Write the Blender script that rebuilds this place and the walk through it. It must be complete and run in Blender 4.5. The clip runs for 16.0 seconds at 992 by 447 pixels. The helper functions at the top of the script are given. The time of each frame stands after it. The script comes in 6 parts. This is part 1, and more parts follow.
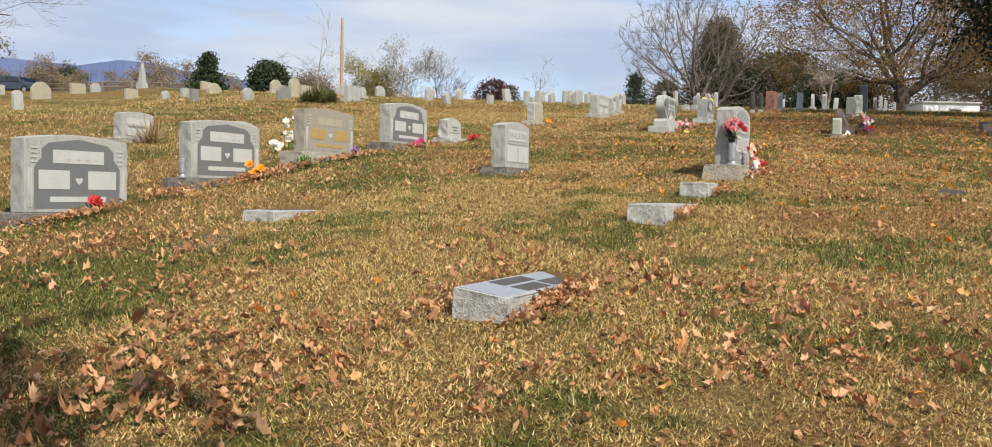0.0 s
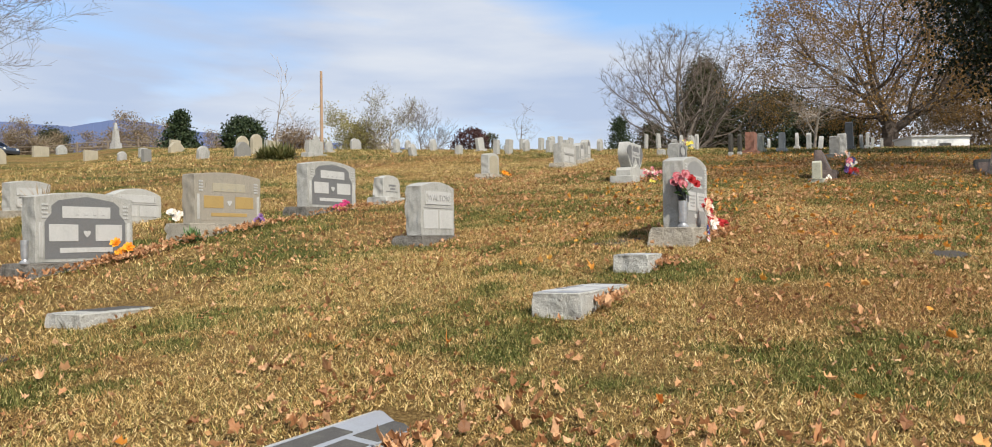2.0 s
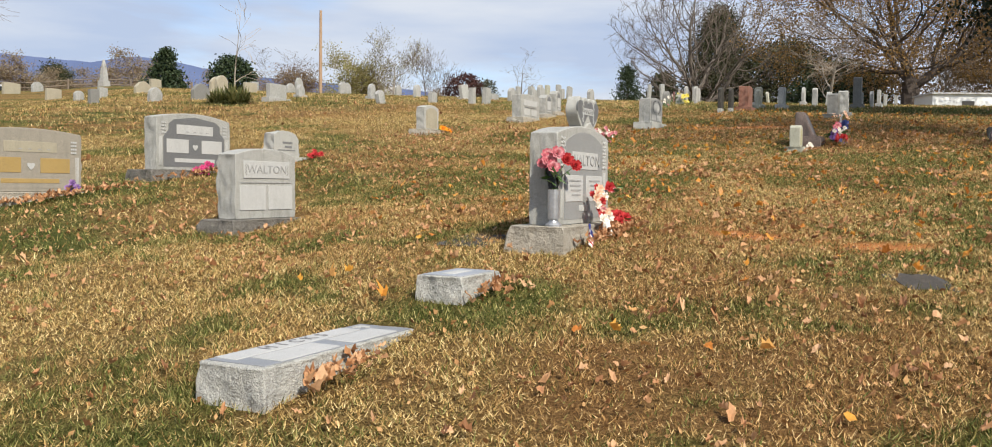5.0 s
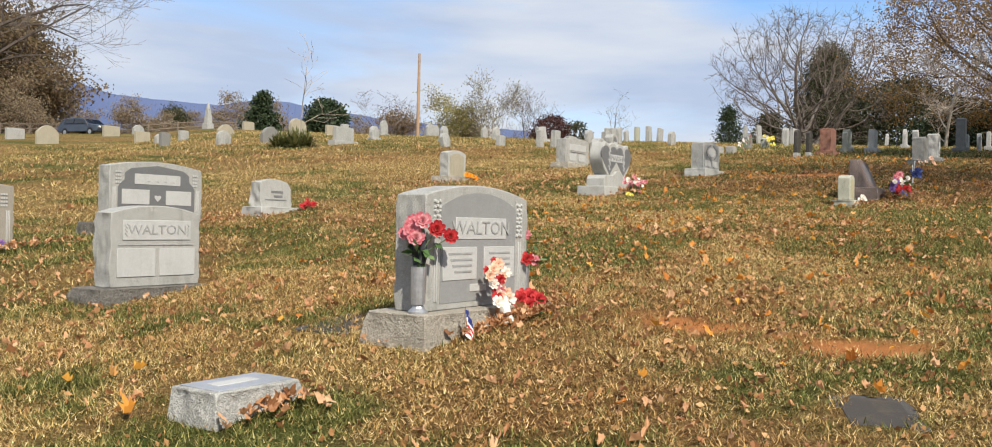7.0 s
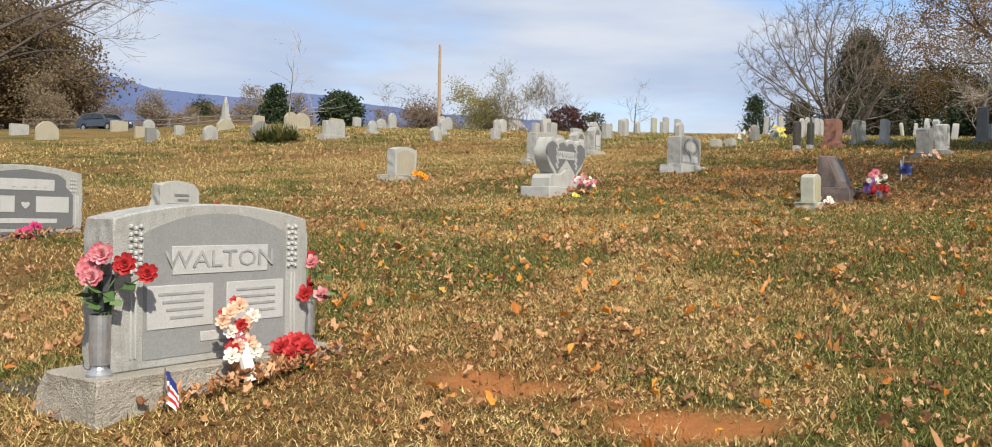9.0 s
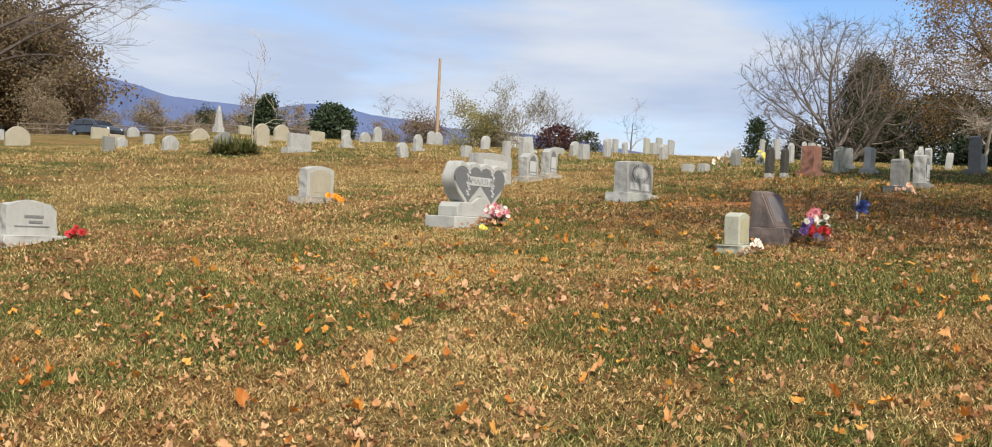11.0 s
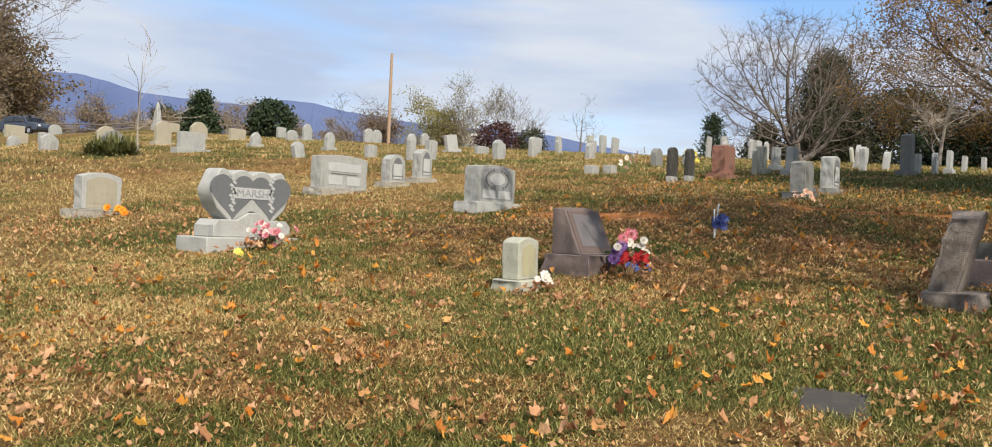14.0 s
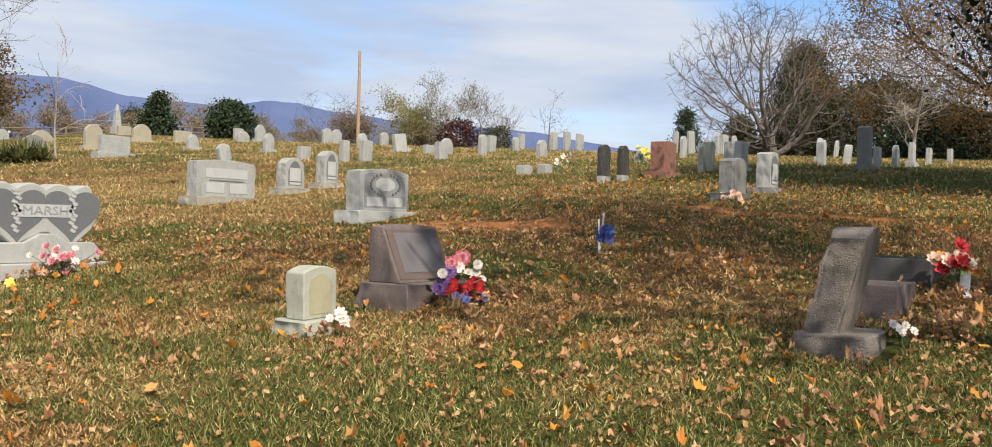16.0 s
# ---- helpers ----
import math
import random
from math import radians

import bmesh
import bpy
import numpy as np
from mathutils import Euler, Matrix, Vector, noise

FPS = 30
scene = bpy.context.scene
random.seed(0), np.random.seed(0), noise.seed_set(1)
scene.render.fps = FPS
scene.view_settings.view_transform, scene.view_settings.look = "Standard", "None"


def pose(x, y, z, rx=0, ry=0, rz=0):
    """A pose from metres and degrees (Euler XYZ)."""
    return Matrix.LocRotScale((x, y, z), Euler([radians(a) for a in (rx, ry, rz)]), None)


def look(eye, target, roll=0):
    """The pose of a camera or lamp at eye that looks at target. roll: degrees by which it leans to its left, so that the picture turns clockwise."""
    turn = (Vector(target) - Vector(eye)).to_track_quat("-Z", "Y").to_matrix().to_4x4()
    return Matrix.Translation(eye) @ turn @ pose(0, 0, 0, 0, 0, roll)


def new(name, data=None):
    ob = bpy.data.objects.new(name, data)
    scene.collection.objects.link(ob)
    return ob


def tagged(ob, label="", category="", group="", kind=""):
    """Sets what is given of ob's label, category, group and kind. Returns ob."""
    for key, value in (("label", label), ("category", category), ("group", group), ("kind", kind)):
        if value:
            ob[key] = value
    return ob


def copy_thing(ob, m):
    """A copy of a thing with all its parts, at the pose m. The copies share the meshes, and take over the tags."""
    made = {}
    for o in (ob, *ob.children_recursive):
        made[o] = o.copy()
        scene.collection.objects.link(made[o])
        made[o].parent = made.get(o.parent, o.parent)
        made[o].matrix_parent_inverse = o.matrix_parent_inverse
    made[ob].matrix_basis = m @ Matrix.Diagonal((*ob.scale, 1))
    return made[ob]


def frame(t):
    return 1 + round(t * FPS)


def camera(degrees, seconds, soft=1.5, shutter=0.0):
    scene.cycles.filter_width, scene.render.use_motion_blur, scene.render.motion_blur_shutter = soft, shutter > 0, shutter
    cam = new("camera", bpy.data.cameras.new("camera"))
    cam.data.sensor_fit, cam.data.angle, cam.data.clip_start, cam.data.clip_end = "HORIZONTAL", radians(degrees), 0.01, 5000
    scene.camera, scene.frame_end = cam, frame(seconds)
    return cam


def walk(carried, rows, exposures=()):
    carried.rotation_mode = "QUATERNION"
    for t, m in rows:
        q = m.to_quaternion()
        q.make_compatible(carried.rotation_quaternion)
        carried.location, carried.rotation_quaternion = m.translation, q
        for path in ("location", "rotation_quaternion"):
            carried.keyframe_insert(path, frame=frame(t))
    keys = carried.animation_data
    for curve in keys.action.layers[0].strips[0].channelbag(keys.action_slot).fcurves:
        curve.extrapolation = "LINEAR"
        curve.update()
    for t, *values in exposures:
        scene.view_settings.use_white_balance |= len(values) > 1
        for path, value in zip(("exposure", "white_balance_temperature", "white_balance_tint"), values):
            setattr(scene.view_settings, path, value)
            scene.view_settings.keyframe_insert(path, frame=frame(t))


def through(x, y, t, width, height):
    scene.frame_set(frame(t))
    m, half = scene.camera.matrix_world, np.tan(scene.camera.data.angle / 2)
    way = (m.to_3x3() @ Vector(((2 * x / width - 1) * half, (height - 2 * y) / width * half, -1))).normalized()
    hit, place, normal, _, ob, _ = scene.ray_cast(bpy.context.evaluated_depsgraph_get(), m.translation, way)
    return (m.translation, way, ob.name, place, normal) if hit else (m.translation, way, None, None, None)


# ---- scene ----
cam = camera(56.2, 16.0, soft=1.0)
METRES, EYE, TILT, LEAN, TURN = 16.0, 1.5, 0.0, 0.0, 24.7
ROWS = [
    (0.0, 0.0, 0.0, 0.0, 0.04, -1.93, -1.19),
    (0.5, 0.0144, 0.0309, 0.0038, 0.19, -1.33, -0.93),
    (1.0, 0.0288, 0.062, 0.009, 0.57, -0.16, -0.68),
    (1.5, 0.0421, 0.0914, 0.0138, 0.04, 0.83, 0.83),
    (2.0, 0.0567, 0.1205, 0.0183, -0.24, 0.94, 0.72),
    (2.5, 0.0709, 0.1509, 0.0208, -0.55, -0.13, 0.4),
    (3.0, 0.0852, 0.1775, 0.0259, -1.94, -1.34, -0.08),
    (3.5, 0.1006, 0.2059, 0.0306, -1.79, -2.15, -0.68),
    (4.0, 0.117, 0.232, 0.0353, -1.92, -2.18, -0.49),
    (6.5, 0.2208, 0.3526, 0.0516, 7.08, -1.53, -1.24),
    (7.0, 0.2434, 0.3749, 0.0558, 7.7, -0.01, -1.31),
    (7.5, 0.2629, 0.3969, 0.0566, 9.0, 0.07, -0.98),
    (8.0, 0.2816, 0.421, 0.0597, 9.5, -0.68, -0.22),
    (10.5, 0.3683, 0.5416, 0.0814, 10.78, 0.01, -2.89),
    (11.0, 0.3841, 0.5679, 0.0848, 10.6, 0.32, -2.6),
    (11.5, 0.4006, 0.5937, 0.0881, 10.33, 0.21, -1.97),
    (12.0, 0.4176, 0.6174, 0.0923, 8.85, 0.27, -1.38),
    (12.5, 0.434, 0.6422, 0.0967, 8.67, 0.78, -2.01),
    (13.0, 0.4512, 0.6696, 0.0997, 8.98, 0.61, -1.77),
    (13.5, 0.4684, 0.6951, 0.102, 9.01, 0.33, -1.8),
    (14.0, 0.4847, 0.7195, 0.1065, 9.12, 0.18, -2.4),
    (14.5, 0.499, 0.7444, 0.1103, 8.54, 0.0, -1.54),
    (15.0, 0.516, 0.7701, 0.114, 8.27, 0.12, -1.45),
    (15.5, 0.5318, 0.7981, 0.1168, 8.34, -0.17, -1.68),
    (16.0, 0.5478, 0.8215, 0.1196, 8.31, 0.04, -1.43),
]
walk(cam, [(t, pose(0, 0, EYE, TILT, LEAN, TURN) @ pose(METRES * x, METRES * y, METRES * z, 90 + pitch, roll, yaw)) for t, x, y, z, yaw, pitch, roll in ROWS])

# ---- world, sun, exposure ----
SUN_FROM = Vector((0.86, -0.57, 1.0)).normalized()
sun = new("sun", bpy.data.lights.new("sun", "SUN"))
sun.data.energy, sun.data.angle, sun.data.color = 6.1, radians(0.55), (1.0, 0.93, 0.82)
sun.matrix_world = look(SUN_FROM * 60, (0, 0, 0))
scene.view_settings.exposure = 0.04

world = bpy.data.worlds.new("sky")
scene.world = world
world.use_nodes = True
wt = world.node_tree
wt.nodes.clear()


def wnode(kind, **values):
    n = wt.nodes.new(kind)
    for key, value in values.items():
        n.inputs[key].default_value = value
    return n


w_out = wnode("ShaderNodeOutputWorld")
w_back = wnode("ShaderNodeBackground", Strength=0.1)
w_sky = wt.nodes.new("ShaderNodeTexSky")
w_sky.sky_type, w_sky.sun_disc = "NISHITA", False
w_sky.sun_elevation = math.asin(SUN_FROM.z)
w_sky.sun_rotation = math.atan2(SUN_FROM.x, SUN_FROM.y)
w_sky.air_density, w_sky.dust_density, w_sky.ozone_density = 1.0, 0.0, 5.0
w_co = wt.nodes.new("ShaderNodeTexCoord")
w_map = wnode("ShaderNodeMapping", Scale=(1.0, 1.0, 5.5), Rotation=(0.1, 0.05, 0.6), Location=(0.3, 0.1, 0.2))
w_big = wnode("ShaderNodeTexNoise", Scale=1.7, Detail=7.0, Roughness=0.52, Distortion=0.35)
w_amt = wt.nodes.new("ShaderNodeMapRange")
for key, value in (("From Min", 0.36), ("From Max", 0.50), ("To Min", 0.25), ("To Max", 0.97)):
    w_amt.inputs[key].default_value = value
w_fine = wnode("ShaderNodeTexNoise", Scale=3.2, Detail=6.0, Roughness=0.5)
w_tone = wt.nodes.new("ShaderNodeValToRGB")
w_tone.color_ramp.elements[0].position, w_tone.color_ramp.elements[0].color = 0.36, (4.9, 5.8, 7.6, 1)
w_tone.color_ramp.elements[1].position, w_tone.color_ramp.elements[1].color = 0.64, (7.3, 7.7, 8.4, 1)
# the overcast thins out to blue sky high up towards the north-east
w_dot = wt.nodes.new("ShaderNodeVectorMath")
w_dot.operation = "DOT_PRODUCT"
w_dot.inputs[1].default_value = (-0.160, 0.823, 0.545)
w_clear = wt.nodes.new("ShaderNodeMapRange")
for key, value in (("From Min", 0.924), ("From Max", 0.938), ("To Min", 0.0), ("To Max", 0.95)):
    w_clear.inputs[key].default_value = value
w_less = wt.nodes.new("ShaderNodeMath")
w_less.operation, w_less.use_clamp = "SUBTRACT", True
wt.links.new(w_co.outputs["Generated"], w_dot.inputs[0])
w_edge = wt.nodes.new("ShaderNodeMath")
w_edge.operation = "MULTIPLY_ADD"
w_edge.inputs[1].default_value = 0.05
w_sum = wt.nodes.new("ShaderNodeMath")
w_sum.operation = "ADD"
w_edge.inputs[2].default_value = -0.025
wt.links.new(w_big.outputs["Fac"], w_edge.inputs[0])
wt.links.new(w_dot.outputs["Value"], w_sum.inputs[0])
wt.links.new(w_edge.outputs[0], w_sum.inputs[1])
wt.links.new(w_sum.outputs[0], w_clear.inputs["Value"])
wt.links.new(w_clear.outputs["Result"], w_less.inputs[1])
wt.links.new(w_amt.outputs["Result"], w_less.inputs[0])
w_mix = wt.nodes.new("ShaderNodeMix")
w_mix.data_type = "RGBA"
wt.links.new(w_co.outputs["Generated"], w_map.inputs["Vector"])
wt.links.new(w_map.outputs["Vector"], w_big.inputs["Vector"])
wt.links.new(w_map.outputs["Vector"], w_fine.inputs["Vector"])
wt.links.new(w_big.outputs["Fac"], w_amt.inputs["Value"])
wt.links.new(w_fine.outputs["Fac"], w_tone.inputs["Fac"])
wt.links.new(w_less.outputs[0], w_mix.inputs["Factor"])
w_gain = wt.nodes.new("ShaderNodeVectorMath")
w_gain.operation = "SCALE"
w_gain.inputs["Scale"].default_value = 1.7
wt.links.new(w_sky.outputs["Color"], w_gain.inputs[0])
wt.links.new(w_gain.outputs["Vector"], w_mix.inputs[6])
wt.links.new(w_tone.outputs["Color"], w_mix.inputs[7])
wt.links.new(w_mix.outputs[2], w_back.inputs["Color"])
wt.links.new(w_back.outputs["Background"], w_out.inputs["Surface"])


# ---- materials ----
class Mat:
    """A node material under construction: short calls for the nodes that all the surfaces share."""

    def __init__(self, name, rough=0.8, metal=0.0, spec=0.3):
        self.m = bpy.data.materials.new(name)
        self.m.use_nodes = True
        self.t = self.m.node_tree
        self.b = self.t.nodes["Principled BSDF"]
        self.b.inputs["Roughness"].default_value = rough
        self.b.inputs["Metallic"].default_value = metal
        self.b.inputs["Specular IOR Level"].default_value = spec
        self.co = None

    def node(self, kind, **values):
        n = self.t.nodes.new(kind)
        for key, value in values.items():
            n.inputs[key].default_value = value
        return n

    def link(self, a, b):
        self.t.links.new(a, b)

    def coords(self):
        if self.co is None:
            self.co = self.node("ShaderNodeTexCoord").outputs["Object"]
        return self.co

    def noise(self, scale, detail=4.0, rough=0.55, stretch=None):
        n = self.node("ShaderNodeTexNoise", Scale=scale, Detail=detail, Roughness=rough)
        if stretch:
            mp = self.node("ShaderNodeMapping", Scale=stretch)
            self.link(self.coords(), mp.inputs["Vector"])
            self.link(mp.outputs["Vector"], n.inputs["Vector"])
        else:
            self.link(self.coords(), n.inputs["Vector"])
        return n.outputs["Fac"]

    def ramp(self, fac, *stops):
        n = self.node("ShaderNodeValToRGB")
        e = n.color_ramp.elements
        while len(e) < len(stops):
            e.new(0.5)
        for el, (p, c) in zip(e, stops):
            el.position, el.color = p, (*c, 1) if len(c) == 3 else c
        self.link(fac, n.inputs["Fac"])
        return n.outputs["Color"]

    def range(self, fac, a, b, lo=0.0, hi=1.0):
        n = self.node("ShaderNodeMapRange")
        for key, value in (("From Min", a), ("From Max", b), ("To Min", lo), ("To Max", hi)):
            n.inputs[key].default_value = value
        self.link(fac, n.inputs["Value"])
        return n.outputs["Result"]

    def mix(self, fac, a, b, mode="MIX"):
        n = self.node("ShaderNodeMix")
        n.data_type, n.blend_type = "RGBA", mode
        for sock, v in ((n.inputs[0], fac), (n.inputs[6], a), (n.inputs[7], b)):
            if isinstance(v, (int, float)):
                sock.default_value = v
            elif isinstance(v, tuple):
                sock.default_value = (*v, 1)
            else:
                self.link(v, sock)
        return n.outputs[2]

    def math(self, op, a, b):
        n = self.node("ShaderNodeMath")
        n.operation = op
        for sock, v in zip(n.inputs, (a, b)):
            if isinstance(v, (int, float)):
                sock.default_value = v
            else:
                self.link(v, sock)
        return n.outputs[0]

    def island(self):
        return self.node("ShaderNodeNewGeometry").outputs["Random Per Island"]

    def colour(self, c):
        if isinstance(c, tuple):
            self.b.inputs["Base Color"].default_value = (*c, 1)
        else:
            self.link(c, self.b.inputs["Base Color"])
        return self

    def bump(self, fac, strength=0.3, distance=0.01):
        n = self.node("ShaderNodeBump", Strength=strength, Distance=distance)
        self.link(fac, n.inputs["Height"])
        self.link(n.outputs["Normal"], self.b.inputs["Normal"])
        return self

    def translucent(self, colour, amount):
        """Thin leaves and petals let some light through."""
        tr = self.node("ShaderNodeBsdfTranslucent")
        if isinstance(colour, tuple):
            tr.inputs["Color"].default_value = (*colour, 1)
        else:
            self.link(colour, tr.inputs["Color"])
        mx = self.node("ShaderNodeMixShader", Fac=amount)
        out = self.t.nodes["Material Output"]
        self.link(self.b.outputs[0], mx.inputs[1])
        self.link(tr.outputs[0], mx.inputs[2])
        self.link(mx.outputs[0], out.inputs["Surface"])
        return self


def stone_mat(name, light, dark, rough=0.75, stain=(0.16, 0.16, 0.13), stains=0.35, bump=0.35, spec=0.3, deep=0.006):
    """Granite: fine crystals, broad clouding, weather streaks running down."""
    k = Mat(name, rough, spec=spec)
    grain = k.ramp(k.noise(190.0, 3.0, 0.7), (0.33, dark), (0.62, light))
    cloud = k.noise(4.0, 5.0, 0.6)
    c = k.mix(k.range(cloud, 0.35, 0.7, 0.0, 0.45), grain, tuple(0.72 * v for v in light))
    streak = k.noise(9.0, 5.0, 0.65, (1.0, 1.0, 0.28))
    c = k.mix(k.range(streak, 0.50, 0.74, 0.0, stains), c, stain)
    spots = k.noise(26.0, 6.0, 0.75)
    c = k.mix(k.range(spots, 0.56, 0.68, 0.0, stains * 0.8), c, tuple(0.8 * v for v in stain))
    c = k.mix(k.range(k.noise(13.0, 4.0, 0.7), 0.60, 0.72, 0.0, stains * 0.6), c, tuple(min(0.8, 1.35 * v) for v in light))
    k.colour(c)
    k.bump(k.math("ADD", k.noise(140.0, 2.0), k.math("MULTIPLY", k.noise(34.0 if deep > 0.01 else 18.0, 5.0, 0.7), 1.4 if deep < 0.01 else 3.0)), bump, deep)
    return k.m


def plain_mat(name, c, rough=0.6, metal=0.0, vary=0.18, scale=24.0, spec=0.3):
    k = Mat(name, rough, metal, spec)
    k.colour(k.mix(k.range(k.noise(scale, 5.0, 0.6), 0.3, 0.7), tuple(v * (1 - vary) for v in c), tuple(min(1.0, v * (1 + vary)) for v in c)))
    k.bump(k.noise(scale * 4, 3.0), 0.15, 0.004)
    return k.m


def petal_mat(name, dark, light):
    k = Mat(name, 0.55)
    c = k.ramp(k.island(), (0.0, dark), (1.0, light))
    return k.colour(c).translucent(c, 0.25).m


def leaf_mat(name, *tones, through=0.35, rough=0.6):
    k = Mat(name, rough)
    steps = [(i / max(1, len(tones) - 1), c) for i, c in enumerate(tones)]
    c = k.ramp(k.island(), *steps)
    c = k.mix(k.range(k.noise(45.0, 3.0), 0.35, 0.75, 0.0, 0.35), c, tuple(0.5 * v for v in tones[0]))
    return k.colour(c).translucent(c, through).m


def bark_mat(name, light, dark):
    k = Mat(name, 0.9)
    f = k.noise(5.0, 6.0, 0.7, (3.0, 3.0, 0.6))
    return k.colour(k.ramp(f, (0.3, dark), (0.7, light))).bump(f, 0.8, 0.05).m


k = Mat("sod", 0.95, spec=0.05)
fine = k.noise(70.0, 6.0, 0.8)
mat_grain = k.noise(26.0, 5.0, 0.75)
green, brown, bare = (k.node("ShaderNodeAttribute") for _ in range(3))
green.attribute_name, brown.attribute_name, bare.attribute_name = "green", "brown", "bare"
tone = k.range(k.math("ADD", k.math("MULTIPLY", fine, 0.6), k.math("MULTIPLY", mat_grain, 0.4)), 0.34, 0.66)
# dark ramp ends put the shade between the blades into the sod's colour
dry = k.ramp(tone, (0.0, (0.035, 0.021, 0.008)), (0.45, (0.16, 0.10, 0.036)), (1.0, (0.50, 0.35, 0.15)))
rust = k.ramp(tone, (0.0, (0.032, 0.016, 0.006)), (0.45, (0.15, 0.078, 0.03)), (1.0, (0.42, 0.245, 0.10)))
lush = k.ramp(tone, (0.0, (0.010, 0.017, 0.004)), (0.5, (0.05, 0.075, 0.016)), (1.0, (0.20, 0.23, 0.065)))
c = k.mix(brown.outputs["Fac"], dry, rust)
c = k.mix(k.math("MULTIPLY", green.outputs["Fac"], 0.85), c, lush)
c = k.mix(bare.outputs["Fac"], c, k.mix(fine, (0.44, 0.16, 0.05), (0.58, 0.25, 0.095)))
k.colour(c)
k.bump(k.math("ADD", fine, k.math("MULTIPLY", mat_grain, 1.5)), 0.8, 0.04)
SOD = k.m

k = Mat("grass_blades", 0.75, spec=0.15)
green, brown = k.node("ShaderNodeAttribute"), k.node("ShaderNodeAttribute")
green.attribute_name, brown.attribute_name = "green", "brown"
rnd = k.island()
dry = k.ramp(rnd, (0.0, (0.11, 0.065, 0.022)), (0.25, (0.34, 0.215, 0.075)), (0.65, (0.60, 0.425, 0.165)), (1.0, (0.84, 0.67, 0.34)))
rust = k.ramp(rnd, (0.0, (0.10, 0.05, 0.018)), (0.3, (0.29, 0.155, 0.055)), (0.7, (0.50, 0.30, 0.115)), (1.0, (0.78, 0.56, 0.28)))
lush = k.ramp(rnd, (0.0, (0.018, 0.030, 0.006)), (0.5, (0.06, 0.092, 0.017)), (0.85, (0.13, 0.165, 0.035)), (1.0, (0.38, 0.36, 0.13)))
c = k.mix(brown.outputs["Fac"], dry, rust)
c = k.mix(green.outputs["Fac"], c, lush)
k.colour(c).translucent(c, 0.1)
BLADES = k.m

GRIMY_BASE = stone_mat("grimy_granite", (0.30, 0.28, 0.245), (0.085, 0.08, 0.07), 0.95, (0.045, 0.043, 0.038), 0.9, 0.9, deep=0.014)
GRANITE = stone_mat("grey_granite", (0.46, 0.455, 0.42), (0.17, 0.17, 0.155), stains=0.6, bump=0.5)
GRANITE_PALE = stone_mat("pale_granite", (0.46, 0.455, 0.42), (0.27, 0.27, 0.245))
GRANITE_BASE = stone_mat("weathered_granite", (0.54, 0.49, 0.40), (0.22, 0.20, 0.165), 0.9, stains=0.45, bump=0.8, deep=0.014)
ROUGH_STONE = stone_mat("rock_pitched_granite", (0.60, 0.59, 0.54), (0.30, 0.295, 0.265), 0.95, (0.12, 0.12, 0.105), 0.6, 0.9, deep=0.011)
POLISHED = stone_mat("polished_grey_granite", (0.17, 0.172, 0.172), (0.10, 0.102, 0.102), 0.45, stains=0.12, bump=0.08, spec=0.4)
FROSTED = stone_mat("frosted_granite", (0.50, 0.50, 0.48), (0.35, 0.35, 0.335), 0.85, stains=0.2, bump=0.25)
FROSTED_PALE = stone_mat("bright_frosted_granite", (0.46, 0.46, 0.45), (0.33, 0.33, 0.325), 0.85, stains=0.15, bump=0.25)
POLISHED_PALE = stone_mat("polished_pale_granite", (0.24, 0.25, 0.265), (0.16, 0.17, 0.185), 0.4, stains=0.2, bump=0.1, spec=0.45)
BRONZE_PANEL = stone_mat("ochre_panel", (0.42, 0.29, 0.105), (0.27, 0.185, 0.07), 0.7, stains=0.2, bump=0.2)
TAN_STONE = stone_mat("tan_granite", (0.35, 0.315, 0.255), (0.20, 0.18, 0.145), stains=0.5)
BUFF_STONE = stone_mat("buff_marble", (0.40, 0.36, 0.265), (0.29, 0.26, 0.19), stains=0.3)
WHITE_STONE = stone_mat("white_marble", (0.44, 0.435, 0.405), (0.23, 0.23, 0.215), 0.85, stains=0.85, bump=0.5)
LICHEN_STONE = stone_mat("lichen_marble", (0.46, 0.45, 0.36), (0.28, 0.28, 0.22), 0.9, (0.13, 0.13, 0.10), 0.6)
LICHEN_PANEL = stone_mat("yellowed_marble", (0.43, 0.39, 0.24), (0.30, 0.28, 0.17), 0.9, stains=0.4)
BROWN_STONE = stone_mat("mahogany_granite", (0.22, 0.17, 0.15), (0.07, 0.055, 0.05), 0.8, (0.05, 0.045, 0.04), 0.6, 0.6, deep=0.009)
BROWN_POLISHED = stone_mat("polished_mahogany", (0.16, 0.115, 0.10), (0.10, 0.072, 0.062), 0.45, stains=0.25, bump=0.1)
PITTED_STONE = stone_mat("pitted_brown_stone", (0.30, 0.25, 0.205), (0.09, 0.073, 0.06), 0.6, (0.06, 0.052, 0.042), 0.7, 1.0, deep=0.0099)
# red deepened to take in the tree shade over the headstone
RED_STONE = stone_mat("red_granite", (0.29, 0.135, 0.09), (0.16, 0.07, 0.05), 0.7, stains=0.5)
BLACK_MARBLE = stone_mat("near_black_marble", (0.075, 0.07, 0.062), (0.025, 0.024, 0.022), 0.95, (0.22, 0.21, 0.18), 0.35, 0.6, spec=0.1)
DARK_STONE = stone_mat("dark_slate", (0.10, 0.095, 0.09), (0.045, 0.044, 0.042), 0.9, stains=0.3, spec=0.12)
# half-tone granite: tree shade put into the colour; also for dark old stones
SHADE_STONE = stone_mat("shade_dark_granite", (0.25, 0.245, 0.225), (0.13, 0.13, 0.12), 0.85)
SLATE_BLUE = stone_mat("blue_grey_granite", (0.33, 0.345, 0.37), (0.22, 0.235, 0.26), 0.45, stains=0.3, bump=0.12, spec=0.45)
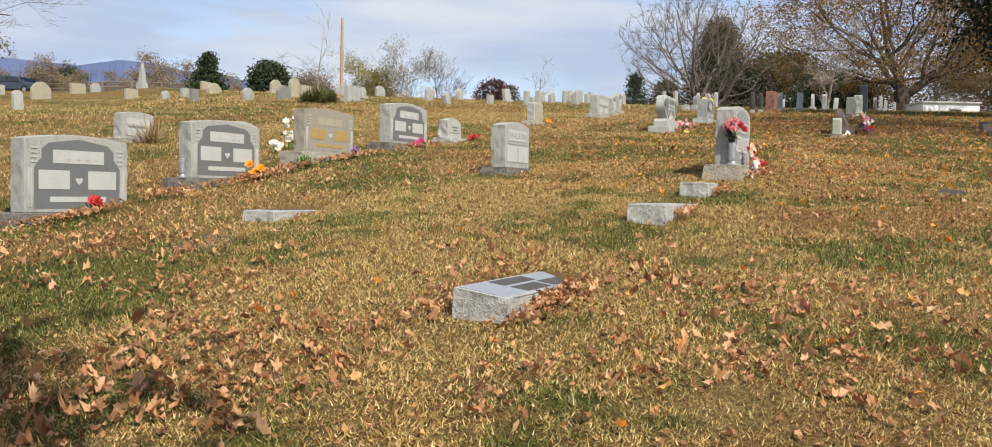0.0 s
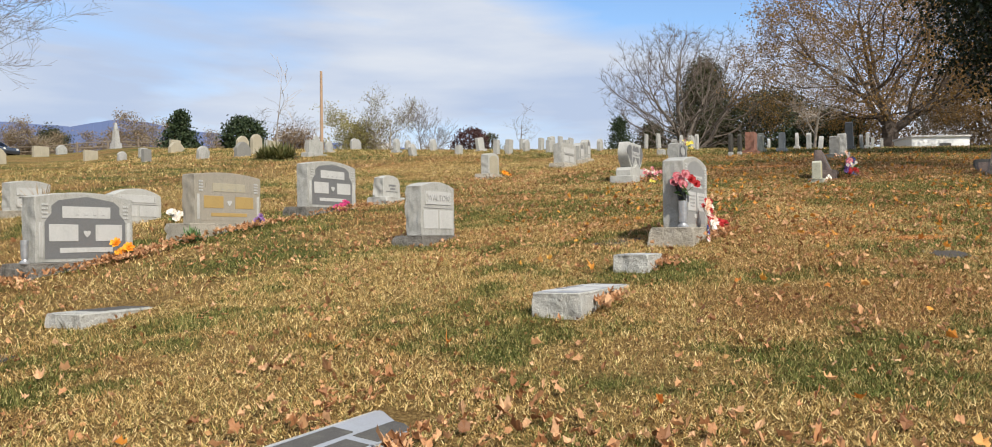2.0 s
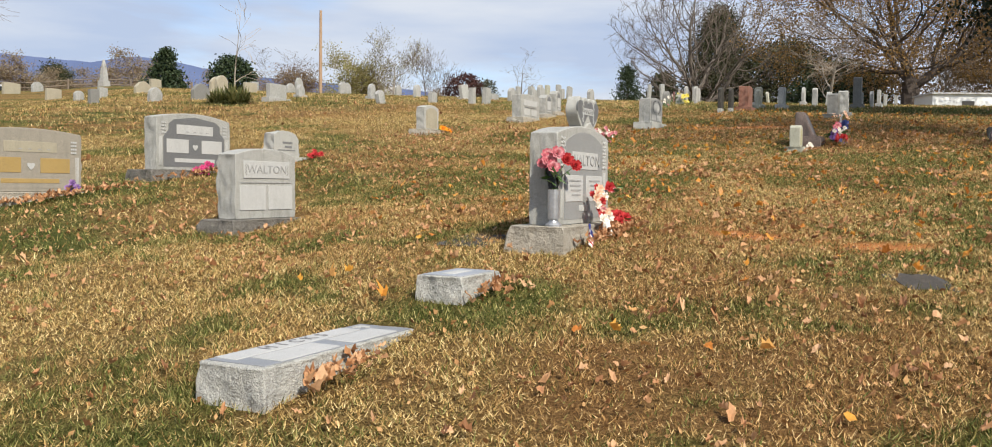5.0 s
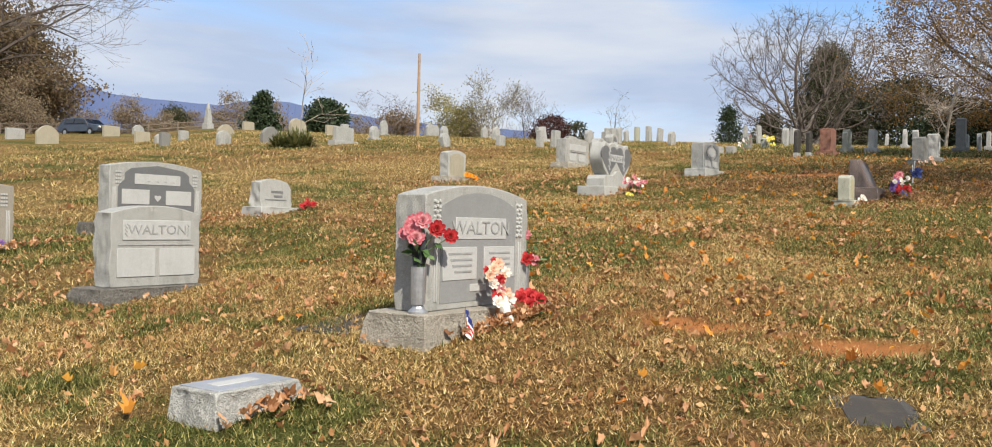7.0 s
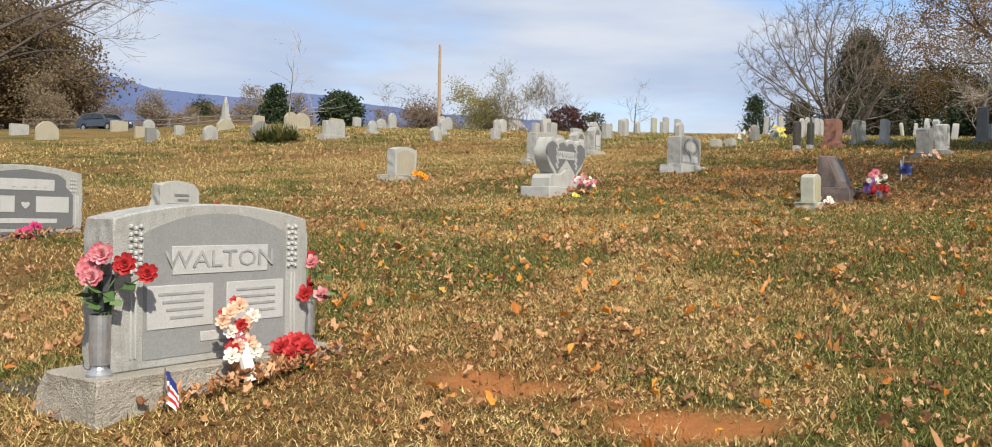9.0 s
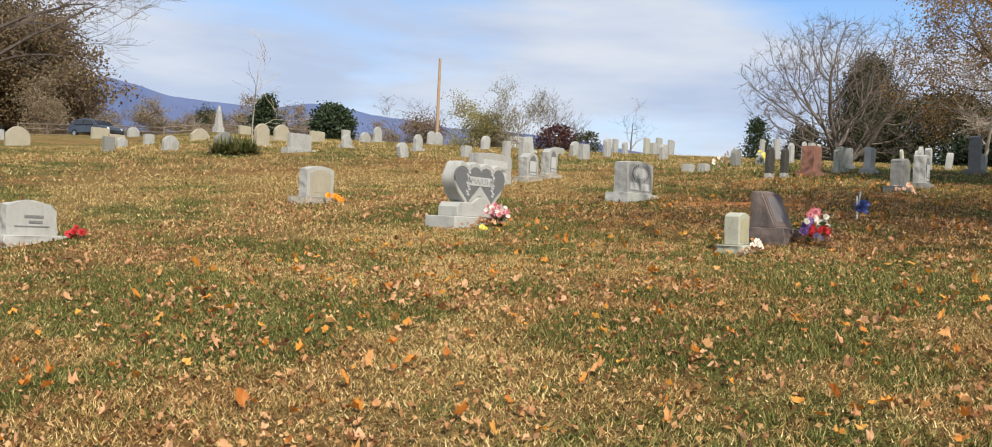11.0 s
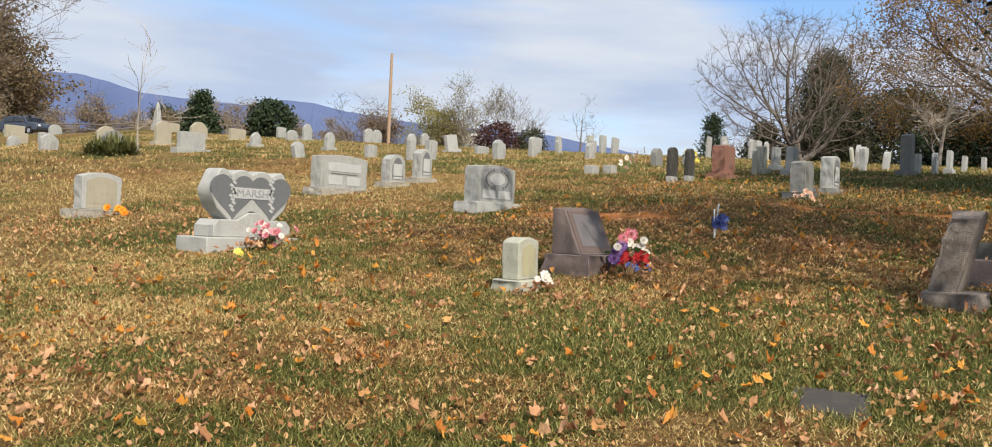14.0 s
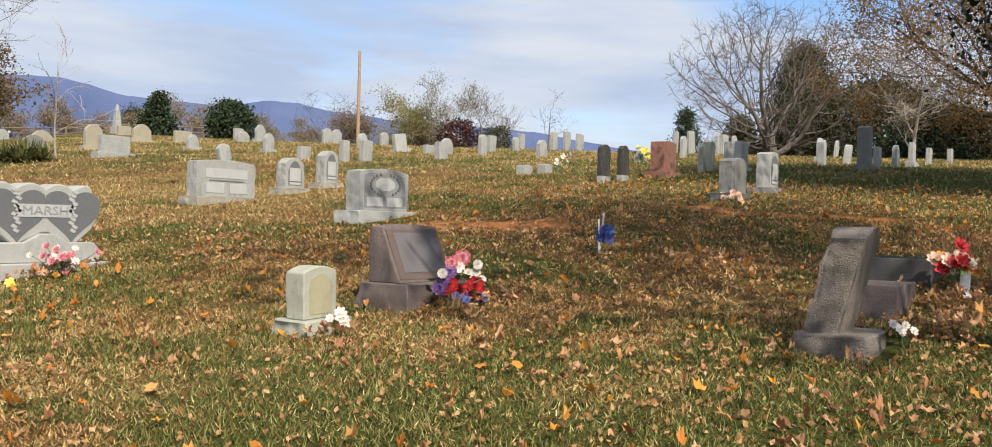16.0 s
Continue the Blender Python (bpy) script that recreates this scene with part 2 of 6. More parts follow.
LETTER = plain_mat("lettering", (0.17, 0.17, 0.17), 0.8)
# greyer than the frosted panels, to carry the relief's shading in the colour
CARVING = plain_mat("carved_lines", (0.29, 0.29, 0.28), 0.9)
BRONZE = plain_mat("dark_bronze", (0.055, 0.045, 0.035), 0.5, 0.7)
STEEL = plain_mat("galvanised_metal", (0.50, 0.50, 0.50), 0.42, 0.85)
WHITE_PLASTIC = plain_mat("white_plastic", (0.74, 0.73, 0.68), 0.5)
BLACK_PLASTIC = plain_mat("black_plastic", (0.02, 0.022, 0.025), 0.45)
WOOD_POST = bark_mat("weathered_post", (0.25, 0.20, 0.15), (0.12, 0.095, 0.07))
POLE_WOOD = bark_mat("utility_pole_wood", (0.42, 0.29, 0.19), (0.30, 0.20, 0.125))
BARK = bark_mat("grey_bark", (0.23, 0.195, 0.16), (0.085, 0.07, 0.058))
BARK_DARK = bark_mat("dark_bark", (0.12, 0.095, 0.078), (0.045, 0.036, 0.03))
BARK_PALE = bark_mat("pale_bark", (0.44, 0.39, 0.32), (0.22, 0.19, 0.155))
TWIG = plain_mat("twig_bark", (0.145, 0.115, 0.092), 0.9)
TWIG_BROWN = plain_mat("brown_brush", (0.22, 0.165, 0.12), 0.95, vary=0.3, scale=2.0)
TWIG_PALE = plain_mat("pale_twigs", (0.36, 0.30, 0.24), 0.9)
OAK_LEAF = leaf_mat("russet_oak_leaves", (0.16, 0.105, 0.04), (0.30, 0.175, 0.058), (0.42, 0.24, 0.07), (0.24, 0.165, 0.065), through=0.4)
OLIVE_LEAF = leaf_mat("olive_leaves", (0.20, 0.15, 0.055), (0.32, 0.23, 0.09), (0.36, 0.28, 0.12))
BROWN_LEAF = leaf_mat("brown_leaves", (0.15, 0.10, 0.055), (0.25, 0.165, 0.085), (0.30, 0.20, 0.10))
DARK_LEAF = leaf_mat("dark_evergreen_leaves", (0.010, 0.018, 0.009), (0.020, 0.032, 0.014), (0.035, 0.05, 0.022), through=0.12, rough=0.45)
WOOD_LEAF = leaf_mat("woodland_leaves", (0.10, 0.068, 0.038), (0.17, 0.115, 0.06), (0.22, 0.15, 0.08), (0.18, 0.15, 0.065))
CONIFER = leaf_mat("conifer_needles", (0.018, 0.034, 0.015), (0.035, 0.055, 0.022), (0.055, 0.075, 0.03), through=0.1)
CEDAR = leaf_mat("bronzed_cedar", (0.028, 0.036, 0.015), (0.055, 0.058, 0.024), (0.085, 0.08, 0.03), through=0.12)
MAROON = leaf_mat("maroon_leaves", (0.045, 0.016, 0.014), (0.075, 0.028, 0.022), (0.10, 0.04, 0.03), through=0.15)
WILLOW = leaf_mat("yellow_green_leaves", (0.24, 0.22, 0.07), (0.34, 0.30, 0.11), (0.40, 0.35, 0.15))
YUCCA = leaf_mat("yucca_blades", (0.06, 0.075, 0.022), (0.15, 0.155, 0.05), (0.30, 0.26, 0.11), through=0.15)
DEAD_PLANT = leaf_mat("dead_stalks", (0.22, 0.14, 0.06), (0.36, 0.25, 0.11), (0.42, 0.31, 0.16), through=0.2)
FOLIAGE = leaf_mat("silk_foliage", (0.05, 0.11, 0.03), (0.13, 0.22, 0.07), (0.25, 0.33, 0.16), through=0.2)
TAN_LEAF = leaf_mat("dry_fallen_leaves", (0.18, 0.08, 0.035), (0.42, 0.195, 0.082), (0.58, 0.31, 0.145), (0.68, 0.42, 0.23), (0.46, 0.22, 0.095), through=0.2)
LITTER = leaf_mat("crumbled_leaf_litter", (0.16, 0.07, 0.025), (0.32, 0.155, 0.055), (0.48, 0.26, 0.10), (0.62, 0.38, 0.17), through=0.15)
ORANGE_LEAF = leaf_mat("orange_maple_leaves", (0.42, 0.14, 0.025), (0.62, 0.24, 0.035), (0.70, 0.34, 0.05), (0.55, 0.28, 0.11), through=0.25)
WOODS_FAR = leaf_mat("far_woods", (0.20, 0.15, 0.10), (0.28, 0.205, 0.13), (0.33, 0.25, 0.15), (0.25, 0.22, 0.12))
RED_PETAL = petal_mat("red_petals", (0.30, 0.010, 0.014), (0.56, 0.05, 0.05))
PINK_PETAL = petal_mat("pink_petals", (0.48, 0.10, 0.13), (0.76, 0.40, 0.41))
WHITE_PETAL = petal_mat("white_petals", (0.74, 0.66, 0.56), (0.86, 0.83, 0.76))
ORANGE_PETAL = petal_mat("orange_petals", (0.78, 0.22, 0.015), (0.88, 0.42, 0.03))
YELLOW_PETAL = petal_mat("yellow_petals", (0.70, 0.58, 0.06), (0.86, 0.76, 0.20))
BLUE_PETAL = petal_mat("blue_petals", (0.05, 0.07, 0.28), (0.16, 0.22, 0.48))
PURPLE_PETAL = petal_mat("purple_petals", (0.14, 0.07, 0.24), (0.34, 0.20, 0.42))
MAGENTA_PETAL = petal_mat("magenta_petals", (0.42, 0.03, 0.13), (0.62, 0.08, 0.22))
PEACH_PETAL = petal_mat("peach_petals", (0.72, 0.42, 0.28), (0.84, 0.62, 0.46))
FLAG_RED, FLAG_WHITE, FLAG_BLUE = plain_mat("flag_red", (0.50, 0.03, 0.04)), plain_mat("flag_white", (0.78, 0.76, 0.74)), plain_mat("flag_blue", (0.03, 0.045, 0.20))
CAR_PAINT = plain_mat("blue_grey_car_paint", (0.07, 0.085, 0.11), 0.25, 0.4, 0.05, spec=0.6)
CAR_GLASS = plain_mat("dark_car_glass", (0.015, 0.018, 0.022), 0.08, 0.0, 0.05, spec=0.7)
TYRE = plain_mat("tyre_rubber", (0.02, 0.02, 0.02), 0.9)
WHITE_PAINT = plain_mat("white_siding_paint", (0.76, 0.76, 0.74), 0.7, vary=0.06)
ROOF_GREY = plain_mat("pale_metal_roof", (0.55, 0.54, 0.52), 0.6)
GRAVEL = plain_mat("pale_gravel", (0.48, 0.45, 0.40), 0.95, vary=0.25, scale=3.0)
# the haze of the distance is mixed into the ridge's own blue
k = Mat("haze_tinted_mountain", 1.0, spec=0.0)
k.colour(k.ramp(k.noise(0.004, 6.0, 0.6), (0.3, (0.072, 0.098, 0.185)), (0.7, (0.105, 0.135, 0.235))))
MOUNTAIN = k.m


# ---- the lie of the land ----
def soft_clamp(v, lo, hi, s):
    v = np.asarray(v, float)
    return np.where(v > hi, hi + s * np.tanh((v - hi) / s), np.where(v < lo, lo - s * np.tanh((lo - v) / s), v))


# slight swells and hollows in the turf: x, y, radius, height
SWELLS = ((-2.1, 11.4, 1.6, 0.065), (-5.3, 11.8, 1.5, -0.06), (-2.2, 8.6, 1.2, 0.045), (-5.35, 24.6, 1.8, -0.10), (-1.7, 19.8, 1.2, -0.05), (-5.2, 20.0, 1.5, -0.04), (-8.2, 6.6, 1.4, -0.12), (-8.2, 9.1, 1.3, -0.06), (-8.5, 16.2, 1.6, -0.10))


def land(x, y):
    """Height of the hillside: it rises ahead, flattens to a crest and falls off gently far away."""
    x, y = np.asarray(x, float), np.asarray(y, float)
    a, b = soft_clamp(x, -40, 25, 17), soft_clamp(y, -15, 60, 14)
    z = 0.0012 - 0.03042 * a + 0.141165 * b + 0.00034773 * a * a - 0.00018642 * a * b + 0.00001286 * b * b - 0.000011435 * b ** 3
    z = z + np.minimum(1.2, 0.022 * np.maximum(0, y - 42)) / (1 + np.exp(-(x + 25) / 6))
    # a shallow dip towards the lane in the west
    dip = np.clip((1.8 - x - 1.28 * (y - 10.8)) / 10, 0, 1) * np.clip((-20 - x) / 14, 0, 1)
    z = z - 0.55 * dip * dip * (3 - 2 * dip)
    for cx, cy, across, up in SWELLS:
        z = z + up * np.exp(-((x - cx) ** 2 + (y - cy) ** 2) / across ** 2)
    return z - 0.03 * np.maximum(0, np.hypot(x + 30, y - 40) - 110)


def gz(x, y):
    return float(land(x, y))


LATTICE = np.random.RandomState(3).uniform(0, 1, (256, 256))


def patchy(x, y, size, shift=0.0):
    """Smooth random patches about size metres across: 0 to 1."""
    u, v = np.asarray(x, float) / size + 57.3 + shift, np.asarray(y, float) / size + 91.7 + 1.7 * shift
    i, j = np.floor(u).astype(int), np.floor(v).astype(int)
    f, g = u - i, v - j
    f, g = f * f * (3 - 2 * f), g * g * (3 - 2 * g)
    i0, i1, j0, j1 = i % 256, (i + 1) % 256, j % 256, (j + 1) % 256
    return (LATTICE[i0, j0] * (1 - f) + LATTICE[i1, j0] * f) * (1 - g) + (LATTICE[i0, j1] * (1 - f) + LATTICE[i1, j1] * f) * g


def layered(x, y, size, shift=0.0):
    return 0.40 * patchy(x, y, size, shift) + 0.32 * patchy(x, y, size * 0.36, shift + 5) + 0.28 * patchy(x, y, size * 0.12, shift + 9)


def blot(x, y, spots):
    """Where the named spots lie (x, y, radius along x and y, amount)."""
    out = np.zeros_like(np.asarray(x, float))
    for cx, cy, rx, ry, amount in spots:
        out = out + amount * np.exp(-((x - cx) / rx) ** 2 - ((y - cy) / ry) ** 2)
    return out


# green turf, and turf bleached or trodden brown
GREENER = ((-5.6, 4.6, 1.2, 0.8, 0.30), (-4.7, 3.7, 0.8, 0.6, 0.28), (-2.6, 3.6, 0.4, 0.4, 0.14), (-4.2, 5.6, 0.7, 0.5, 0.14), (-5.6, 10.2, 0.7, 0.6, 0.22), (-3.3, 9.7, 0.6, 0.35, 0.24), (-4.5, 13.4, 0.9, 0.8, 0.2), (-3.2, 7.4, 0.4, 0.4, 0.12), (-6.8, 14.4, 0.9, 0.5, 0.25),
           (-3.0, 10.8, 0.4, 0.4, 0.14), (-3.4, 15.5, 1.5, 0.7, 0.26), (-1.2, 16.0, 1.3, 0.7, 0.2), (-2.4, 14.6, 0.9, 0.4, 0.16), (-5.3, 14.9, 0.8, 0.4, 0.2), (0.2, 19.2, 1.2, 1.1, 0.24), (1.4, 20.3, 0.9, 1.2, 0.30),
           (1.3, 18.0, 0.8, 0.8, 0.22), (-1.6, 19.2, 0.5, 0.3, 0.24), (-2.3, 16.7, 0.35, 0.2, 0.35), (-0.3, 20.6, 0.9, 0.5, 0.14), (0.0, 31.0, 5.0, 4.0, 0.22), (-3.0, 39.0, 6.0, 4.0, 0.25))
DRIER = ((-5.5, 8.3, 1.3, 0.7, 0.16), (-6.0, 6.5, 1.0, 0.5, 0.12), (-1.8, 5.6, 0.8, 0.5, 0.08), (-5.0, 16.2, 1.2, 0.5, 0.25), (-3.3, 17.6, 0.8, 0.4, 0.2), (-5.4, 18.3, 1.5, 0.6, 0.2), (-14.0, 24.0, 5.0, 4.0, 0.16), (-0.5, 10.0, 1.2, 2.5, 0.12), (-0.5, 24.5, 3.0, 1.6, 0.2))
RUSTY = ((-0.7, 11.3, 1.1, 0.8, 0.20), (-0.1, 9.2, 1.0, 1.0, 0.12), (-1.2, 12.9, 1.2, 0.5, 0.25), (-0.9, 8.3, 0.8, 0.6, 0.08), (-4.5, 8.4, 0.8, 0.6, 0.15), (-4.0, 24.5, 3.5, 2.0, 0.25), (-0.5, 24.6, 3.0, 2.0, 0.3), (-9.0, 30.0, 6.0, 3.0, 0.2), (-1.3, 17.5, 1.2, 0.7, 0.2), (-2.6, 21.5, 2.0, 1.2, 0.2))


def turf(x, y):
    """How green and how rusty the turf is: 0 to 1 each."""
    g = layered(x, y, 1.2) + 0.75 * blot(x, y, GREENER) - blot(x, y, DRIER)
    b = layered(x, y, 2.3, 20.0) + blot(x, y, RUSTY)
    upper = np.clip((y - 12.0) / 4.0, 0, 1) * np.clip((x + 8.0) / 3.0, 0, 1)
    g, b = g + 0.07 * upper - 0.02, b + 0.12 * upper - 0.02
    return np.clip((g - 0.47) / 0.17, 0, 1), np.clip((b - 0.47) / 0.30, 0, 0.9)


# ---- mesh helpers ----
def mesh_object(name, bm, material):
    me = bpy.data.meshes.new(name)
    bm.normal_update()
    bm.to_mesh(me)
    bm.free()
    me.materials.append(material)
    return new(name, me)


FINE = {"brushwood", "leaf_rosette", "stems", "carved_corner", "carved_vine", "carved_spray", "carved_wreath", "inscription", "foliage"}


def part(name, bm, material, parent, label=""):
    """One mesh object, hung under its thing (or a part of it) in the thing's own coordinates."""
    ob = mesh_object(name, bm, material)
    ob.parent = parent
    if label:
        ob["label"] = label
    if name in FINE:
        ob["kind"] = "stuff"
    return ob


def thing(name, m, label, category, group="", kind=""):
    ob = new(name)
    ob.empty_display_size = 0.2
    ob.matrix_world = m
    return tagged(ob, label, category, group, kind)


def soften(ob, width=0.006, segments=2):
    mod = ob.modifiers.new("bevel", "BEVEL")
    mod.width, mod.segments, mod.limit_method, mod.angle_limit = width, segments, "ANGLE", radians(50)
    ob.data.polygons.foreach_set("use_smooth", np.ones(len(ob.data.polygons), bool))
    ob.data.set_sharp_from_angle(angle=radians(42))
    return ob


def box(x0, x1, y0, y1, z0, z1, bm=None):
    bm = bm or bmesh.new()
    v = [bm.verts.new((x, y, z)) for x in (x0, x1) for y in (y0, y1) for z in (z0, z1)]
    for f in ((0, 1, 3, 2), (4, 6, 7, 5), (0, 4, 5, 1), (2, 3, 7, 6), (0, 2, 6, 4), (1, 5, 7, 3)):
        bm.faces.new([v[i] for i in f])
    return bm


def tube(points, radii, sides=8, bm=None, caps=True):
    """A tapered tube through points."""
    bm = bm or bmesh.new()
    rings = []
    for i, p in enumerate(points):
        p = Vector(p)
        d = (Vector(points[min(i + 1, len(points) - 1)]) - Vector(points[max(i - 1, 0)])).normalized()
        q = d.to_track_quat("Z", "Y")
        rings.append([bm.verts.new(p + q @ Vector((radii[i] * math.cos(math.tau * j / sides), radii[i] * math.sin(math.tau * j / sides), 0))) for j in range(sides)])
    for a, b in zip(rings, rings[1:]):
        for j in range(sides):
            bm.faces.new((a[j], a[(j + 1) % sides], b[(j + 1) % sides], b[j]))
    if caps:
        bm.faces.new(rings[0][::-1])
        bm.faces.new(rings[-1])
    return bm


def plate(outline, y0, y1, bm=None):
    """An outline in x and z, given thickness from y0 (front) to y1."""
    bm = bm or bmesh.new()
    a = [bm.verts.new((x, y0, z)) for x, z in outline]
    b = [bm.verts.new((x, y1, z)) for x, z in outline]
    bm.faces.new(a)
    bm.faces.new(b[::-1])
    n = len(outline)
    for i in range(n):
        bm.faces.new((a[i], b[i], b[(i + 1) % n], a[(i + 1) % n]))
    bmesh.ops.recalc_face_normals(bm, faces=bm.faces)
    return bm


def slab(w, d, z0, z1, rise=0.0, rough=(), amp=0.012, cuts=7, lean=0.0, top_d=None, seed=0, rim=1.0):
    """A dressed block, w wide and d deep. rise: the top's arch. rough: rock-pitched faces out of 'l r b f t'. top_d: its depth at the top, where the face slants back."""
    bm = bmesh.new()
    bmesh.ops.create_cube(bm, size=1.0)
    bmesh.ops.subdivide_edges(bm, edges=bm.edges[:], cuts=cuts, use_grid_fill=True)
    off = Vector((seed * 3.7, seed * 1.3, seed * 2.1))
    for v in bm.verts:
        u, s, h = v.co.x * 2, v.co.y * 2, v.co.z + 0.5
        dd = d if top_d is None else d + (top_d - d) * h
        x, y = u * w / 2, (s * dd / 2 if top_d is None else d / 2 - (1 - s) / 2 * dd)
        z = z0 + (z1 - rise - z0) * h + rise * h * (1 - abs(u) ** 2.0)
        p = Vector((x, y + lean * (z - z0), z))
        push = Vector((0, 0, 0))
        inner = max(0.0, min(1.0, (0.999 - max(abs(c) for c in (u, s, h * 2 - 1) if abs(c) < 0.999)) * 4)) if min(abs(u), abs(s), abs(h * 2 - 1)) < 0.999 else 0
        for key, on, way in (("l", u < -0.99, (-1, 0, 0)), ("r", u > 0.99, (1, 0, 0)), ("b", s > 0.99, (0, 1, 0)), ("f", s < -0.99, (0, -1, 0)), ("t", h > 0.99, (0, 0, 1))):
            if on and key in rough:
                push += Vector(way) * amp * (1.0 * inner + 1.5 * noise.noise(p * 9 + off) + 0.9 * noise.noise(p * 22 + off))
        v.co = p + push
    return bm


def letters(body, size, depth, material, parent, x, y, z, name="inscription", wide=1.0):
    """Raised capitals that face the thing's front."""
    cu = bpy.data.curves.new(name, "FONT")
    cu.body, cu.size, cu.extrude, cu.align_x, cu.align_y, cu.resolution_u = body, size, depth, "CENTER", "CENTER", 2
    tmp = bpy.data.objects.new(name, cu)
    scene.collection.objects.link(tmp)
    me = bpy.data.meshes.new_from_object(tmp.evaluated_get(bpy.context.evaluated_depsgraph_get()))
    bpy.data.objects.remove(tmp)
    me.transform(pose(x, y, z, 90, 0, 0) @ Matrix.Diagonal((wide, 1, 1, 1)))
    me.materials.clear()
    me.materials.append(material)
    ob = new(name, me)
    ob.parent = parent
    return ob


def bars(rows, material, parent, name="inscription"):
    """Writing too small to read: bars (x, y, z, length, height)."""
    bm = bmesh.new()
    for x, y, z, ln, h in rows:
        box(x - ln / 2, x + ln / 2, y - 0.0015, y + 0.004, z - h / 2, z + h / 2, bm)
    return part(name, bm, material, parent)


def arch(w, z0, z1, rise, n=10, shoulder=0.0):
    """An outline with an arched top: from the lower left, anticlockwise."""
    pts = [(-w / 2, z0), (w / 2, z0)]
    for i in range(n + 1):
        u = 1 - 2 * i / n
        pts.append((u * w / 2, z1 - rise * abs(u) ** 2.2))
    return pts


def stone_pose(fx, fy, w, t, turn=0.0, lean=0.0):
    """From the near front corner of the base: the thing's foot at the middle of its base, its front facing +x."""
    return pose(fx - t / 2, fy + w / 2, gz(fx - t / 2, fy + 0.03), 0, lean, 90 + turn)


# ---- the ground ----
def axis(parts):
    out = []
    for a, b, step in parts:
        out += list(np.arange(a, b, step))
    return np.array(out + [parts[-1][1]])


def bare_soil(x, y):
    """Worn patches of red earth: 0 to 1."""
    out = np.zeros_like(x)
    for cx, cy, rx, ry in ((-0.95, 12.5, 0.55, 0.22), (-0.05, 12.5, 0.48, 0.24), (-3.4, 24.6, 1.2, 0.5), (-0.5, 26.9, 1.5, 0.3), (-1.9, 27.2, 0.6, 0.22), (0.35, 13.6, 0.25, 0.1)):
        wob = 0.35 * np.sin(7.1 * x + 3 * cy) * np.sin(6.3 * y + cx) + 0.22 * np.sin(19 * x - 11 * y)
        out = np.maximum(out, np.clip(1.7 - 1.5 * (np.hypot((x - cx) / rx, (y - cy) / ry) + wob), 0, 1))
    return out


gx = axis(((-4000, -400, 400), (-400, -100, 20), (-100, -20, 2.0), (-20, -9, 0.3), (-9, 4.5, 0.14), (4.5, 16, 0.3), (16, 30, 1.5), (30, 150, 15), (150, 400, 50), (400, 4000, 400)))
gy = axis(((-4000, -400, 400), (-400, -40, 20), (-40, -10, 2.0), (-10, -2, 0.3), (-2, 29, 0.14), (29, 45, 0.5), (45, 100, 2.0), (100, 400, 20), (400, 4000, 400)))
X, Y = np.meshgrid(gx, gy)
Z = land(X, Y)
Z += 0.012 * np.sin(2.3 * X + 0.7 * Y) * np.sin(1.9 * Y - 0.4 * X) * (np.abs(X) < 40) * (np.abs(Y) < 60)
nx, ny = len(gx), len(gy)
idx = np.arange(nx * ny).reshape(ny, nx)
quads = np.stack([idx[:-1, :-1], idx[:-1, 1:], idx[1:, 1:], idx[1:, :-1]], -1).reshape(-1, 4)


def fast_mesh(name, verts, faces, material, smooth=False):
    """A mesh straight from arrays; all faces have the same number of corners."""
    me = bpy.data.meshes.new(name)
    n, f = faces.shape
    me.vertices.add(len(verts))
    me.vertices.foreach_set("co", np.asarray(verts, np.float32).ravel())
    me.loops.add(n * f)
    me.loops.foreach_set("vertex_index", faces.astype(np.int32).ravel())
    me.polygons.add(n)
    me.polygons.foreach_set("loop_start", np.arange(0, n * f, f, dtype=np.int32))
    me.polygons.foreach_set("use_smooth", np.full(n, smooth))
    me.update(calc_edges=True)
    me.materials.append(material)
    return me


me = fast_mesh("ground", np.stack([X, Y, Z], -1).reshape(-1, 3), quads, SOD, True)
bare = me.attributes.new("bare", "FLOAT", "POINT")
bare.data.foreach_set("value", bare_soil(X, Y).astype(np.float32).ravel())
for name, field in zip(("green", "brown"), turf(X, Y)):
    me.attributes.new(name, "FLOAT", "POINT").data.foreach_set("value", field.astype(np.float32).ravel())
tagged(new("ground", me), "dry autumn turf on a gentle hillside", "ground", kind="structure")

# far blue ridges: bearing to the left of +y, and height, in degrees
RIDGE = ((75, 6.3), (68, 6.9), (62, 7.5), (58, 7.6), (56.5, 7.3), (54.8, 6.85), (51.5, 6.7), (49, 6.6), (46.8, 7.08), (45, 7.0), (43, 6.6), (41, 6.45), (38.5, 6.1), (35, 6.0), (30.5, 5.75), (28.5, 5.4), (25, 4.8), (20, 4.2), (5, 3.6), (-20, 3.4))
bm = bmesh.new()
prev = None
for b10 in range(750, -201, -4):
    b = b10 / 10
    h = float(np.interp(-b, [-r[0] for r in RIDGE], [r[1] for r in RIDGE])) + 0.05 * noise.noise(Vector((b * 1.3, 0, 0)))
    s, c = -math.sin(radians(b)), math.cos(radians(b))
    row = [bm.verts.new((d * s, d * c, d * math.tan(radians(h)) * f)) for d, f in ((2500, -0.1), (2700, 0.35), (2850, 0.75 + 0.05 * noise.noise(Vector((b, 3, 0)))), (3000, 1.0), (3400, 0.5))]
    if prev:
        for i in range(4):
            bm.faces.new((prev[i], row[i], row[i + 1], prev[i + 1]))
    prev = row
tagged(mesh_object("mountain_backdrop", bm, MOUNTAIN), "mountain ridge on the horizon, coloured blue for haze", "mountain", kind="structure")


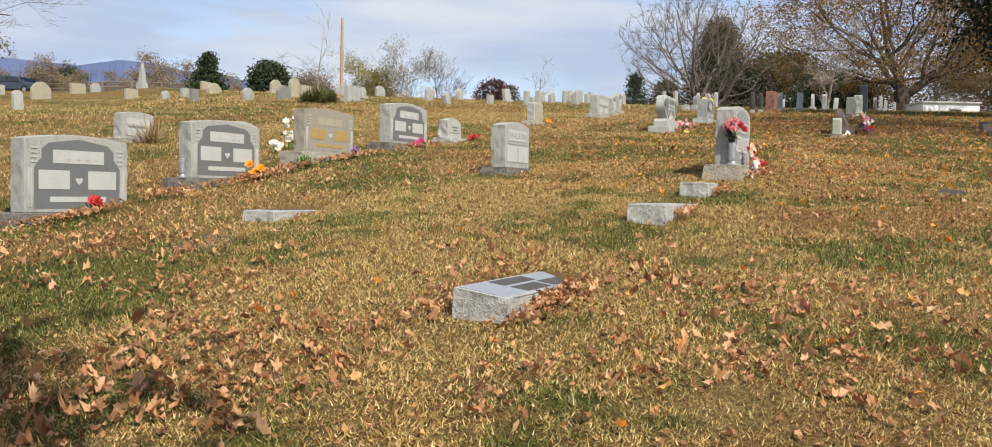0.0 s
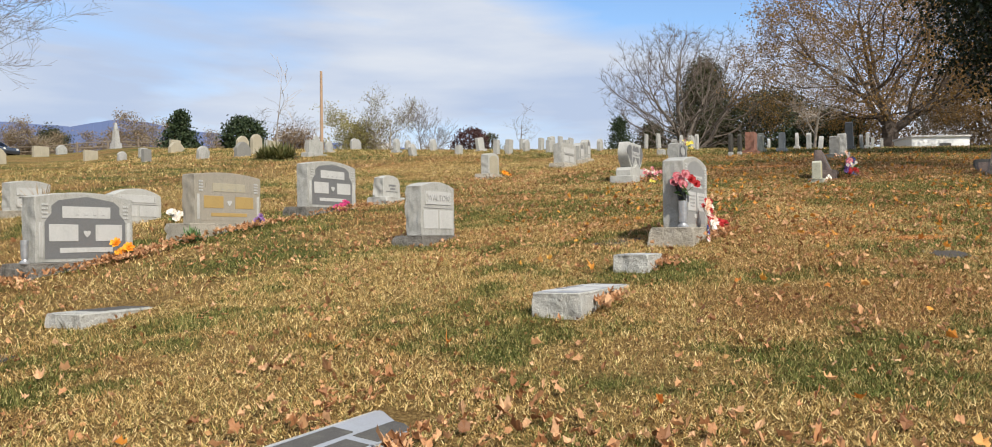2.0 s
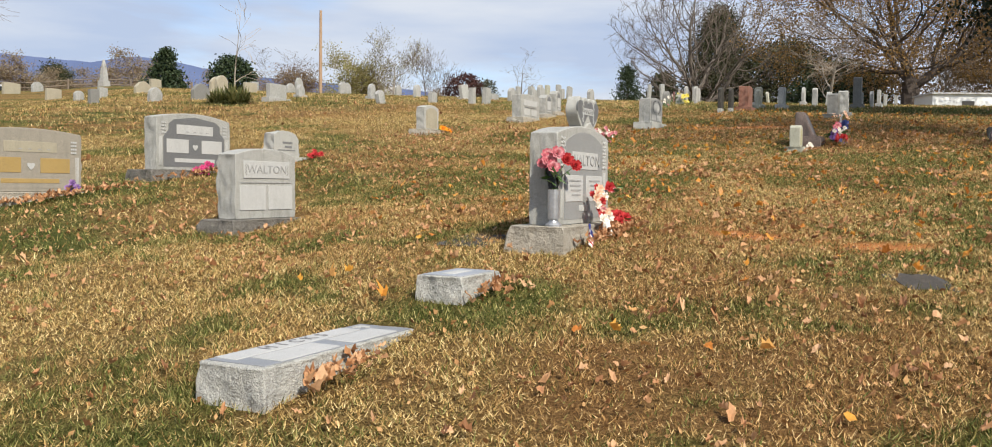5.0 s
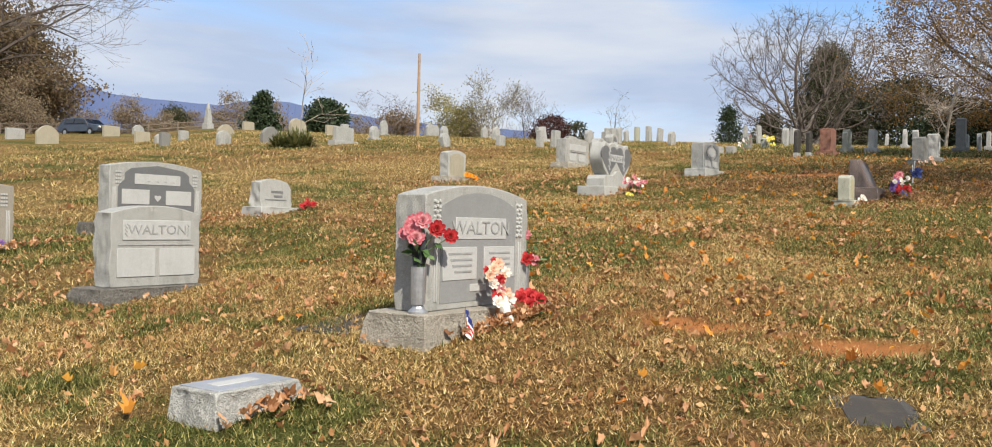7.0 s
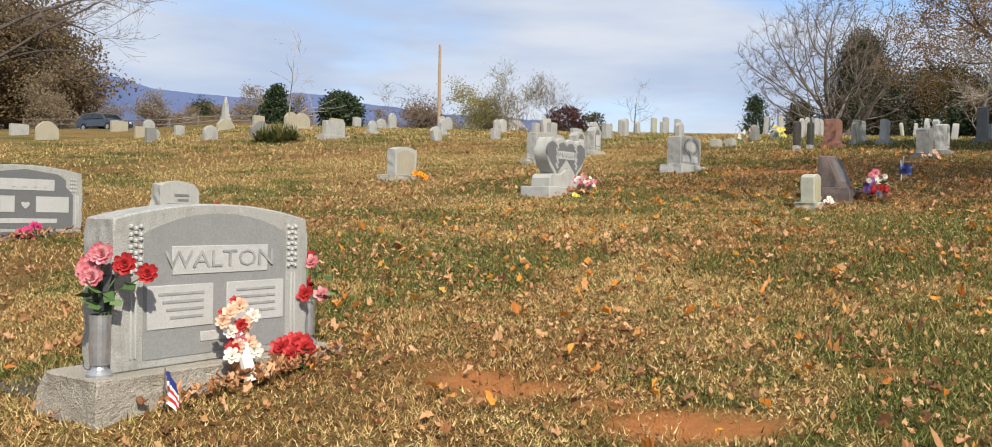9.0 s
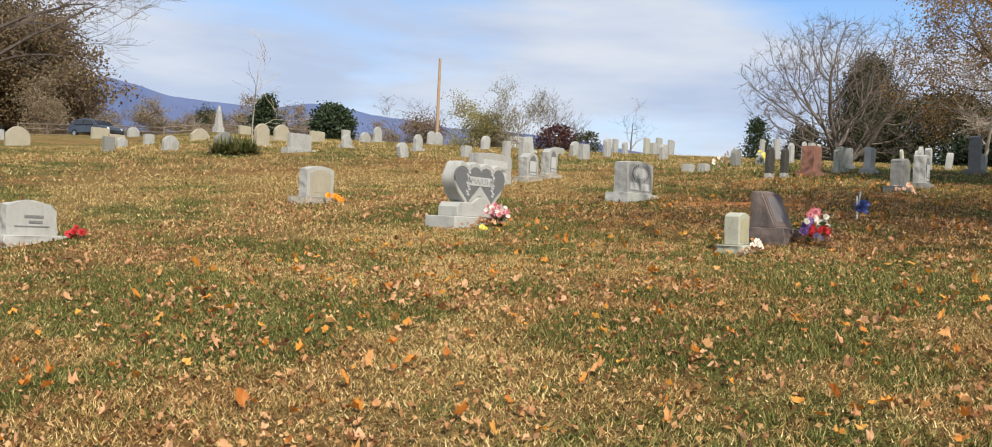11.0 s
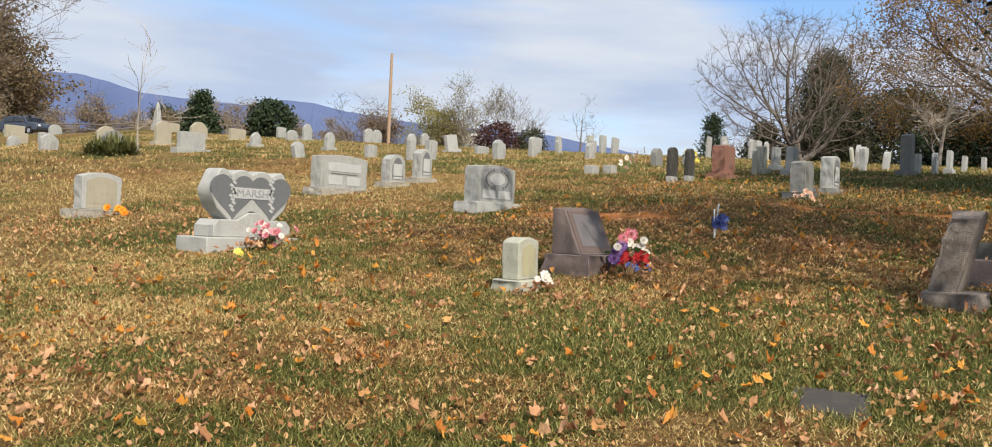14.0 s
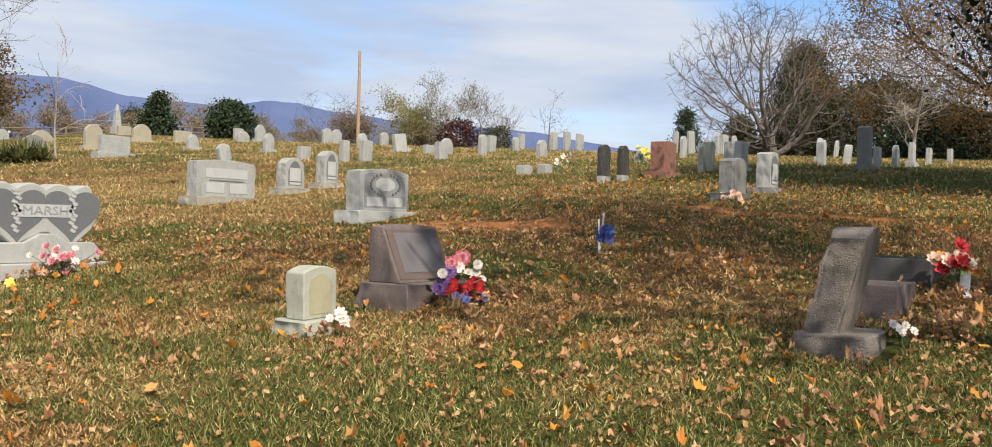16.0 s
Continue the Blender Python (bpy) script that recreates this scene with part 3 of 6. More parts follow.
# ---- headstones ----
def base_block(parent, w, t, h, mat=GRANITE_BASE, seed=0, rough="lrfb", label=""):
    return soften(part("base", slab(w, t, -0.25, h, rough=rough, amp=0.013, cuts=13, seed=seed), mat, parent, label), 0.006, 1)


def headstone(f, base, body, label, rise=0.05, mats=(GRANITE, GRANITE_BASE), style="plain", rough="lr", word="", seed=1, turn=0.0, lean=0.0, group="family headstones", base_rough="lrfb"):
    """f: near front corner of the base. base: width, depth, height. body: offset along the width, width, depth, top height."""
    w, t, hb = base
    off, wb, tb, top = body
    ob = thing("headstone", stone_pose(*f, w, t, turn, lean), label, "headstone", group)
    if hb > 0:
        base_block(ob, w, t, hb, mats[1], seed, base_rough)
    cx = off + wb / 2 - w / 2
    bm = slab(wb, tb, hb - (0.0 if hb else 0.25), top, rise, rough, 0.010, 14, seed=seed + 5)
    bmesh.ops.translate(bm, verts=bm.verts, vec=(cx, 0, 0))
    soften(part("tablet", bm, mats[0], ob), 0.007)
    y = -tb / 2
    z0, z1 = hb + 0.04, top - 0.045
    h = z1 - z0

    def shifted(outline):
        return [(x + cx, z) for x, z in outline]

    def panel(name, x, z, pw, ph, mat, depth=0.004, label=""):
        return soften(part(name, plate([(cx + x - pw / 2, z - ph / 2), (cx + x + pw / 2, z - ph / 2), (cx + x + pw / 2, z + ph / 2), (cx + x - pw / 2, z + ph / 2)], y - 0.003 - depth, y + 0.01), mat, ob, label), 0.002, 1)

    if style in ("double", "double_tan"):
        pw, ph = wb * 0.84, h
        part("polished_field", plate(shifted([(-pw * 0.5, z0), (pw * 0.5, z0), (pw * 0.5, z0 + ph * 0.58), (pw * 0.46, z0 + ph * 0.66), (pw * 0.42, z0 + ph * 0.72), (pw * 0.42, z0 + ph * 0.84), (pw * 0.34, z0 + ph * 0.93), (0, z0 + ph), (-pw * 0.34, z0 + ph * 0.93), (-pw * 0.42, z0 + ph * 0.84), (-pw * 0.42, z0 + ph * 0.72), (-pw * 0.46, z0 + ph * 0.66), (-pw * 0.5, z0 + ph * 0.58)]), y - 0.003, y + 0.02), POLISHED if style == "double" else TAN_STONE, ob, "dark polished face")
        pan = FROSTED if style == "double" else BRONZE_PANEL
        panel("name_panel", 0, z0 + ph * 0.74, wb * 0.50, ph * 0.19, FROSTED if style == "double" else BUFF_STONE)
        for s in (-1, 1):
            panel("epitaph_panel", s * wb * 0.235, z0 + ph * 0.41, wb * 0.29, ph * 0.27, pan)
            for i in range(3):
                panel("fluting", s * (wb * 0.445 + i * 0.016), z0 + ph * 0.30, 0.008, ph * 0.55, FROSTED)
            bm2 = bmesh.new()
            for i in range(12):
                a, r = i % 4, i // 4
                px, pz = cx + s * (wb * 0.40 + 0.026 * r), z0 + ph * (0.66 + 0.065 * a)
                box(px - 0.010, px + 0.010, y - 0.008, y + 0.006, pz - 0.010, pz + 0.010, bm2)
            part("carved_corner", bm2, FROSTED, ob)
        heart = [(cx + 0.042 * math.sin(a) ** 3 * 1.1, z0 + ph * 0.40 + 0.0028 * (13 * math.cos(a) - 5 * math.cos(2 * a) - 2 * math.cos(3 * a))) for a in [math.tau * i / 24 for i in range(24)]]
        part("heart_emblem", plate(heart, y - 0.008, y + 0.01), FROSTED, ob)
        panel("foot_panel", 0, z0 + ph * 0.13, wb * 0.55, ph * 0.08, pan)
        bars([(cx - 0.10 * wb + i * wb * 0.09, y - 0.0085, z0 + ph * 0.70, wb * 0.03, ph * 0.015) for i in range(4)], CARVING, ob)
    elif style == "vine":
        pw, ph = wb * 0.74, h
        part("polished_field", plate(shifted(arch(pw, z0, z1, rise + 0.02)), y - 0.003, y + 0.02), GRANITE_MID, ob, "smooth grey face")
        panel("name_panel", 0.01, z0 + ph * 0.67, wb * 0.50, ph * 0.20, FROSTED)
        letters(word, ph * 0.175, 0.002, CARVING, ob, cx + 0.01, y - 0.009, z0 + ph * 0.67, wide=1.28)
        for s in (-1, 1):
            panel("epitaph_panel", s * wb * 0.195, z0 + ph * 0.35, wb * 0.32, ph * 0.30, FROSTED)
            for r in range(4):
                bars([(cx + s * wb * 0.195 + 0.01 * r, y - 0.0085, z0 + ph * (0.44 - 0.055 * r), wb * (0.22 - 0.02 * r), ph * 0.018)], CARVING, ob)
            bm2 = bmesh.new()
            for i in range(24):
                px, pz = cx + s * (wb * 0.385 + 0.024 * (i % 3)), z0 + ph * (0.60 + 0.042 * (i // 3)) + 0.008 * (i % 2)
                bmesh.ops.create_icosphere(bm2, subdivisions=1, radius=0.012, matrix=pose(px, y - 0.002, pz))
            part("carved_vine", bm2, FROSTED, ob)
            for i in range(2):
                panel("fluting", s * (wb * 0.405 + i * 0.022), z0 + ph * 0.28, 0.010, ph * 0.52, FROSTED)
        panel("foot_panel", -0.02, z0 + ph * 0.12, wb * 0.16, ph * 0.07, FROSTED)
    elif style == "two_panel":
        ph = h
        panel("name_panel", 0, z0 + ph * 0.73, wb * 0.78, ph * 0.28, FROSTED)
        if word:
            letters(word, ph * 0.19, 0.002, CARVING, ob, cx, y - 0.009, z0 + ph * 0.73, wide=1.2)
        for s in (-1, 1):
            panel("epitaph_panel", s * wb * 0.235, z0 + ph * 0.27, wb * 0.42, ph * 0.40, FROSTED)
            bm2 = bmesh.new()
            for i in range(10):
                bmesh.ops.create_icosphere(bm2, subdivisions=1, radius=0.006, matrix=pose(cx + s * (wb * 0.345 + 0.008 * (i % 3)), y - 0.008, z0 + ph * (0.65 + 0.018 * i)))
            part("carved_spray", bm2, GRANITE, ob)
        panel("rule", 0, z0 + ph * 0.52, wb * 0.86, 0.012, CARVING, 0.002)
    elif style == "wreath":
        part("polished_field", plate(shifted(arch(wb * 0.86, z0, z1, rise)), y - 0.003, y + 0.02), GRANITE_MID, ob)
        ring = [(cx + wb * 0.22 * math.cos(a) * (1.0), z0 + h * 0.66 + h * 0.20 * math.sin(a)) for a in [math.tau * i / 8 + math.pi / 8 for i in range(8)]]
        part("name_panel", plate(ring, y - 0.008, y + 0.01), FROSTED, ob)
        for s in (-1, 1):
            bm2 = bmesh.new()
            for i in range(9):
                a = math.pi / 2 + s * (0.35 + 0.28 * i)
                bmesh.ops.create_icosphere(bm2, subdivisions=1, radius=0.022, matrix=pose(cx + wb * 0.31 * math.cos(a), y - 0.003, z0 + h * 0.66 + h * 0.30 * math.sin(a)))
            part("carved_wreath", bm2, POLISHED, ob)
            panel("epitaph_panel", s * wb * 0.21, z0 + h * 0.17, wb * 0.34, h * 0.26, FROSTED)
    elif style == "inset":
        part("inset_panel", plate(shifted(arch(wb * 0.72, z0 + h * 0.02, z1 - 0.01, rise * 1.2 + 0.04)), y - 0.004, y + 0.02), POLISHED, ob)
        part("epitaph_panel", plate(shifted(arch(wb * 0.60, z0 + h * 0.18, z1 - h * 0.30, 0.0, 2)), y - 0.009, y + 0.01), FROSTED, ob)
        part("foot_panel", plate(shifted(arch(wb * 0.60, z0 + h * 0.04, z0 + h * 0.13, 0.0, 2)), y - 0.009, y + 0.01), FROSTED, ob)
    elif style == "buff":
        part("inset_panel", plate(shifted(arch(wb * 0.80, z0 - 0.02, z1 - 0.01, rise + 0.015)), y - 0.004, y + 0.02), BUFF_STONE, ob)
        part("inner_panel", plate(shifted(arch(wb * 0.62, z0 + 0.03, z1 - 0.05, rise + 0.02)), y - 0.008, y + 0.01), BUFF_STONE, ob)
    elif style == "broad":
        panel("name_panel", 0, z0 + h * 0.66, wb * 0.72, h * 0.30, FROSTED)
        for s in (-1, 1):
            panel("epitaph_panel", s * wb * 0.20, z0 + h * 0.20, wb * 0.30, h * 0.32, FROSTED)
        panel("rule", 0, z0 + h * 0.43, wb * 0.60, 0.02, POLISHED, 0.002)
    return ob


GRANITE_MID = stone_mat("smooth_grey_granite", (0.29, 0.293, 0.285), (0.19, 0.193, 0.188), 0.6, stains=0.2, bump=0.12)

headstone((-8.12, 6.29), (1.60, 0.40, 0.13), (0.22, 1.315, 0.20, 0.95), "wide grey granite headstone with dark polished face", 0.06, mats=(GRANITE, GRIMY_BASE), style="double", seed=1)
headstone((-8.12, 8.69), (1.47, 0.40, 0.15), (0.16, 1.28, 0.20, 0.90), "grey granite headstone with rock-pitched ends and white panels", 0.06, mats=(GRANITE, GRIMY_BASE), style="double", seed=2)
headstone((-8.16, 11.01), (1.50, 0.40, 0.20), (0.19, 1.27, 0.20, 0.87), "weathered tan-grey headstone with ochre name panels", 0.045, (TAN_STONE, GRANITE_BASE), "double_tan", seed=3)
headstone((-8.16, 13.39), (1.48, 0.40, 0.14), (0.19, 1.28, 0.20, 0.86), "grey granite headstone with dark polished face and heart", 0.07, mats=(GRANITE, GRIMY_BASE), style="double", seed=4)
headstone((-1.985, 11.13), (1.42, 0.415, 0.185), (0.13, 1.11, 0.21, 0.92), "grey granite headstone with carved vine corners, decked with roses", 0.07, style="vine", word="WALTON", seed=5)
headstone((-5.05, 11.28), (1.14, 0.37, 0.13), (0.14, 0.81, 0.20, 0.76), "low grey granite headstone with two name panels", 0.06, (GRANITE, GRIMY_BASE), "two_panel", "lrb", "WALTON", 6)
headstone((-8.365, 20.31), (0.70, 0.35, 0.11), (0.10, 0.53, 0.18, 0.575), "small buff marble headstone on a rough base", 0.05, (GRANITE_PALE, GRANITE_BASE), "buff", seed=7)
headstone((-5.14, 24.25), (1.10, 0.42, 0.17), (0.11, 0.93, 0.24, 0.71), "pale granite headstone carved with a wreath", 0.04, (GRANITE, GRANITE_PALE), "wreath", seed=8, base_rough="l")
headstone((-8.10, 24.21), (1.17, 0.40, 0.13), (0.06, 1.06, 0.22, 0.67), "grey granite headstone with broad name panels", 0.04, style="broad", seed=9)
headstone((-8.28, 26.04), (0.55, 0.35, 0.10), (0.08, 0.40, 0.20, 0.59), "narrow round-topped grey headstone", 0.10, style="inset", seed=10, group="pair of narrow headstones")
headstone((-8.42, 27.05), (0.50, 0.35, 0.11), (0.10, 0.32, 0.20, 0.65), "narrow round-topped grey headstone", 0.09, style="inset", seed=11, group="pair of narrow headstones")
headstone((-10.30, 11.80), (1.10, 0.35, 0.08), (0.10, 0.90, 0.18, 0.56), "pale bow-topped granite headstone", 0.10, (GRANITE_PALE, GRANITE_BASE), "two_panel", seed=12)
headstone((-13.10, 12.30), (0.95, 0.38, 0.12), (0.14, 0.75, 0.20, 0.62), "grey granite headstone behind a dead plant", 0.05, (GRANITE, GRANITE_BASE), "broad", seed=13)
headstone((-1.80, 28.39), (0.70, 0.40, 0.11), (0.12, 0.48, 0.24, 0.62), "grey headstone toned dark for tree shade, on a stepped base", 0.05, (SHADE_STONE, SHADE_STONE), "plain", seed=14, group="headstones in tree shade")
headstone((-1.70, 29.75), (0.62, 0.40, 0.10), (0.12, 0.42, 0.22, 0.66), "pale grey headstone in tree shade", 0.04, (GRANITE, SHADE_STONE), "inset", seed=15, group="headstones in tree shade")
headstone((-4.65, 32.60), (0.80, 0.45, 0.12), (0.08, 0.64, 0.28, 0.74), "red granite headstone with polished face", 0.03, (RED_STONE, RED_STONE), "plain", seed=16, group="headstones in tree shade")
headstone((-2.05, 38.6), (0.62, 0.42, 0.14), (0.10, 0.44, 0.26, 1.06), "tall dark granite pillar stone", 0.05, (SHADE_STONE, SHADE_STONE), "plain", seed=17, group="headstones in tree shade")
for n, (fx, fy, w, h) in enumerate(((-5.10, 30.73, 0.35, 0.70), (-4.90, 31.14, 0.31, 0.67))):
    ob = thing("headstone", stone_pose(fx, fy, w, 0.1), "thin black marble tablet, its foot coloured pale for sunlight", "headstone", "pair of black tablets")
    # white marble stands in for sunlight on the tablet's lower end
    part("foot", slab(w, 0.10, -0.25, 0.12, amp=0.004, cuts=4), WHITE_STONE, ob, "foot coloured pale for the sunlight on it")
    soften(part("tablet", slab(w, 0.085, 0.12, h, 0.07, "fblr", 0.004, 6, seed=n), BLACK_MARBLE, ob))

# rough-topped stone with carved initials
ob = thing("headstone", stone_pose(-8.36, 15.96, 0.72, 0.36), "small pale granite headstone with broken rough outline", "headstone", "family headstones")
base_block(ob, 0.72, 0.36, 0.12, GRANITE_PALE, 21)
bm = slab(0.54, 0.20, 0.12, 0.49, 0.05, "lrt", 0.02, seed=22)
for v in bm.verts:
    if v.co.z > 0.3 and v.co.x > 0.05:
        v.co.x -= (v.co.z - 0.3) * 0.35
bmesh.ops.translate(bm, verts=bm.verts, vec=(-0.02, 0, 0))
soften(part("tablet", bm, GRANITE_PALE, ob))
bars([(0.0, -0.104, 0.33, 0.22, 0.03), (0.02, -0.104, 0.27, 0.16, 0.03), (-0.02, -0.104, 0.22, 0.40, 0.012)], LETTER, ob)


# twin-heart stone on two steps
def heart_outline(cx, cz, r, n=40):
    pts = []
    for i in range(n):
        a = math.tau * i / n
        pts.append((cx - r * 1.06 * math.sin(a) ** 3, cz + r * (0.80 * math.cos(a) - 0.30 * math.cos(2 * a) - 0.12 * math.cos(3 * a) - 0.06 * math.cos(4 * a))))
    return pts


ob = thing("headstone", stone_pose(-4.98, 19.53, 1.28, 0.46), "granite headstone shaped as two joined hearts on stepped base", "headstone", "family headstones")
soften(part("base", slab(1.28, 0.46, -0.25, 0.155, rough="lf", amp=0.008, cuts=6, seed=31), GRANITE_PALE, ob), 0.01)
ped = [(-0.50, 0.155), (0.50, 0.155), (0.50, 0.27), (0.44, 0.33), (0.20, 0.33), (0.06, 0.405), (-0.06, 0.405), (-0.20, 0.33), (-0.44, 0.33), (-0.50, 0.27)]
soften(part("pedestal", plate(ped, -0.15, 0.15), GRANITE_PALE, ob), 0.01)
bm = bmesh.new()
top = [(-0.50, 0.56), (-0.44, 0.44), (-0.27, 0.30), (-0.03, 0.41), (0.03, 0.41), (0.27, 0.30), (0.44, 0.44), (0.50, 0.56)]
for i in range(33):
    u = 1 - 2 * i / 32
    lobe = 0.79 + 0.045 * abs(math.sin(math.pi * 2 * u)) - 0.16 * max(0, abs(u) - 0.80) / 0.2
    top.append((u * 0.515, lobe))
soften(part("heart_block", plate(top, -0.11, 0.11), GRANITE_PALE, ob), 0.012)
for s in (-1, 1):
    o = heart_outline(0.245 * s, 0.585, 0.262)
    if s < 0:
        o = [(min(x, 0.0), z) for x, z in o]
    else:
        o = [(max(x, 0.002), z) for x, z in o]
    part("heart_face", plate(o, -0.114, -0.09), POLISHED, ob, "dark polished heart")
part("name_ribbon", plate([(-0.27, 0.545), (0.27, 0.545), (0.24, 0.60), (0.27, 0.655), (-0.27, 0.655), (-0.24, 0.60)], -0.119, -0.10), FROSTED, ob)
letters("MARSH", 0.105, 0.002, CARVING, ob, 0, -0.122, 0.60, wide=1.25)
for s in (-1, 1):
    bm = bmesh.new()
    for i in range(11):
        px, pz = s * (0.255 + 0.02 * math.sin(i * 2.1)), 0.43 + 0.034 * i
        bm2 = [(px - 0.03, pz), (px + 0.012, pz - 0.022), (px + 0.03, pz), (px - 0.012, pz + 0.022)]
        plate(bm2, -0.119, -0.10, bm)
    part("carved_spray", bm, FROSTED, ob)

# small lichened stone
ob = thing("headstone", stone_pose(-1.49, 19.65, 0.38, 0.28, 0, -2), "small lichen-stained marble headstone with sunken panel", "headstone", "family headstones")
base_block(ob, 0.38, 0.28, 0.10, LICHEN_STONE, 41)
bm = slab(0.28, 0.15, 0.10, 0.425, 0.035, "lrb", 0.004, seed=42)
soften(part("tablet", bm, LICHEN_STONE, ob), 0.008)
part("inset_panel", plate(arch(0.19, 0.13, 0.375, 0.05), -0.078, -0.06), LICHEN_PANEL, ob, "yellowed sunken panel")

# brown slant marker
GREY_PANEL = stone_mat("dull_grey_panel", (0.165, 0.15, 0.15), (0.12, 0.108, 0.108), 0.6, stains=0.3, bump=0.15)
ob = thing("slant_marker", stone_pose(-1.36, 20.44, 0.72, 0.42), "brown mahogany granite slant marker on rough base", "headstone", "family headstones")
base_block(ob, 0.72, 0.42, 0.18, BROWN_STONE, 51)
bm = slab(0.60, 0.27, 0.18, 0.58, 0.02, "lrb", 0.008, top_d=0.10, seed=52)
bmesh.ops.translate(bm, verts=bm.verts, vec=(0, 0.03, 0))
soften(part("slant_block", bm, BROWN_STONE, ob), 0.006)
sl = (0.27 - 0.10) / 0.40
for nm, pw, za, zb, lift, mat in (("polished_rim", 0.57, 0.205, 0.545, 0.004, BROWN_POLISHED), ("face_panel", 0.45, 0.25, 0.52, 0.008, GREY_PANEL)):
    bm = bmesh.new()
    vs = [bm.verts.new((x, 0.03 + 0.135 - 0.27 + sl * (z - 0.18) - lift + dd, z)) for dd in (0, 0.03) for x, z in ((-pw / 2, za), (pw / 2, za), (pw / 2, zb), (-pw / 2, zb))]
    for fc in ((0, 1, 2, 3), (7, 6, 5, 4), (0, 4, 5, 1), (1, 5, 6, 2), (2, 6, 7, 3), (3, 7, 4, 0)):
        bm.faces.new([vs[i] for i in fc])
    part(nm, bm, mat, ob)

# leaning rough stone and the basins behind it
ob = thing("headstone", stone_pose(1.50, 20.55, 0.50, 0.36), "leaning brown rock-faced headstone on a worn base", "headstone")
soften(part("base", slab(0.50, 0.36, -0.25, 0.12, rough="lrfb", amp=0.014, cuts=14, seed=61), PITTED_STONE, ob), 0.02, 3)
bm = slab(0.33, 0.17, 0.11, 0.68, 0.06, "lrb", 0.012, 20, seed=62)
for v in bm.verts:
    v.co.y = v.co.y * (1.0 + 0.15 * (v.co.z - 0.11)) + 0.06 - 0.24 * (v.co.z - 0.11)
soften(part("tablet", bm, PITTED_STONE, ob), 0.008)
for n, (bx, by, w, t, h, m) in enumerate(((1.46, 21.62, 0.62, 0.40, 0.20, BROWN_STONE), (1.48, 22.75, 0.55, 0.42, 0.20, DARK_STONE))):
    ob = thing("stone_basin", stone_pose(bx, by, w, t), ("worn brown stone trough sunk in the grass", "dark stone planter box with open top")[n], "planter")
    bm = slab(w, t, -0.2, h, rough="lrfb", amp=0.006, cuts=6, seed=70 + n)
    for v in bm.verts:
        if v.co.z > h - 0.01 and abs(v.co.x) < w * 0.42 and abs(v.co.y) < t * 0.40:
            v.co.z -= 0.09
    soften(part("trough", bm, m, ob), 0.008)


# ---- low grave markers ----
DARK_BRONZE = stone_mat("tarnished_plaque", (0.075, 0.068, 0.06), (0.045, 0.04, 0.036), 0.75, (0.12, 0.10, 0.075), 0.6, 0.3, spec=0.1)
def marker(f, w, t, h, label, mats, panels, seed, bevel=0.0):
    """A low block whose level top meets the rising turf at its far end."""
    ob = thing("grave_marker", stone_pose(*f, w, t), label, "grave marker", "low grave markers")
    bm = slab(w, t, -0.25, h, rough="lrf", amp=0.012, cuts=15, seed=seed)
    for v in bm.verts:
        if v.co.z > h - 0.01:
            v.co.z += bevel * (v.co.y / t)
    soften(part("block", bm, mats[0], ob), 0.008)

    def top(name, x0, x1, y0, y1, mat, lift):
        bm = box(x0, x1, y0, y1, h - 0.02, h + lift)
        for v in bm.verts:
            v.co.z += bevel * (v.co.y / t)
        return soften(part(name, bm, mat, ob), 0.002, 1)

    top("dressed_top", -w / 2 + 0.03, w / 2 - 0.02, -t / 2 + 0.02, t / 2 - 0.02, mats[1], 0.004)
    for name, x0, x1, y0, y1, mat in panels:
        top(name, x0, x1, y0, y1, mat, 0.008)
    return ob


ob = marker((-2.13, 4.80), 1.34, 0.34, 0.165, "low granite marker with three dark name plates", (ROUGH_STONE, SLATE_BLUE), (("name_plate", -0.28, 0.22, 0.02, 0.13, DARK_STONE), ("name_plate", -0.28, 0.10, -0.14, -0.02, DARK_STONE), ("name_plate", 0.17, 0.52, -0.14, -0.01, DARK_STONE)), 81, 0.045)
ob = marker((-2.07, 8.08), 1.20, 0.35, 0.165, "long polished granite marker with frosted name panels", (ROUGH_STONE, POLISHED_PALE), (("name_panel", -0.53, 0.40, 0.03, 0.15, FROSTED_PALE), ("epitaph_panel", -0.46, -0.04, -0.15, 0.012, FROSTED_PALE), ("epitaph_panel", 0.07, 0.46, -0.15, 0.012, FROSTED_PALE)), 82)
for i, ch in enumerate("HICKS"):
    o = letters(ch, 0.105, 0.001, LETTER, ob, 0, 0, 0)
    o.data.transform(Matrix.Translation((-0.25 + 0.10 * i, 0.09, 0.1745)) @ Matrix.Rotation(radians(-90), 4, "X"))
bm = bmesh.new()
for i in range(9):
    a = math.tau * i / 9
    plate([(0.0, 0.0), (0.022, 0.008), (0.05, 0.0), (0.022, -0.008)], -0.002, 0.004, bm)
    bm.verts.ensure_lookup_table()
    bmesh.ops.rotate(bm, verts=bm.verts[-8:], cent=(0, 0, 0), matrix=Matrix.Rotation(a, 3, "Y"))
bmesh.ops.transform(bm, matrix=Matrix.Translation((0.48, 0.085, 0.172)) @ Matrix.Rotation(radians(-90), 4, "X"), verts=bm.verts)
part("carved_blossom", bm, FROSTED_PALE, ob)
marker((-2.065, 9.776), 0.49, 0.295, 0.155, "small pale granite foot marker", (ROUGH_STONE, SLATE_BLUE), (("crest", -0.14, 0.10, -0.04, 0.04, FROSTED),), 83)
marker((-5.52, 7.02), 0.85, 0.36, 0.10, "low weathered granite marker with dark plate", (ROUGH_STONE, GRANITE), (("name_plate", -0.2, 0.36, -0.12, 0.13, DARK_STONE),), 84)
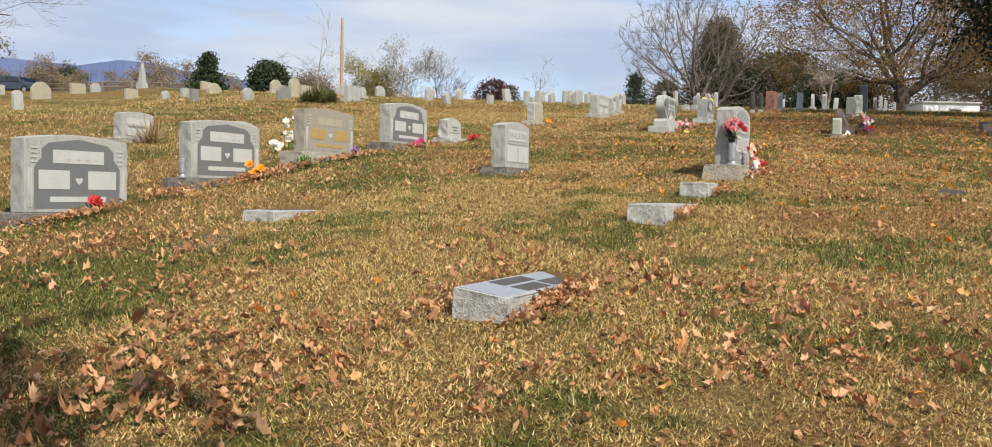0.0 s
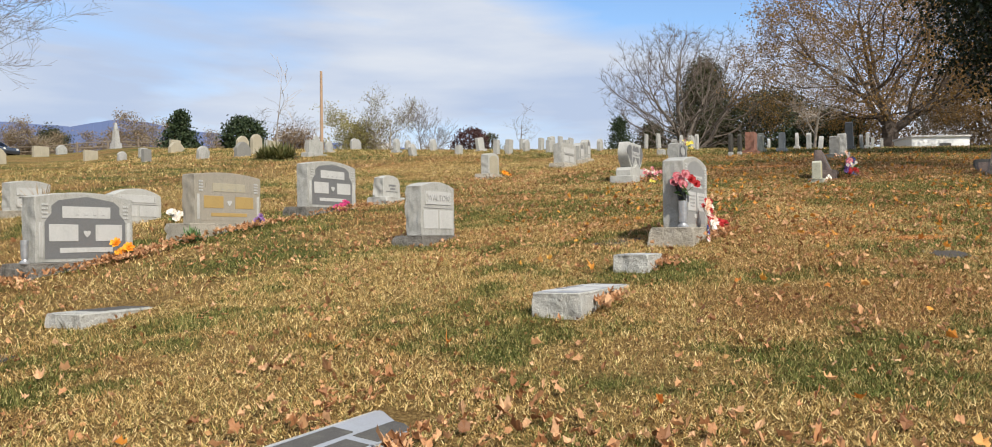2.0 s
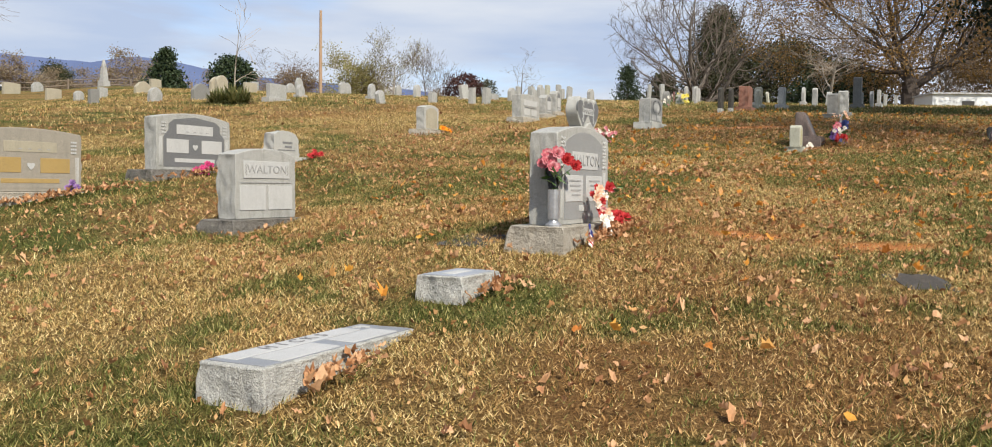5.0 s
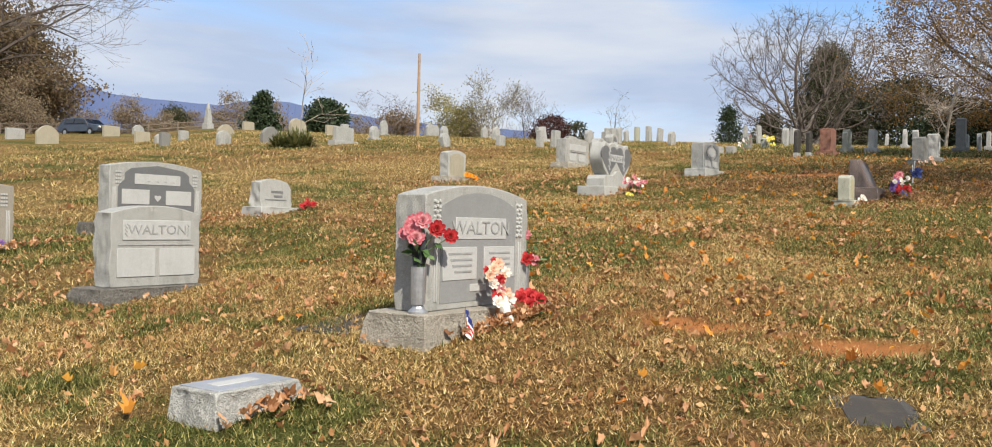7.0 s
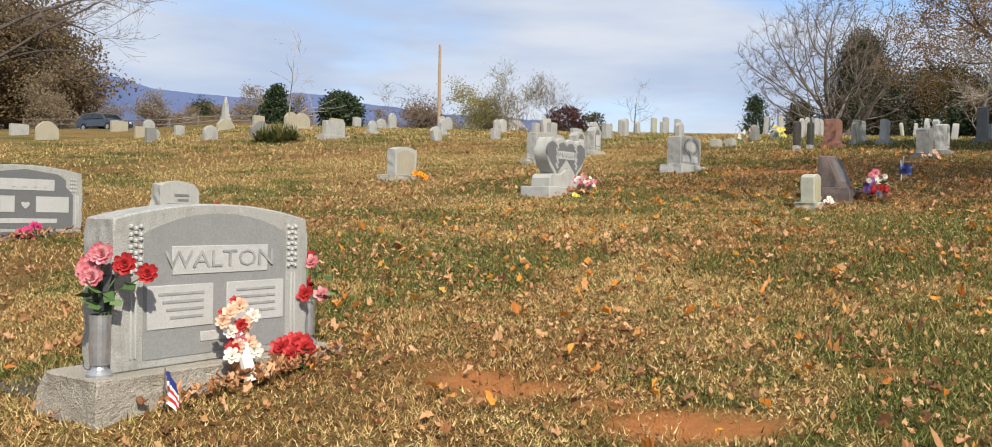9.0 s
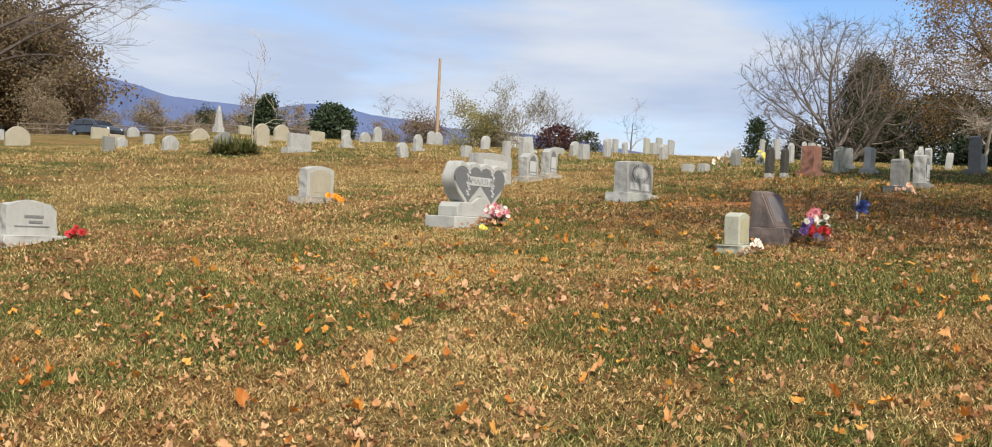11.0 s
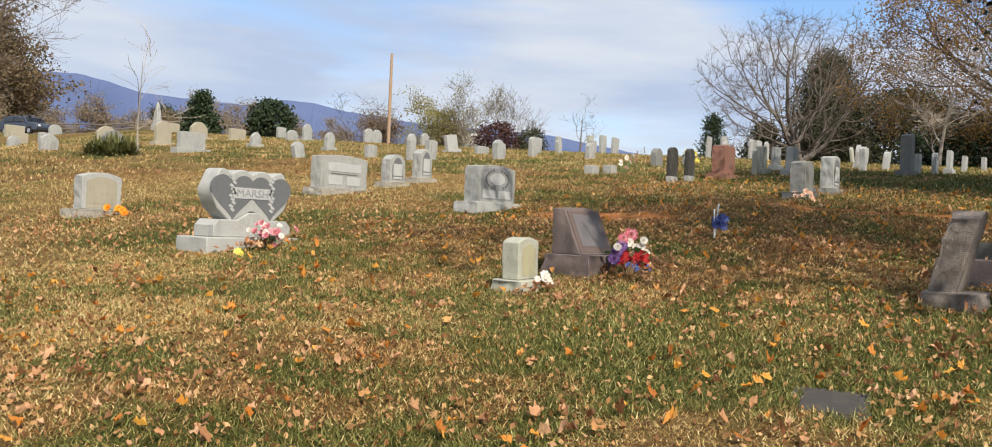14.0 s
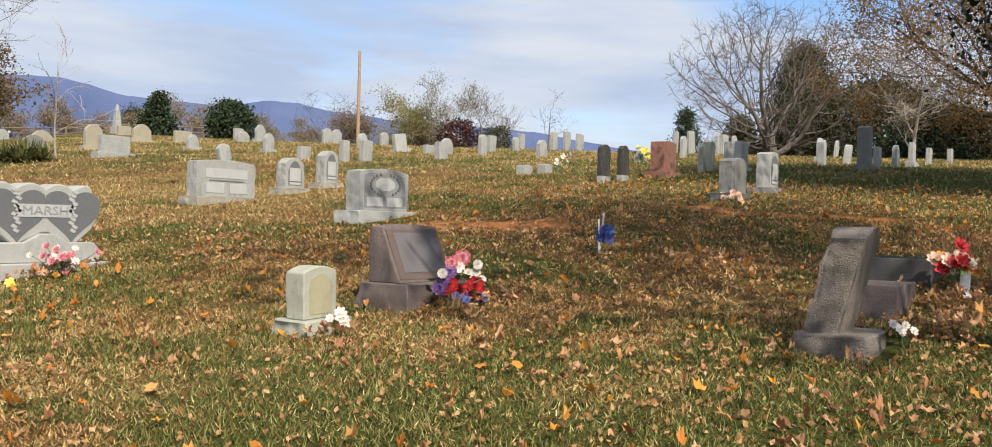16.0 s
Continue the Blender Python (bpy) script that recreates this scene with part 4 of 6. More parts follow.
for n, (cx, cy, w, t, turn) in enumerate(((0.27, 11.42, 0.44, 0.34, 4), (1.16, 18.12, 0.40, 0.32, -3), (-5.45, 6.02, 0.60, 0.32, 2), (-2.84, 11.46, 0.46, 0.40, 0))):
    m = Matrix.Translation((cx, cy, gz(cx, cy) + 0.006)) @ pose(0, 0, 0, 0, 0, 90 + turn)
    slope = Vector((gz(cx + 0.1, cy) - gz(cx - 0.1, cy), gz(cx, cy + 0.1) - gz(cx, cy - 0.1), 0)) / 0.2
    m = Matrix.Translation((cx, cy, gz(cx, cy) + 0.004)) @ Vector((-slope.x, -slope.y, 1)).to_track_quat("Z", "Y").to_matrix().to_4x4() @ pose(0, 0, 0, 0, 0, 90 + turn)
    ob = thing("flush_marker", m, "dark flat marker set flush in the grass", "grave marker", "flush markers")
    soften(part("slab", slab(w, t, -0.08, 0.0, rough="lrfb", amp=0.016, cuts=9, seed=90 + n), DARK_STONE, ob), 0.006)
    soften(part("plaque", box(-w * 0.42, w * 0.42, -t * 0.40, t * 0.40, -0.02, 0.005), DARK_BRONZE, ob), 0.003)


# ---- flowers ----
def rosette(radius, rng, petals=5, layers=3):
    """A silk flower: cupped rings of petals that open outwards."""
    bm = bmesh.new()
    for ly in range(layers):
        r = radius * (0.42 + 0.58 * ly / max(1, layers - 1))
        tilt = radians(78 - 52 * ly / max(1, layers - 1))
        for i in range(petals + ly):
            a = math.tau * (i + 0.5 * (ly % 2)) / (petals + ly) + rng.uniform(-0.15, 0.15)
            wd = r * 0.62
            q = Matrix.Rotation(a, 3, "Z")
            pts = []
            for u, v in ((0.0, 0.35), (0.5, 1.0), (0.85, 0.85), (1.0, 0.25)):
                z = u * r * math.sin(tilt) * (1 - 0.25 * u * u)
                x = u * r * math.cos(tilt) + 0.12 * r
                pts.append((x, v * wd * 0.5, z))
            left = [bm.verts.new(q @ Vector((x, y, z))) for x, y, z in pts]
            mid = [bm.verts.new(q @ Vector((x, 0, z - 0.10 * r * u))) for (x, y, z), u in zip(pts, (0.2, 1, 1, 0.6))]
            right = [bm.verts.new(q @ Vector((x, -y, z))) for x, y, z in pts]
            for s in range(3):
                bm.faces.new((left[s], left[s + 1], mid[s + 1], mid[s]))
                bm.faces.new((mid[s], mid[s + 1], right[s + 1], right[s]))
    return bm


def spray(n, spread, height, size, rng):
    """Loose leaves of a bunch."""
    bm = bmesh.new()
    for i in range(n):
        p = Vector((rng.gauss(0, spread), rng.gauss(0, spread * 0.7), abs(rng.gauss(height, height * 0.4))))
        d = Vector((rng.gauss(0, 1), rng.gauss(0, 1), rng.uniform(-0.3, 0.8))).normalized()
        sd = d.cross(Vector((rng.random(), rng.random(), 1))).normalized() * size * 0.3
        v = [bm.verts.new(p + w) for w in (Vector((0, 0, 0)), d * size * 0.5 + sd, d * size, d * size * 0.5 - sd)]
        bm.faces.new(v)
    return bm


def bouquet(at, label, blooms, spread=0.10, height=0.12, size=0.04, lean=(0, 0, 0), seed=0, foliage=16, z=None, group="grave flowers"):
    """blooms: (material, how many). Stands on the ground, or at the height z."""
    rng = random.Random(seed)
    x, y = at
    ob = thing("flower_bunch", pose(x, y, gz(x, y) if z is None else z), label, "flowers", group)
    cols = [m for m, n in blooms for _ in range(n)]
    rng.shuffle(cols)
    stems = bmesh.new()
    for i, m in enumerate(cols):
        p = Vector((rng.gauss(0, spread), rng.gauss(0, spread), max(size * 0.5, rng.gauss(height, height * 0.35)))) + Vector(lean) * rng.random()
        p.z = max(p.z, size * 0.5)
        bm = rosette(size * rng.uniform(0.75, 1.2), rng, 5, 3)
        up = Vector((p.x * 3 + 0.55, p.y * 3 - 0.6, 0.5)).normalized()
        bmesh.ops.transform(bm, matrix=Matrix.Translation(p) @ up.to_track_quat("Z", "Y").to_matrix().to_4x4(), verts=bm.verts)
        part("flower", bm, m, ob)
        tube([(p.x * 0.2, p.y * 0.2, -0.02), tuple(p * 0.6 + Vector((0, 0, 0.01))), tuple(p)], [0.003, 0.003, 0.002], 4, stems, False)
    part("stems", stems, FOLIAGE, ob)
    if foliage:
        part("foliage", spray(foliage, spread, height * 0.6, size * 1.7, rng), FOLIAGE, ob)
    return ob


def vase(m, label, h=0.26, r=0.045, mat=STEEL):
    ob = thing("flower_vase", m, label, "vase")
    part("cup", tube([(0, 0, 0.05), (0, 0, h * 0.5), (0, 0, h), (0, 0, h - 0.02)], [r * 0.9, r * 0.95, r, r * 0.8], 16), mat, ob)
    part("foot", tube([(0, 0, 0), (0, 0, 0.012), (0, 0, 0.03), (0, 0, 0.055)], [r * 1.25, r * 1.25, r * 0.8, r * 0.55], 16), mat, ob)
    return ob


zg = gz(-2.19, 11.16) + 0.185
vase(pose(-2.085, 11.20, zg), "grey metal vase on the headstone base")
ob = thing("flower_bunch", pose(-2.085, 11.205, zg + 0.27), "pink and red silk roses leaning from a vase", "flowers", "grave flowers")
rng = random.Random(5)
stems = bmesh.new()
for i, (px, py, pz, m, s) in enumerate(((-0.03, -0.03, 0.19, PINK_PETAL, 0.055), (-0.06, 0.02, 0.23, PINK_PETAL, 0.05), (0.03, -0.02, 0.245, PINK_PETAL, 0.05), (0.07, 0.06, 0.20, RED_PETAL, 0.05), (0.01, -0.05, 0.15, PINK_PETAL, 0.05), (0.10, 0.15, 0.16, RED_PETAL, 0.045), (-0.08, -0.02, 0.17, PINK_PETAL, 0.045))):
    bm = rosette(s, rng, 6, 4)
    bmesh.ops.transform(bm, matrix=Matrix.Translation((px, py, pz)) @ Vector((0.5 + px * 2, -0.7, 0.35)).to_track_quat("Z", "Y").to_matrix().to_4x4(), verts=bm.verts)
    part("rose", bm, m, ob)
    tube([(0, 0, -0.1), (px * 0.3, py * 0.3, pz * 0.5), (px, py, pz)], [0.003] * 3, 4, stems, False)
part("stems", stems, FOLIAGE, ob)
bm = spray(16, 0.035, 0.05, 0.09, rng)
part("foliage", bm, FOLIAGE, ob, "pale green silk leaves")
part("wrapping", tube([(-0.01, 0.01, 0.0), (-0.02, 0.02, 0.08), (-0.03, 0.02, 0.15)], [0.035, 0.045, 0.05], 10), BLACK_PLASTIC, ob)
vase(pose(-2.15, 12.45, zg), "pale metal vase on the far end of the headstone base", 0.24, 0.04)
bouquet((-2.13, 12.49), "red roses in a metal vase beside the headstone", ((RED_PETAL, 3), (PINK_PETAL, 2)), 0.05, 0.20, 0.05, seed=6, z=zg + 0.22, foliage=14)
# cone of white and coral flowers leaning on the base
ob = thing("flower_spray", pose(-1.915, 11.85, gz(-1.915, 11.85) + 0.02), "white and coral silk flowers on a foam cone", "flowers", "grave flowers")
rng = random.Random(9)
part("foam_cone", tube([(0.02, 0, 0.0), (-0.02, -0.02, 0.16), (-0.09, -0.04, 0.30)], [0.035, 0.03, 0.02], 8), WHITE_PLASTIC, ob)
for i in range(20):
    u = 0.25 + 0.75 * i / 19
    p = Vector((0.03 - 0.10 * u + rng.gauss(0, 0.018), -0.05 * u + rng.gauss(0, 0.045), 0.03 + 0.33 * u))
    bm = rosette(rng.uniform(0.028, 0.042), rng, 5, 3)
    bmesh.ops.transform(bm, matrix=Matrix.Translation(p) @ Vector((0.8, -0.6, rng.uniform(-0.2, 0.5))).to_track_quat("Z", "Y").to_matrix().to_4x4(), verts=bm.verts)
    part("flower", bm, rng.choice((WHITE_PETAL, WHITE_PETAL, PEACH_PETAL, RED_PETAL if i % 2 else PINK_PETAL)), ob)
bouquet((-1.91, 12.16), "bunch of red silk flowers on the grass", ((RED_PETAL, 9),), 0.05, 0.08, 0.05, seed=11, foliage=10)
# little flag on a stick
ob = thing("stick_flag", pose(-1.89, 11.38, gz(-1.89, 11.38)), "small striped flag furled on a stick", "flag")
part("stick", tube([(0, 0, -0.05), (0, 0, 0.20)], [0.003, 0.003], 6), WOOD_POST, ob)
for i in range(7):
    bm = bmesh.new()
    cols = [[], []]
    for j in range(7):
        s = j / 6
        w = 0.012 * math.sin(s * 7 + 0.5 * i)
        z0 = 0.185 - i * 0.020 - 0.10 * s * s * (0.6 + 0.06 * i)
        x, y = w + 0.01 * s, 0.004 + 0.075 * s * (0.55 + 0.06 * i)
        cols[0].append(bm.verts.new((x, y, z0)))
        cols[1].append(bm.verts.new((x, y, z0 - 0.0205)))
    for j in range(6):
        bm.faces.new((cols[0][j], cols[0][j + 1], cols[1][j + 1], cols[1][j]))
    part("stripe", bm, FLAG_BLUE if i < 2 else (FLAG_RED if i % 2 else FLAG_WHITE), ob)

bouquet((-7.98, 7.15), "red silk flowers before the headstone", ((RED_PETAL, 7),), 0.05, 0.12, 0.05, seed=21, foliage=8)
bouquet((-7.98, 9.78), "orange silk flowers in a leaf drift", ((ORANGE_PETAL, 6),), 0.05, 0.13, 0.055, seed=22, foliage=6)
bouquet((-8.02, 12.15), "purple silk flowers in dry leaves", ((PURPLE_PETAL, 6),), 0.04, 0.11, 0.035, seed=23, foliage=6)
bouquet((-8.02, 14.15), "magenta silk flowers before the headstone", ((MAGENTA_PETAL, 7),), 0.05, 0.09, 0.04, seed=24, foliage=6)
bouquet((-8.22, 16.66), "bunch of red silk flowers on the grass", ((RED_PETAL, 8),), 0.05, 0.09, 0.045, seed=25, foliage=6)
bouquet((-8.2, 20.75), "orange silk flowers on the grass", ((ORANGE_PETAL, 8),), 0.06, 0.07, 0.045, seed=26, foliage=6)
bouquet((-4.76, 20.12), "pink and white silk flowers with dry leaves", ((PINK_PETAL, 20), (WHITE_PETAL, 9)), 0.10, 0.17, 0.035, seed=27, foliage=20)
ob = thing("flower_bunch", pose(-1.16, 20.72, gz(-1.16, 20.72)), "large bunch of red roses, white, pink and purple flowers", "flowers", "grave flowers")
rng = random.Random(28)
for px, py, pz, m, s in ((0.0, -0.10, 0.15, RED_PETAL, 0.075), (0.04, -0.04, 0.10, RED_PETAL, 0.06), (0.12, 0.04, 0.14, RED_PETAL, 0.072), (0.0, -0.16, 0.23, WHITE_PETAL, 0.035), (0.04, -0.03, 0.27, WHITE_PETAL, 0.04), (0.08, 0.02, 0.23, WHITE_PETAL, 0.035), (0.11, 0.07, 0.24, WHITE_PETAL, 0.035), (0.14, 0.10, 0.19, WHITE_PETAL, 0.03), (0.03, 0.02, 0.33, PINK_PETAL, 0.06), (0.0, -0.06, 0.30, PINK_PETAL, 0.045), (0.13, 0.06, 0.29, WHITE_PETAL, 0.035), (-0.02, -0.12, 0.19, PURPLE_PETAL, 0.05), (-0.03, -0.15, 0.13, PURPLE_PETAL, 0.05), (0.0, -0.08, 0.24, PURPLE_PETAL, 0.05), (0.06, 0.08, 0.19, WHITE_PETAL, 0.04)):
    bm = rosette(s, rng, 6, 4)
    bmesh.ops.transform(bm, matrix=Matrix.Translation((px, py, pz)) @ Vector((0.5 + px, -0.8, 0.3)).to_track_quat("Z", "Y").to_matrix().to_4x4(), verts=bm.verts)
    part("flower", bm, m, ob)
part("foliage", spray(30, 0.08, 0.16, 0.10, rng), FOLIAGE, ob)
bouquet((-1.06, 20.70), "blue silk flowers trailing on the grass", ((BLUE_PETAL, 7),), 0.06, 0.06, 0.03, seed=29, foliage=6)
bouquet((-1.42, 19.86), "white silk blossoms by the small headstone", ((WHITE_PETAL, 5),), 0.03, 0.08, 0.035, seed=30, foliage=2)
bouquet((1.60, 21.0), "white silk blossoms by the leaning stone", ((WHITE_PETAL, 5),), 0.03, 0.08, 0.03, seed=31, foliage=2)
vase(pose(1.72, 22.55, gz(1.72, 22.55)), "white plastic vase in the grass", 0.16, 0.035, WHITE_PLASTIC)
bouquet((1.68, 22.55), "red, orange and cream silk flowers in a vase", ((RED_PETAL, 6), (ORANGE_PETAL, 4), (WHITE_PETAL, 4), (PEACH_PETAL, 3)), 0.085, 0.12, 0.05, seed=32, foliage=14, z=gz(1.72, 22.55) + 0.12)
bouquet((-1.75, 28.0), "peach silk flowers before a headstone", ((PEACH_PETAL, 10),), 0.12, 0.10, 0.05, seed=33, foliage=8)
bouquet((-8.66, 40.4), "yellow silk flowers in a bunch", ((YELLOW_PETAL, 10),), 0.14, 0.25, 0.08, seed=34, foliage=10)
bouquet((-7.30, 32.9), "trail of white and pink silk flowers", ((WHITE_PETAL, 12), (PINK_PETAL, 8)), 0.05, 0.20, 0.05, (0.35, 0.75, 0.35), 35, 8)
bouquet((-9.72, 12.75), "white silk flowers beside the headstone", ((WHITE_PETAL, 8),), 0.07, 0.35, 0.06, seed=36, foliage=8)
bouquet((-9.60, 12.25), "white silk flowers on the grass", ((WHITE_PETAL, 7),), 0.06, 0.12, 0.055, seed=37, foliage=4)
vase(pose(-8.30, 8.78, gz(-8.32, 8.72) + 0.15), "pale metal vase on the headstone base", 0.24, 0.04)
bouquet((-4.6, 19.6), "yellow silk flower on the grass", ((YELLOW_PETAL, 2),), 0.03, 0.03, 0.04, seed=38, foliage=0)
# blue pinwheel bunch on two sticks
ob = thing("stake_ornament", pose(-1.32, 23.16, gz(-1.32, 23.16)), "blue foil flowers tied to two thin stakes", "ornament")
part("stake", tube([(0, 0, -0.05), (0.03, 0.02, 0.36)], [0.010, 0.009], 6), WHITE_PLASTIC, ob)
part("stake", tube([(0.02, -0.04, -0.05), (0.0, -0.02, 0.30)], [0.008, 0.008], 6), WHITE_PLASTIC, ob)
rng = random.Random(40)
for i in range(9):
    bm = rosette(0.05, rng, 5, 2)
    bmesh.ops.transform(bm, matrix=Matrix.Translation((0.08 + rng.gauss(0, 0.05), rng.gauss(0, 0.03), 0.17 + rng.gauss(0, 0.05))) @ Vector((0.6, -0.7, rng.uniform(-0.4, 0.6))).to_track_quat("Z", "Y").to_matrix().to_4x4(), verts=bm.verts)
    part("flower", bm, BLUE_PETAL, ob)

# pot, dead plants, green tuft


def blade_clump(name, x, y, n, length, width, mat, label, category, seed, rise=(0.3, 1.3), arc=0.35, z=0.0):
    """A rosette of long, bending blades."""
    rng = random.Random(seed)
    ob = thing(name, pose(x, y, gz(x, y) + z), label, category)
    bm = bmesh.new()
    for i in range(n):
        a, e, ln = rng.uniform(0, math.tau), rng.uniform(*rise), length * rng.uniform(0.6, 1.15)
        d = Vector((math.cos(a) * math.cos(e), math.sin(a) * math.cos(e), math.sin(e)))
        sd = Vector((-math.sin(a), math.cos(a), 0)) * width * rng.uniform(0.7, 1.2) / 2
        o = Vector((rng.gauss(0, length * 0.12), rng.gauss(0, length * 0.12), 0))
        rows = []
        for u, w in ((0, 0.8), (0.4, 1.0), (0.75, 0.7), (1.0, 0.05)):
            p = o + d * ln * u - Vector((0, 0, arc * ln * u ** 2.2 * math.cos(e)))
            rows.append((bm.verts.new(p + sd * w), bm.verts.new(p - sd * w)))
        for (p, q), (r, s) in zip(rows, rows[1:]):
            bm.faces.new((p, q, s, r))
    part("leaf_rosette", bm, mat, ob)
    return ob


for n, (dx, dy, ln) in enumerate(((0, 0, 0.72), (0.22, 0.30, 0.62), (-0.22, -0.28, 0.62), (0.2, -0.2, 0.6), (-0.4, -0.4, 0.5))):
    blade_clump("yucca", -20.6 + dx, 28.9 + dy, 210, ln, 0.05, YUCCA, "spiky green yucca clump in the turf", "yucca", 50 + n, (0.1, 1.45))
blade_clump("dead_plant", -12.75, 12.72, 110, 0.6, 0.018, DEAD_PLANT, "dead tan perennial stalks before a headstone", "plant", 60, (0.3, 1.3), 0.2)
blade_clump("garden_shrub", -8.05, 10.92, 130, 0.24, 0.02, FOLIAGE, "small dark green shrub by the headstone", "shrub", 61)
blade_clump("dead_plant", -1.05, 20.55, 70, 0.20, 0.012, DEAD_PLANT, "dry brown stalks before the slant marker", "plant", 62)


# ---- the older stones up the hill ----
def old_stone(x, y, w, h, mat=WHITE_STONE, top="round", t=0.12, lean=0.0, base=0.0, seed=0, turn=0.0):
    kinds = {"round": "round-topped", "flat": "square-topped", "point": "pointed"}
    tone = {WHITE_STONE.name: "white marble", GRANITE.name: "grey granite", GRANITE_PALE.name: "pale granite", SHADE_STONE.name: "dark weathered", BUFF_STONE.name: "buff marble", DARK_STONE.name: "dark slate", LICHEN_STONE.name: "lichened marble"}[mat.name]
    ob = thing("headstone", pose(x, y, gz(x, y), lean * 0.6, lean, 90 + turn), f"old {kinds[top]} {tone} headstone{' leaning to one side' if lean else ''}", "headstone", "old headstones on the hill")
    if base:
        soften(part("base", slab(w * 1.35, t * 1.9, -0.3, base, rough="lrf", amp=0.012, cuts=4, seed=seed), mat, ob), 0.01)
    rise = {"round": w * 0.32, "flat": 0.015, "point": w * 0.5}[top]
    soften(part("tablet", slab(w, t, -0.3 if not base else base, h, rise, "lr", 0.008, 5, seed=seed + 1), mat, ob), 0.01)
    part("inscription", box(-w * 0.28, w * 0.28, -t / 2 - 0.003, -t / 2 + 0.01, base + (h - base) * 0.35, base + (h - base) * 0.72), mat, ob)
    return ob


W, Gr, Pa, Sh, Bu, Li = WHITE_STONE, GRANITE, GRANITE_PALE, SHADE_STONE, BUFF_STONE, LICHEN_STONE
for n, row in enumerate((
    (-9.2, 44.9, 0.35, 0.72, W, "round"), (-15.8, 60.3, 0.5, 1.25, W, "flat"), (-15.0, 60.6, 0.75, 1.3, W, "flat"), (-4.9, 35.2, 0.2, 0.6, Li, "round"),
    (-5.6, 39.0, 0.45, 0.62, W, "flat"), (-13.6, 60.6, 0.6, 1.2, W, "round"), (-12.9, 60.9, 0.5, 1.1, W, "round"), (-4.8, 45.0, 0.42, 0.72, W, "point"),
    (-9.2, 63.5, 0.42, 1.1, Li, "round"), (-8.7, 63.8, 0.5, 1.1, W, "point"), (-2.25, 40.4, 0.38, 0.54, W, "flat"), (-1.95, 41.2, 0.38, 0.58, W, "round"),
    (-1.8, 42.6, 0.48, 0.64, W, "flat"), (-1.7, 44.8, 0.43, 0.46, W, "flat"), (-1.4, 46.9, 0.48, 0.42, W, "flat"))):
    old_stone(*row, lean=(0, 3, -4, 0, 0, 2, 0, 0, -9, 6, 0, -2, 1, 3, 0)[n], seed=100 + n, base=0.12 if n in (4, 7, 12) else 0)
for n, row in enumerate((
    (-31.8, 40.5, 0.85, 0.75, Bu, "round"), (-30.9, 41.9, 0.85, 0.5, Bu, "flat"), (-31.4, 45.7, 0.65, 0.52, Gr, "round"), (-32.2, 47.5, 0.55, 0.85, Gr, "point"),
    (-20.7, 37.3, 0.36, 0.62, W, "point"), (-33.5, 53.6, 0.70, 0.85, W, "round"), (-34.3, 55.2, 0.70, 0.85, W, "round"), (-29.6, 53.8, 0.55, 0.72, W, "round"),
    (-18.8, 41.9, 0.62, 0.66, Pa, "flat"), (-17.3, 41.7, 0.70, 0.28, Gr, "flat"), (-16.1, 41.0, 0.52, 0.55, W, "round"), (-15.1, 41.7, 0.32, 0.70, Gr, "round"),
    (-17.0, 45.1, 0.42, 0.62, Gr, "flat"), (-17.5, 47.7, 0.28, 0.55, W, "round"), (-23.2, 57.4, 0.45, 0.9, Gr, "flat"))):
    old_stone(*row, lean=(0, 0, 3, 0, 0, 0, 0, 2, -8, 0, 0, 0, 2, -3, 0)[n], seed=130 + n, base=0.1 if n in (0, 3, 4, 8) else 0, t=0.16)
for n, row in enumerate((
    (-12.9, 41.9, 0.45, 0.56, W, "round"), (-21.3, 57.5, 0.5, 1.0, Li, "flat"), (-20.7, 57.8, 0.55, 1.05, W, "flat"), (-20.1, 58.0, 0.6, 0.95, W, "flat"),
    (-23.9, 36.8, 0.40, 0.52, W, "point"), (-31.7, 24.8, 0.40, 0.75, Pa, "round"), (-39.3, 32.0, 1.05, 0.85, Bu, "round"), (-36.5, 35.0, 0.75, 0.5, Bu, "flat"),
    (-31.2, 31.9, 0.40, 0.40, W, "round"), (-31.1, 33.0, 0.40, 0.42, Gr, "flat"), (-26.0, 28.1, 0.35, 0.48, Sh, "flat"), (-26.0, 34.4, 0.60, 0.85, Bu, "round"),
    (-24.3, 29.2, 0.52, 0.48, W, "round"), (-24.1, 31.2, 0.80, 0.58, Sh, "round"), (-17.1, 32.4, 0.36, 0.45, W, "round"))):
    old_stone(*row, lean=(0, 0, 0, 3, 0, -3, 0, 0, 0, 0, 0, 0, 2, 0, -10)[n], seed=160 + n, base=0.1 if n in (4, 11) else 0, t=0.16)
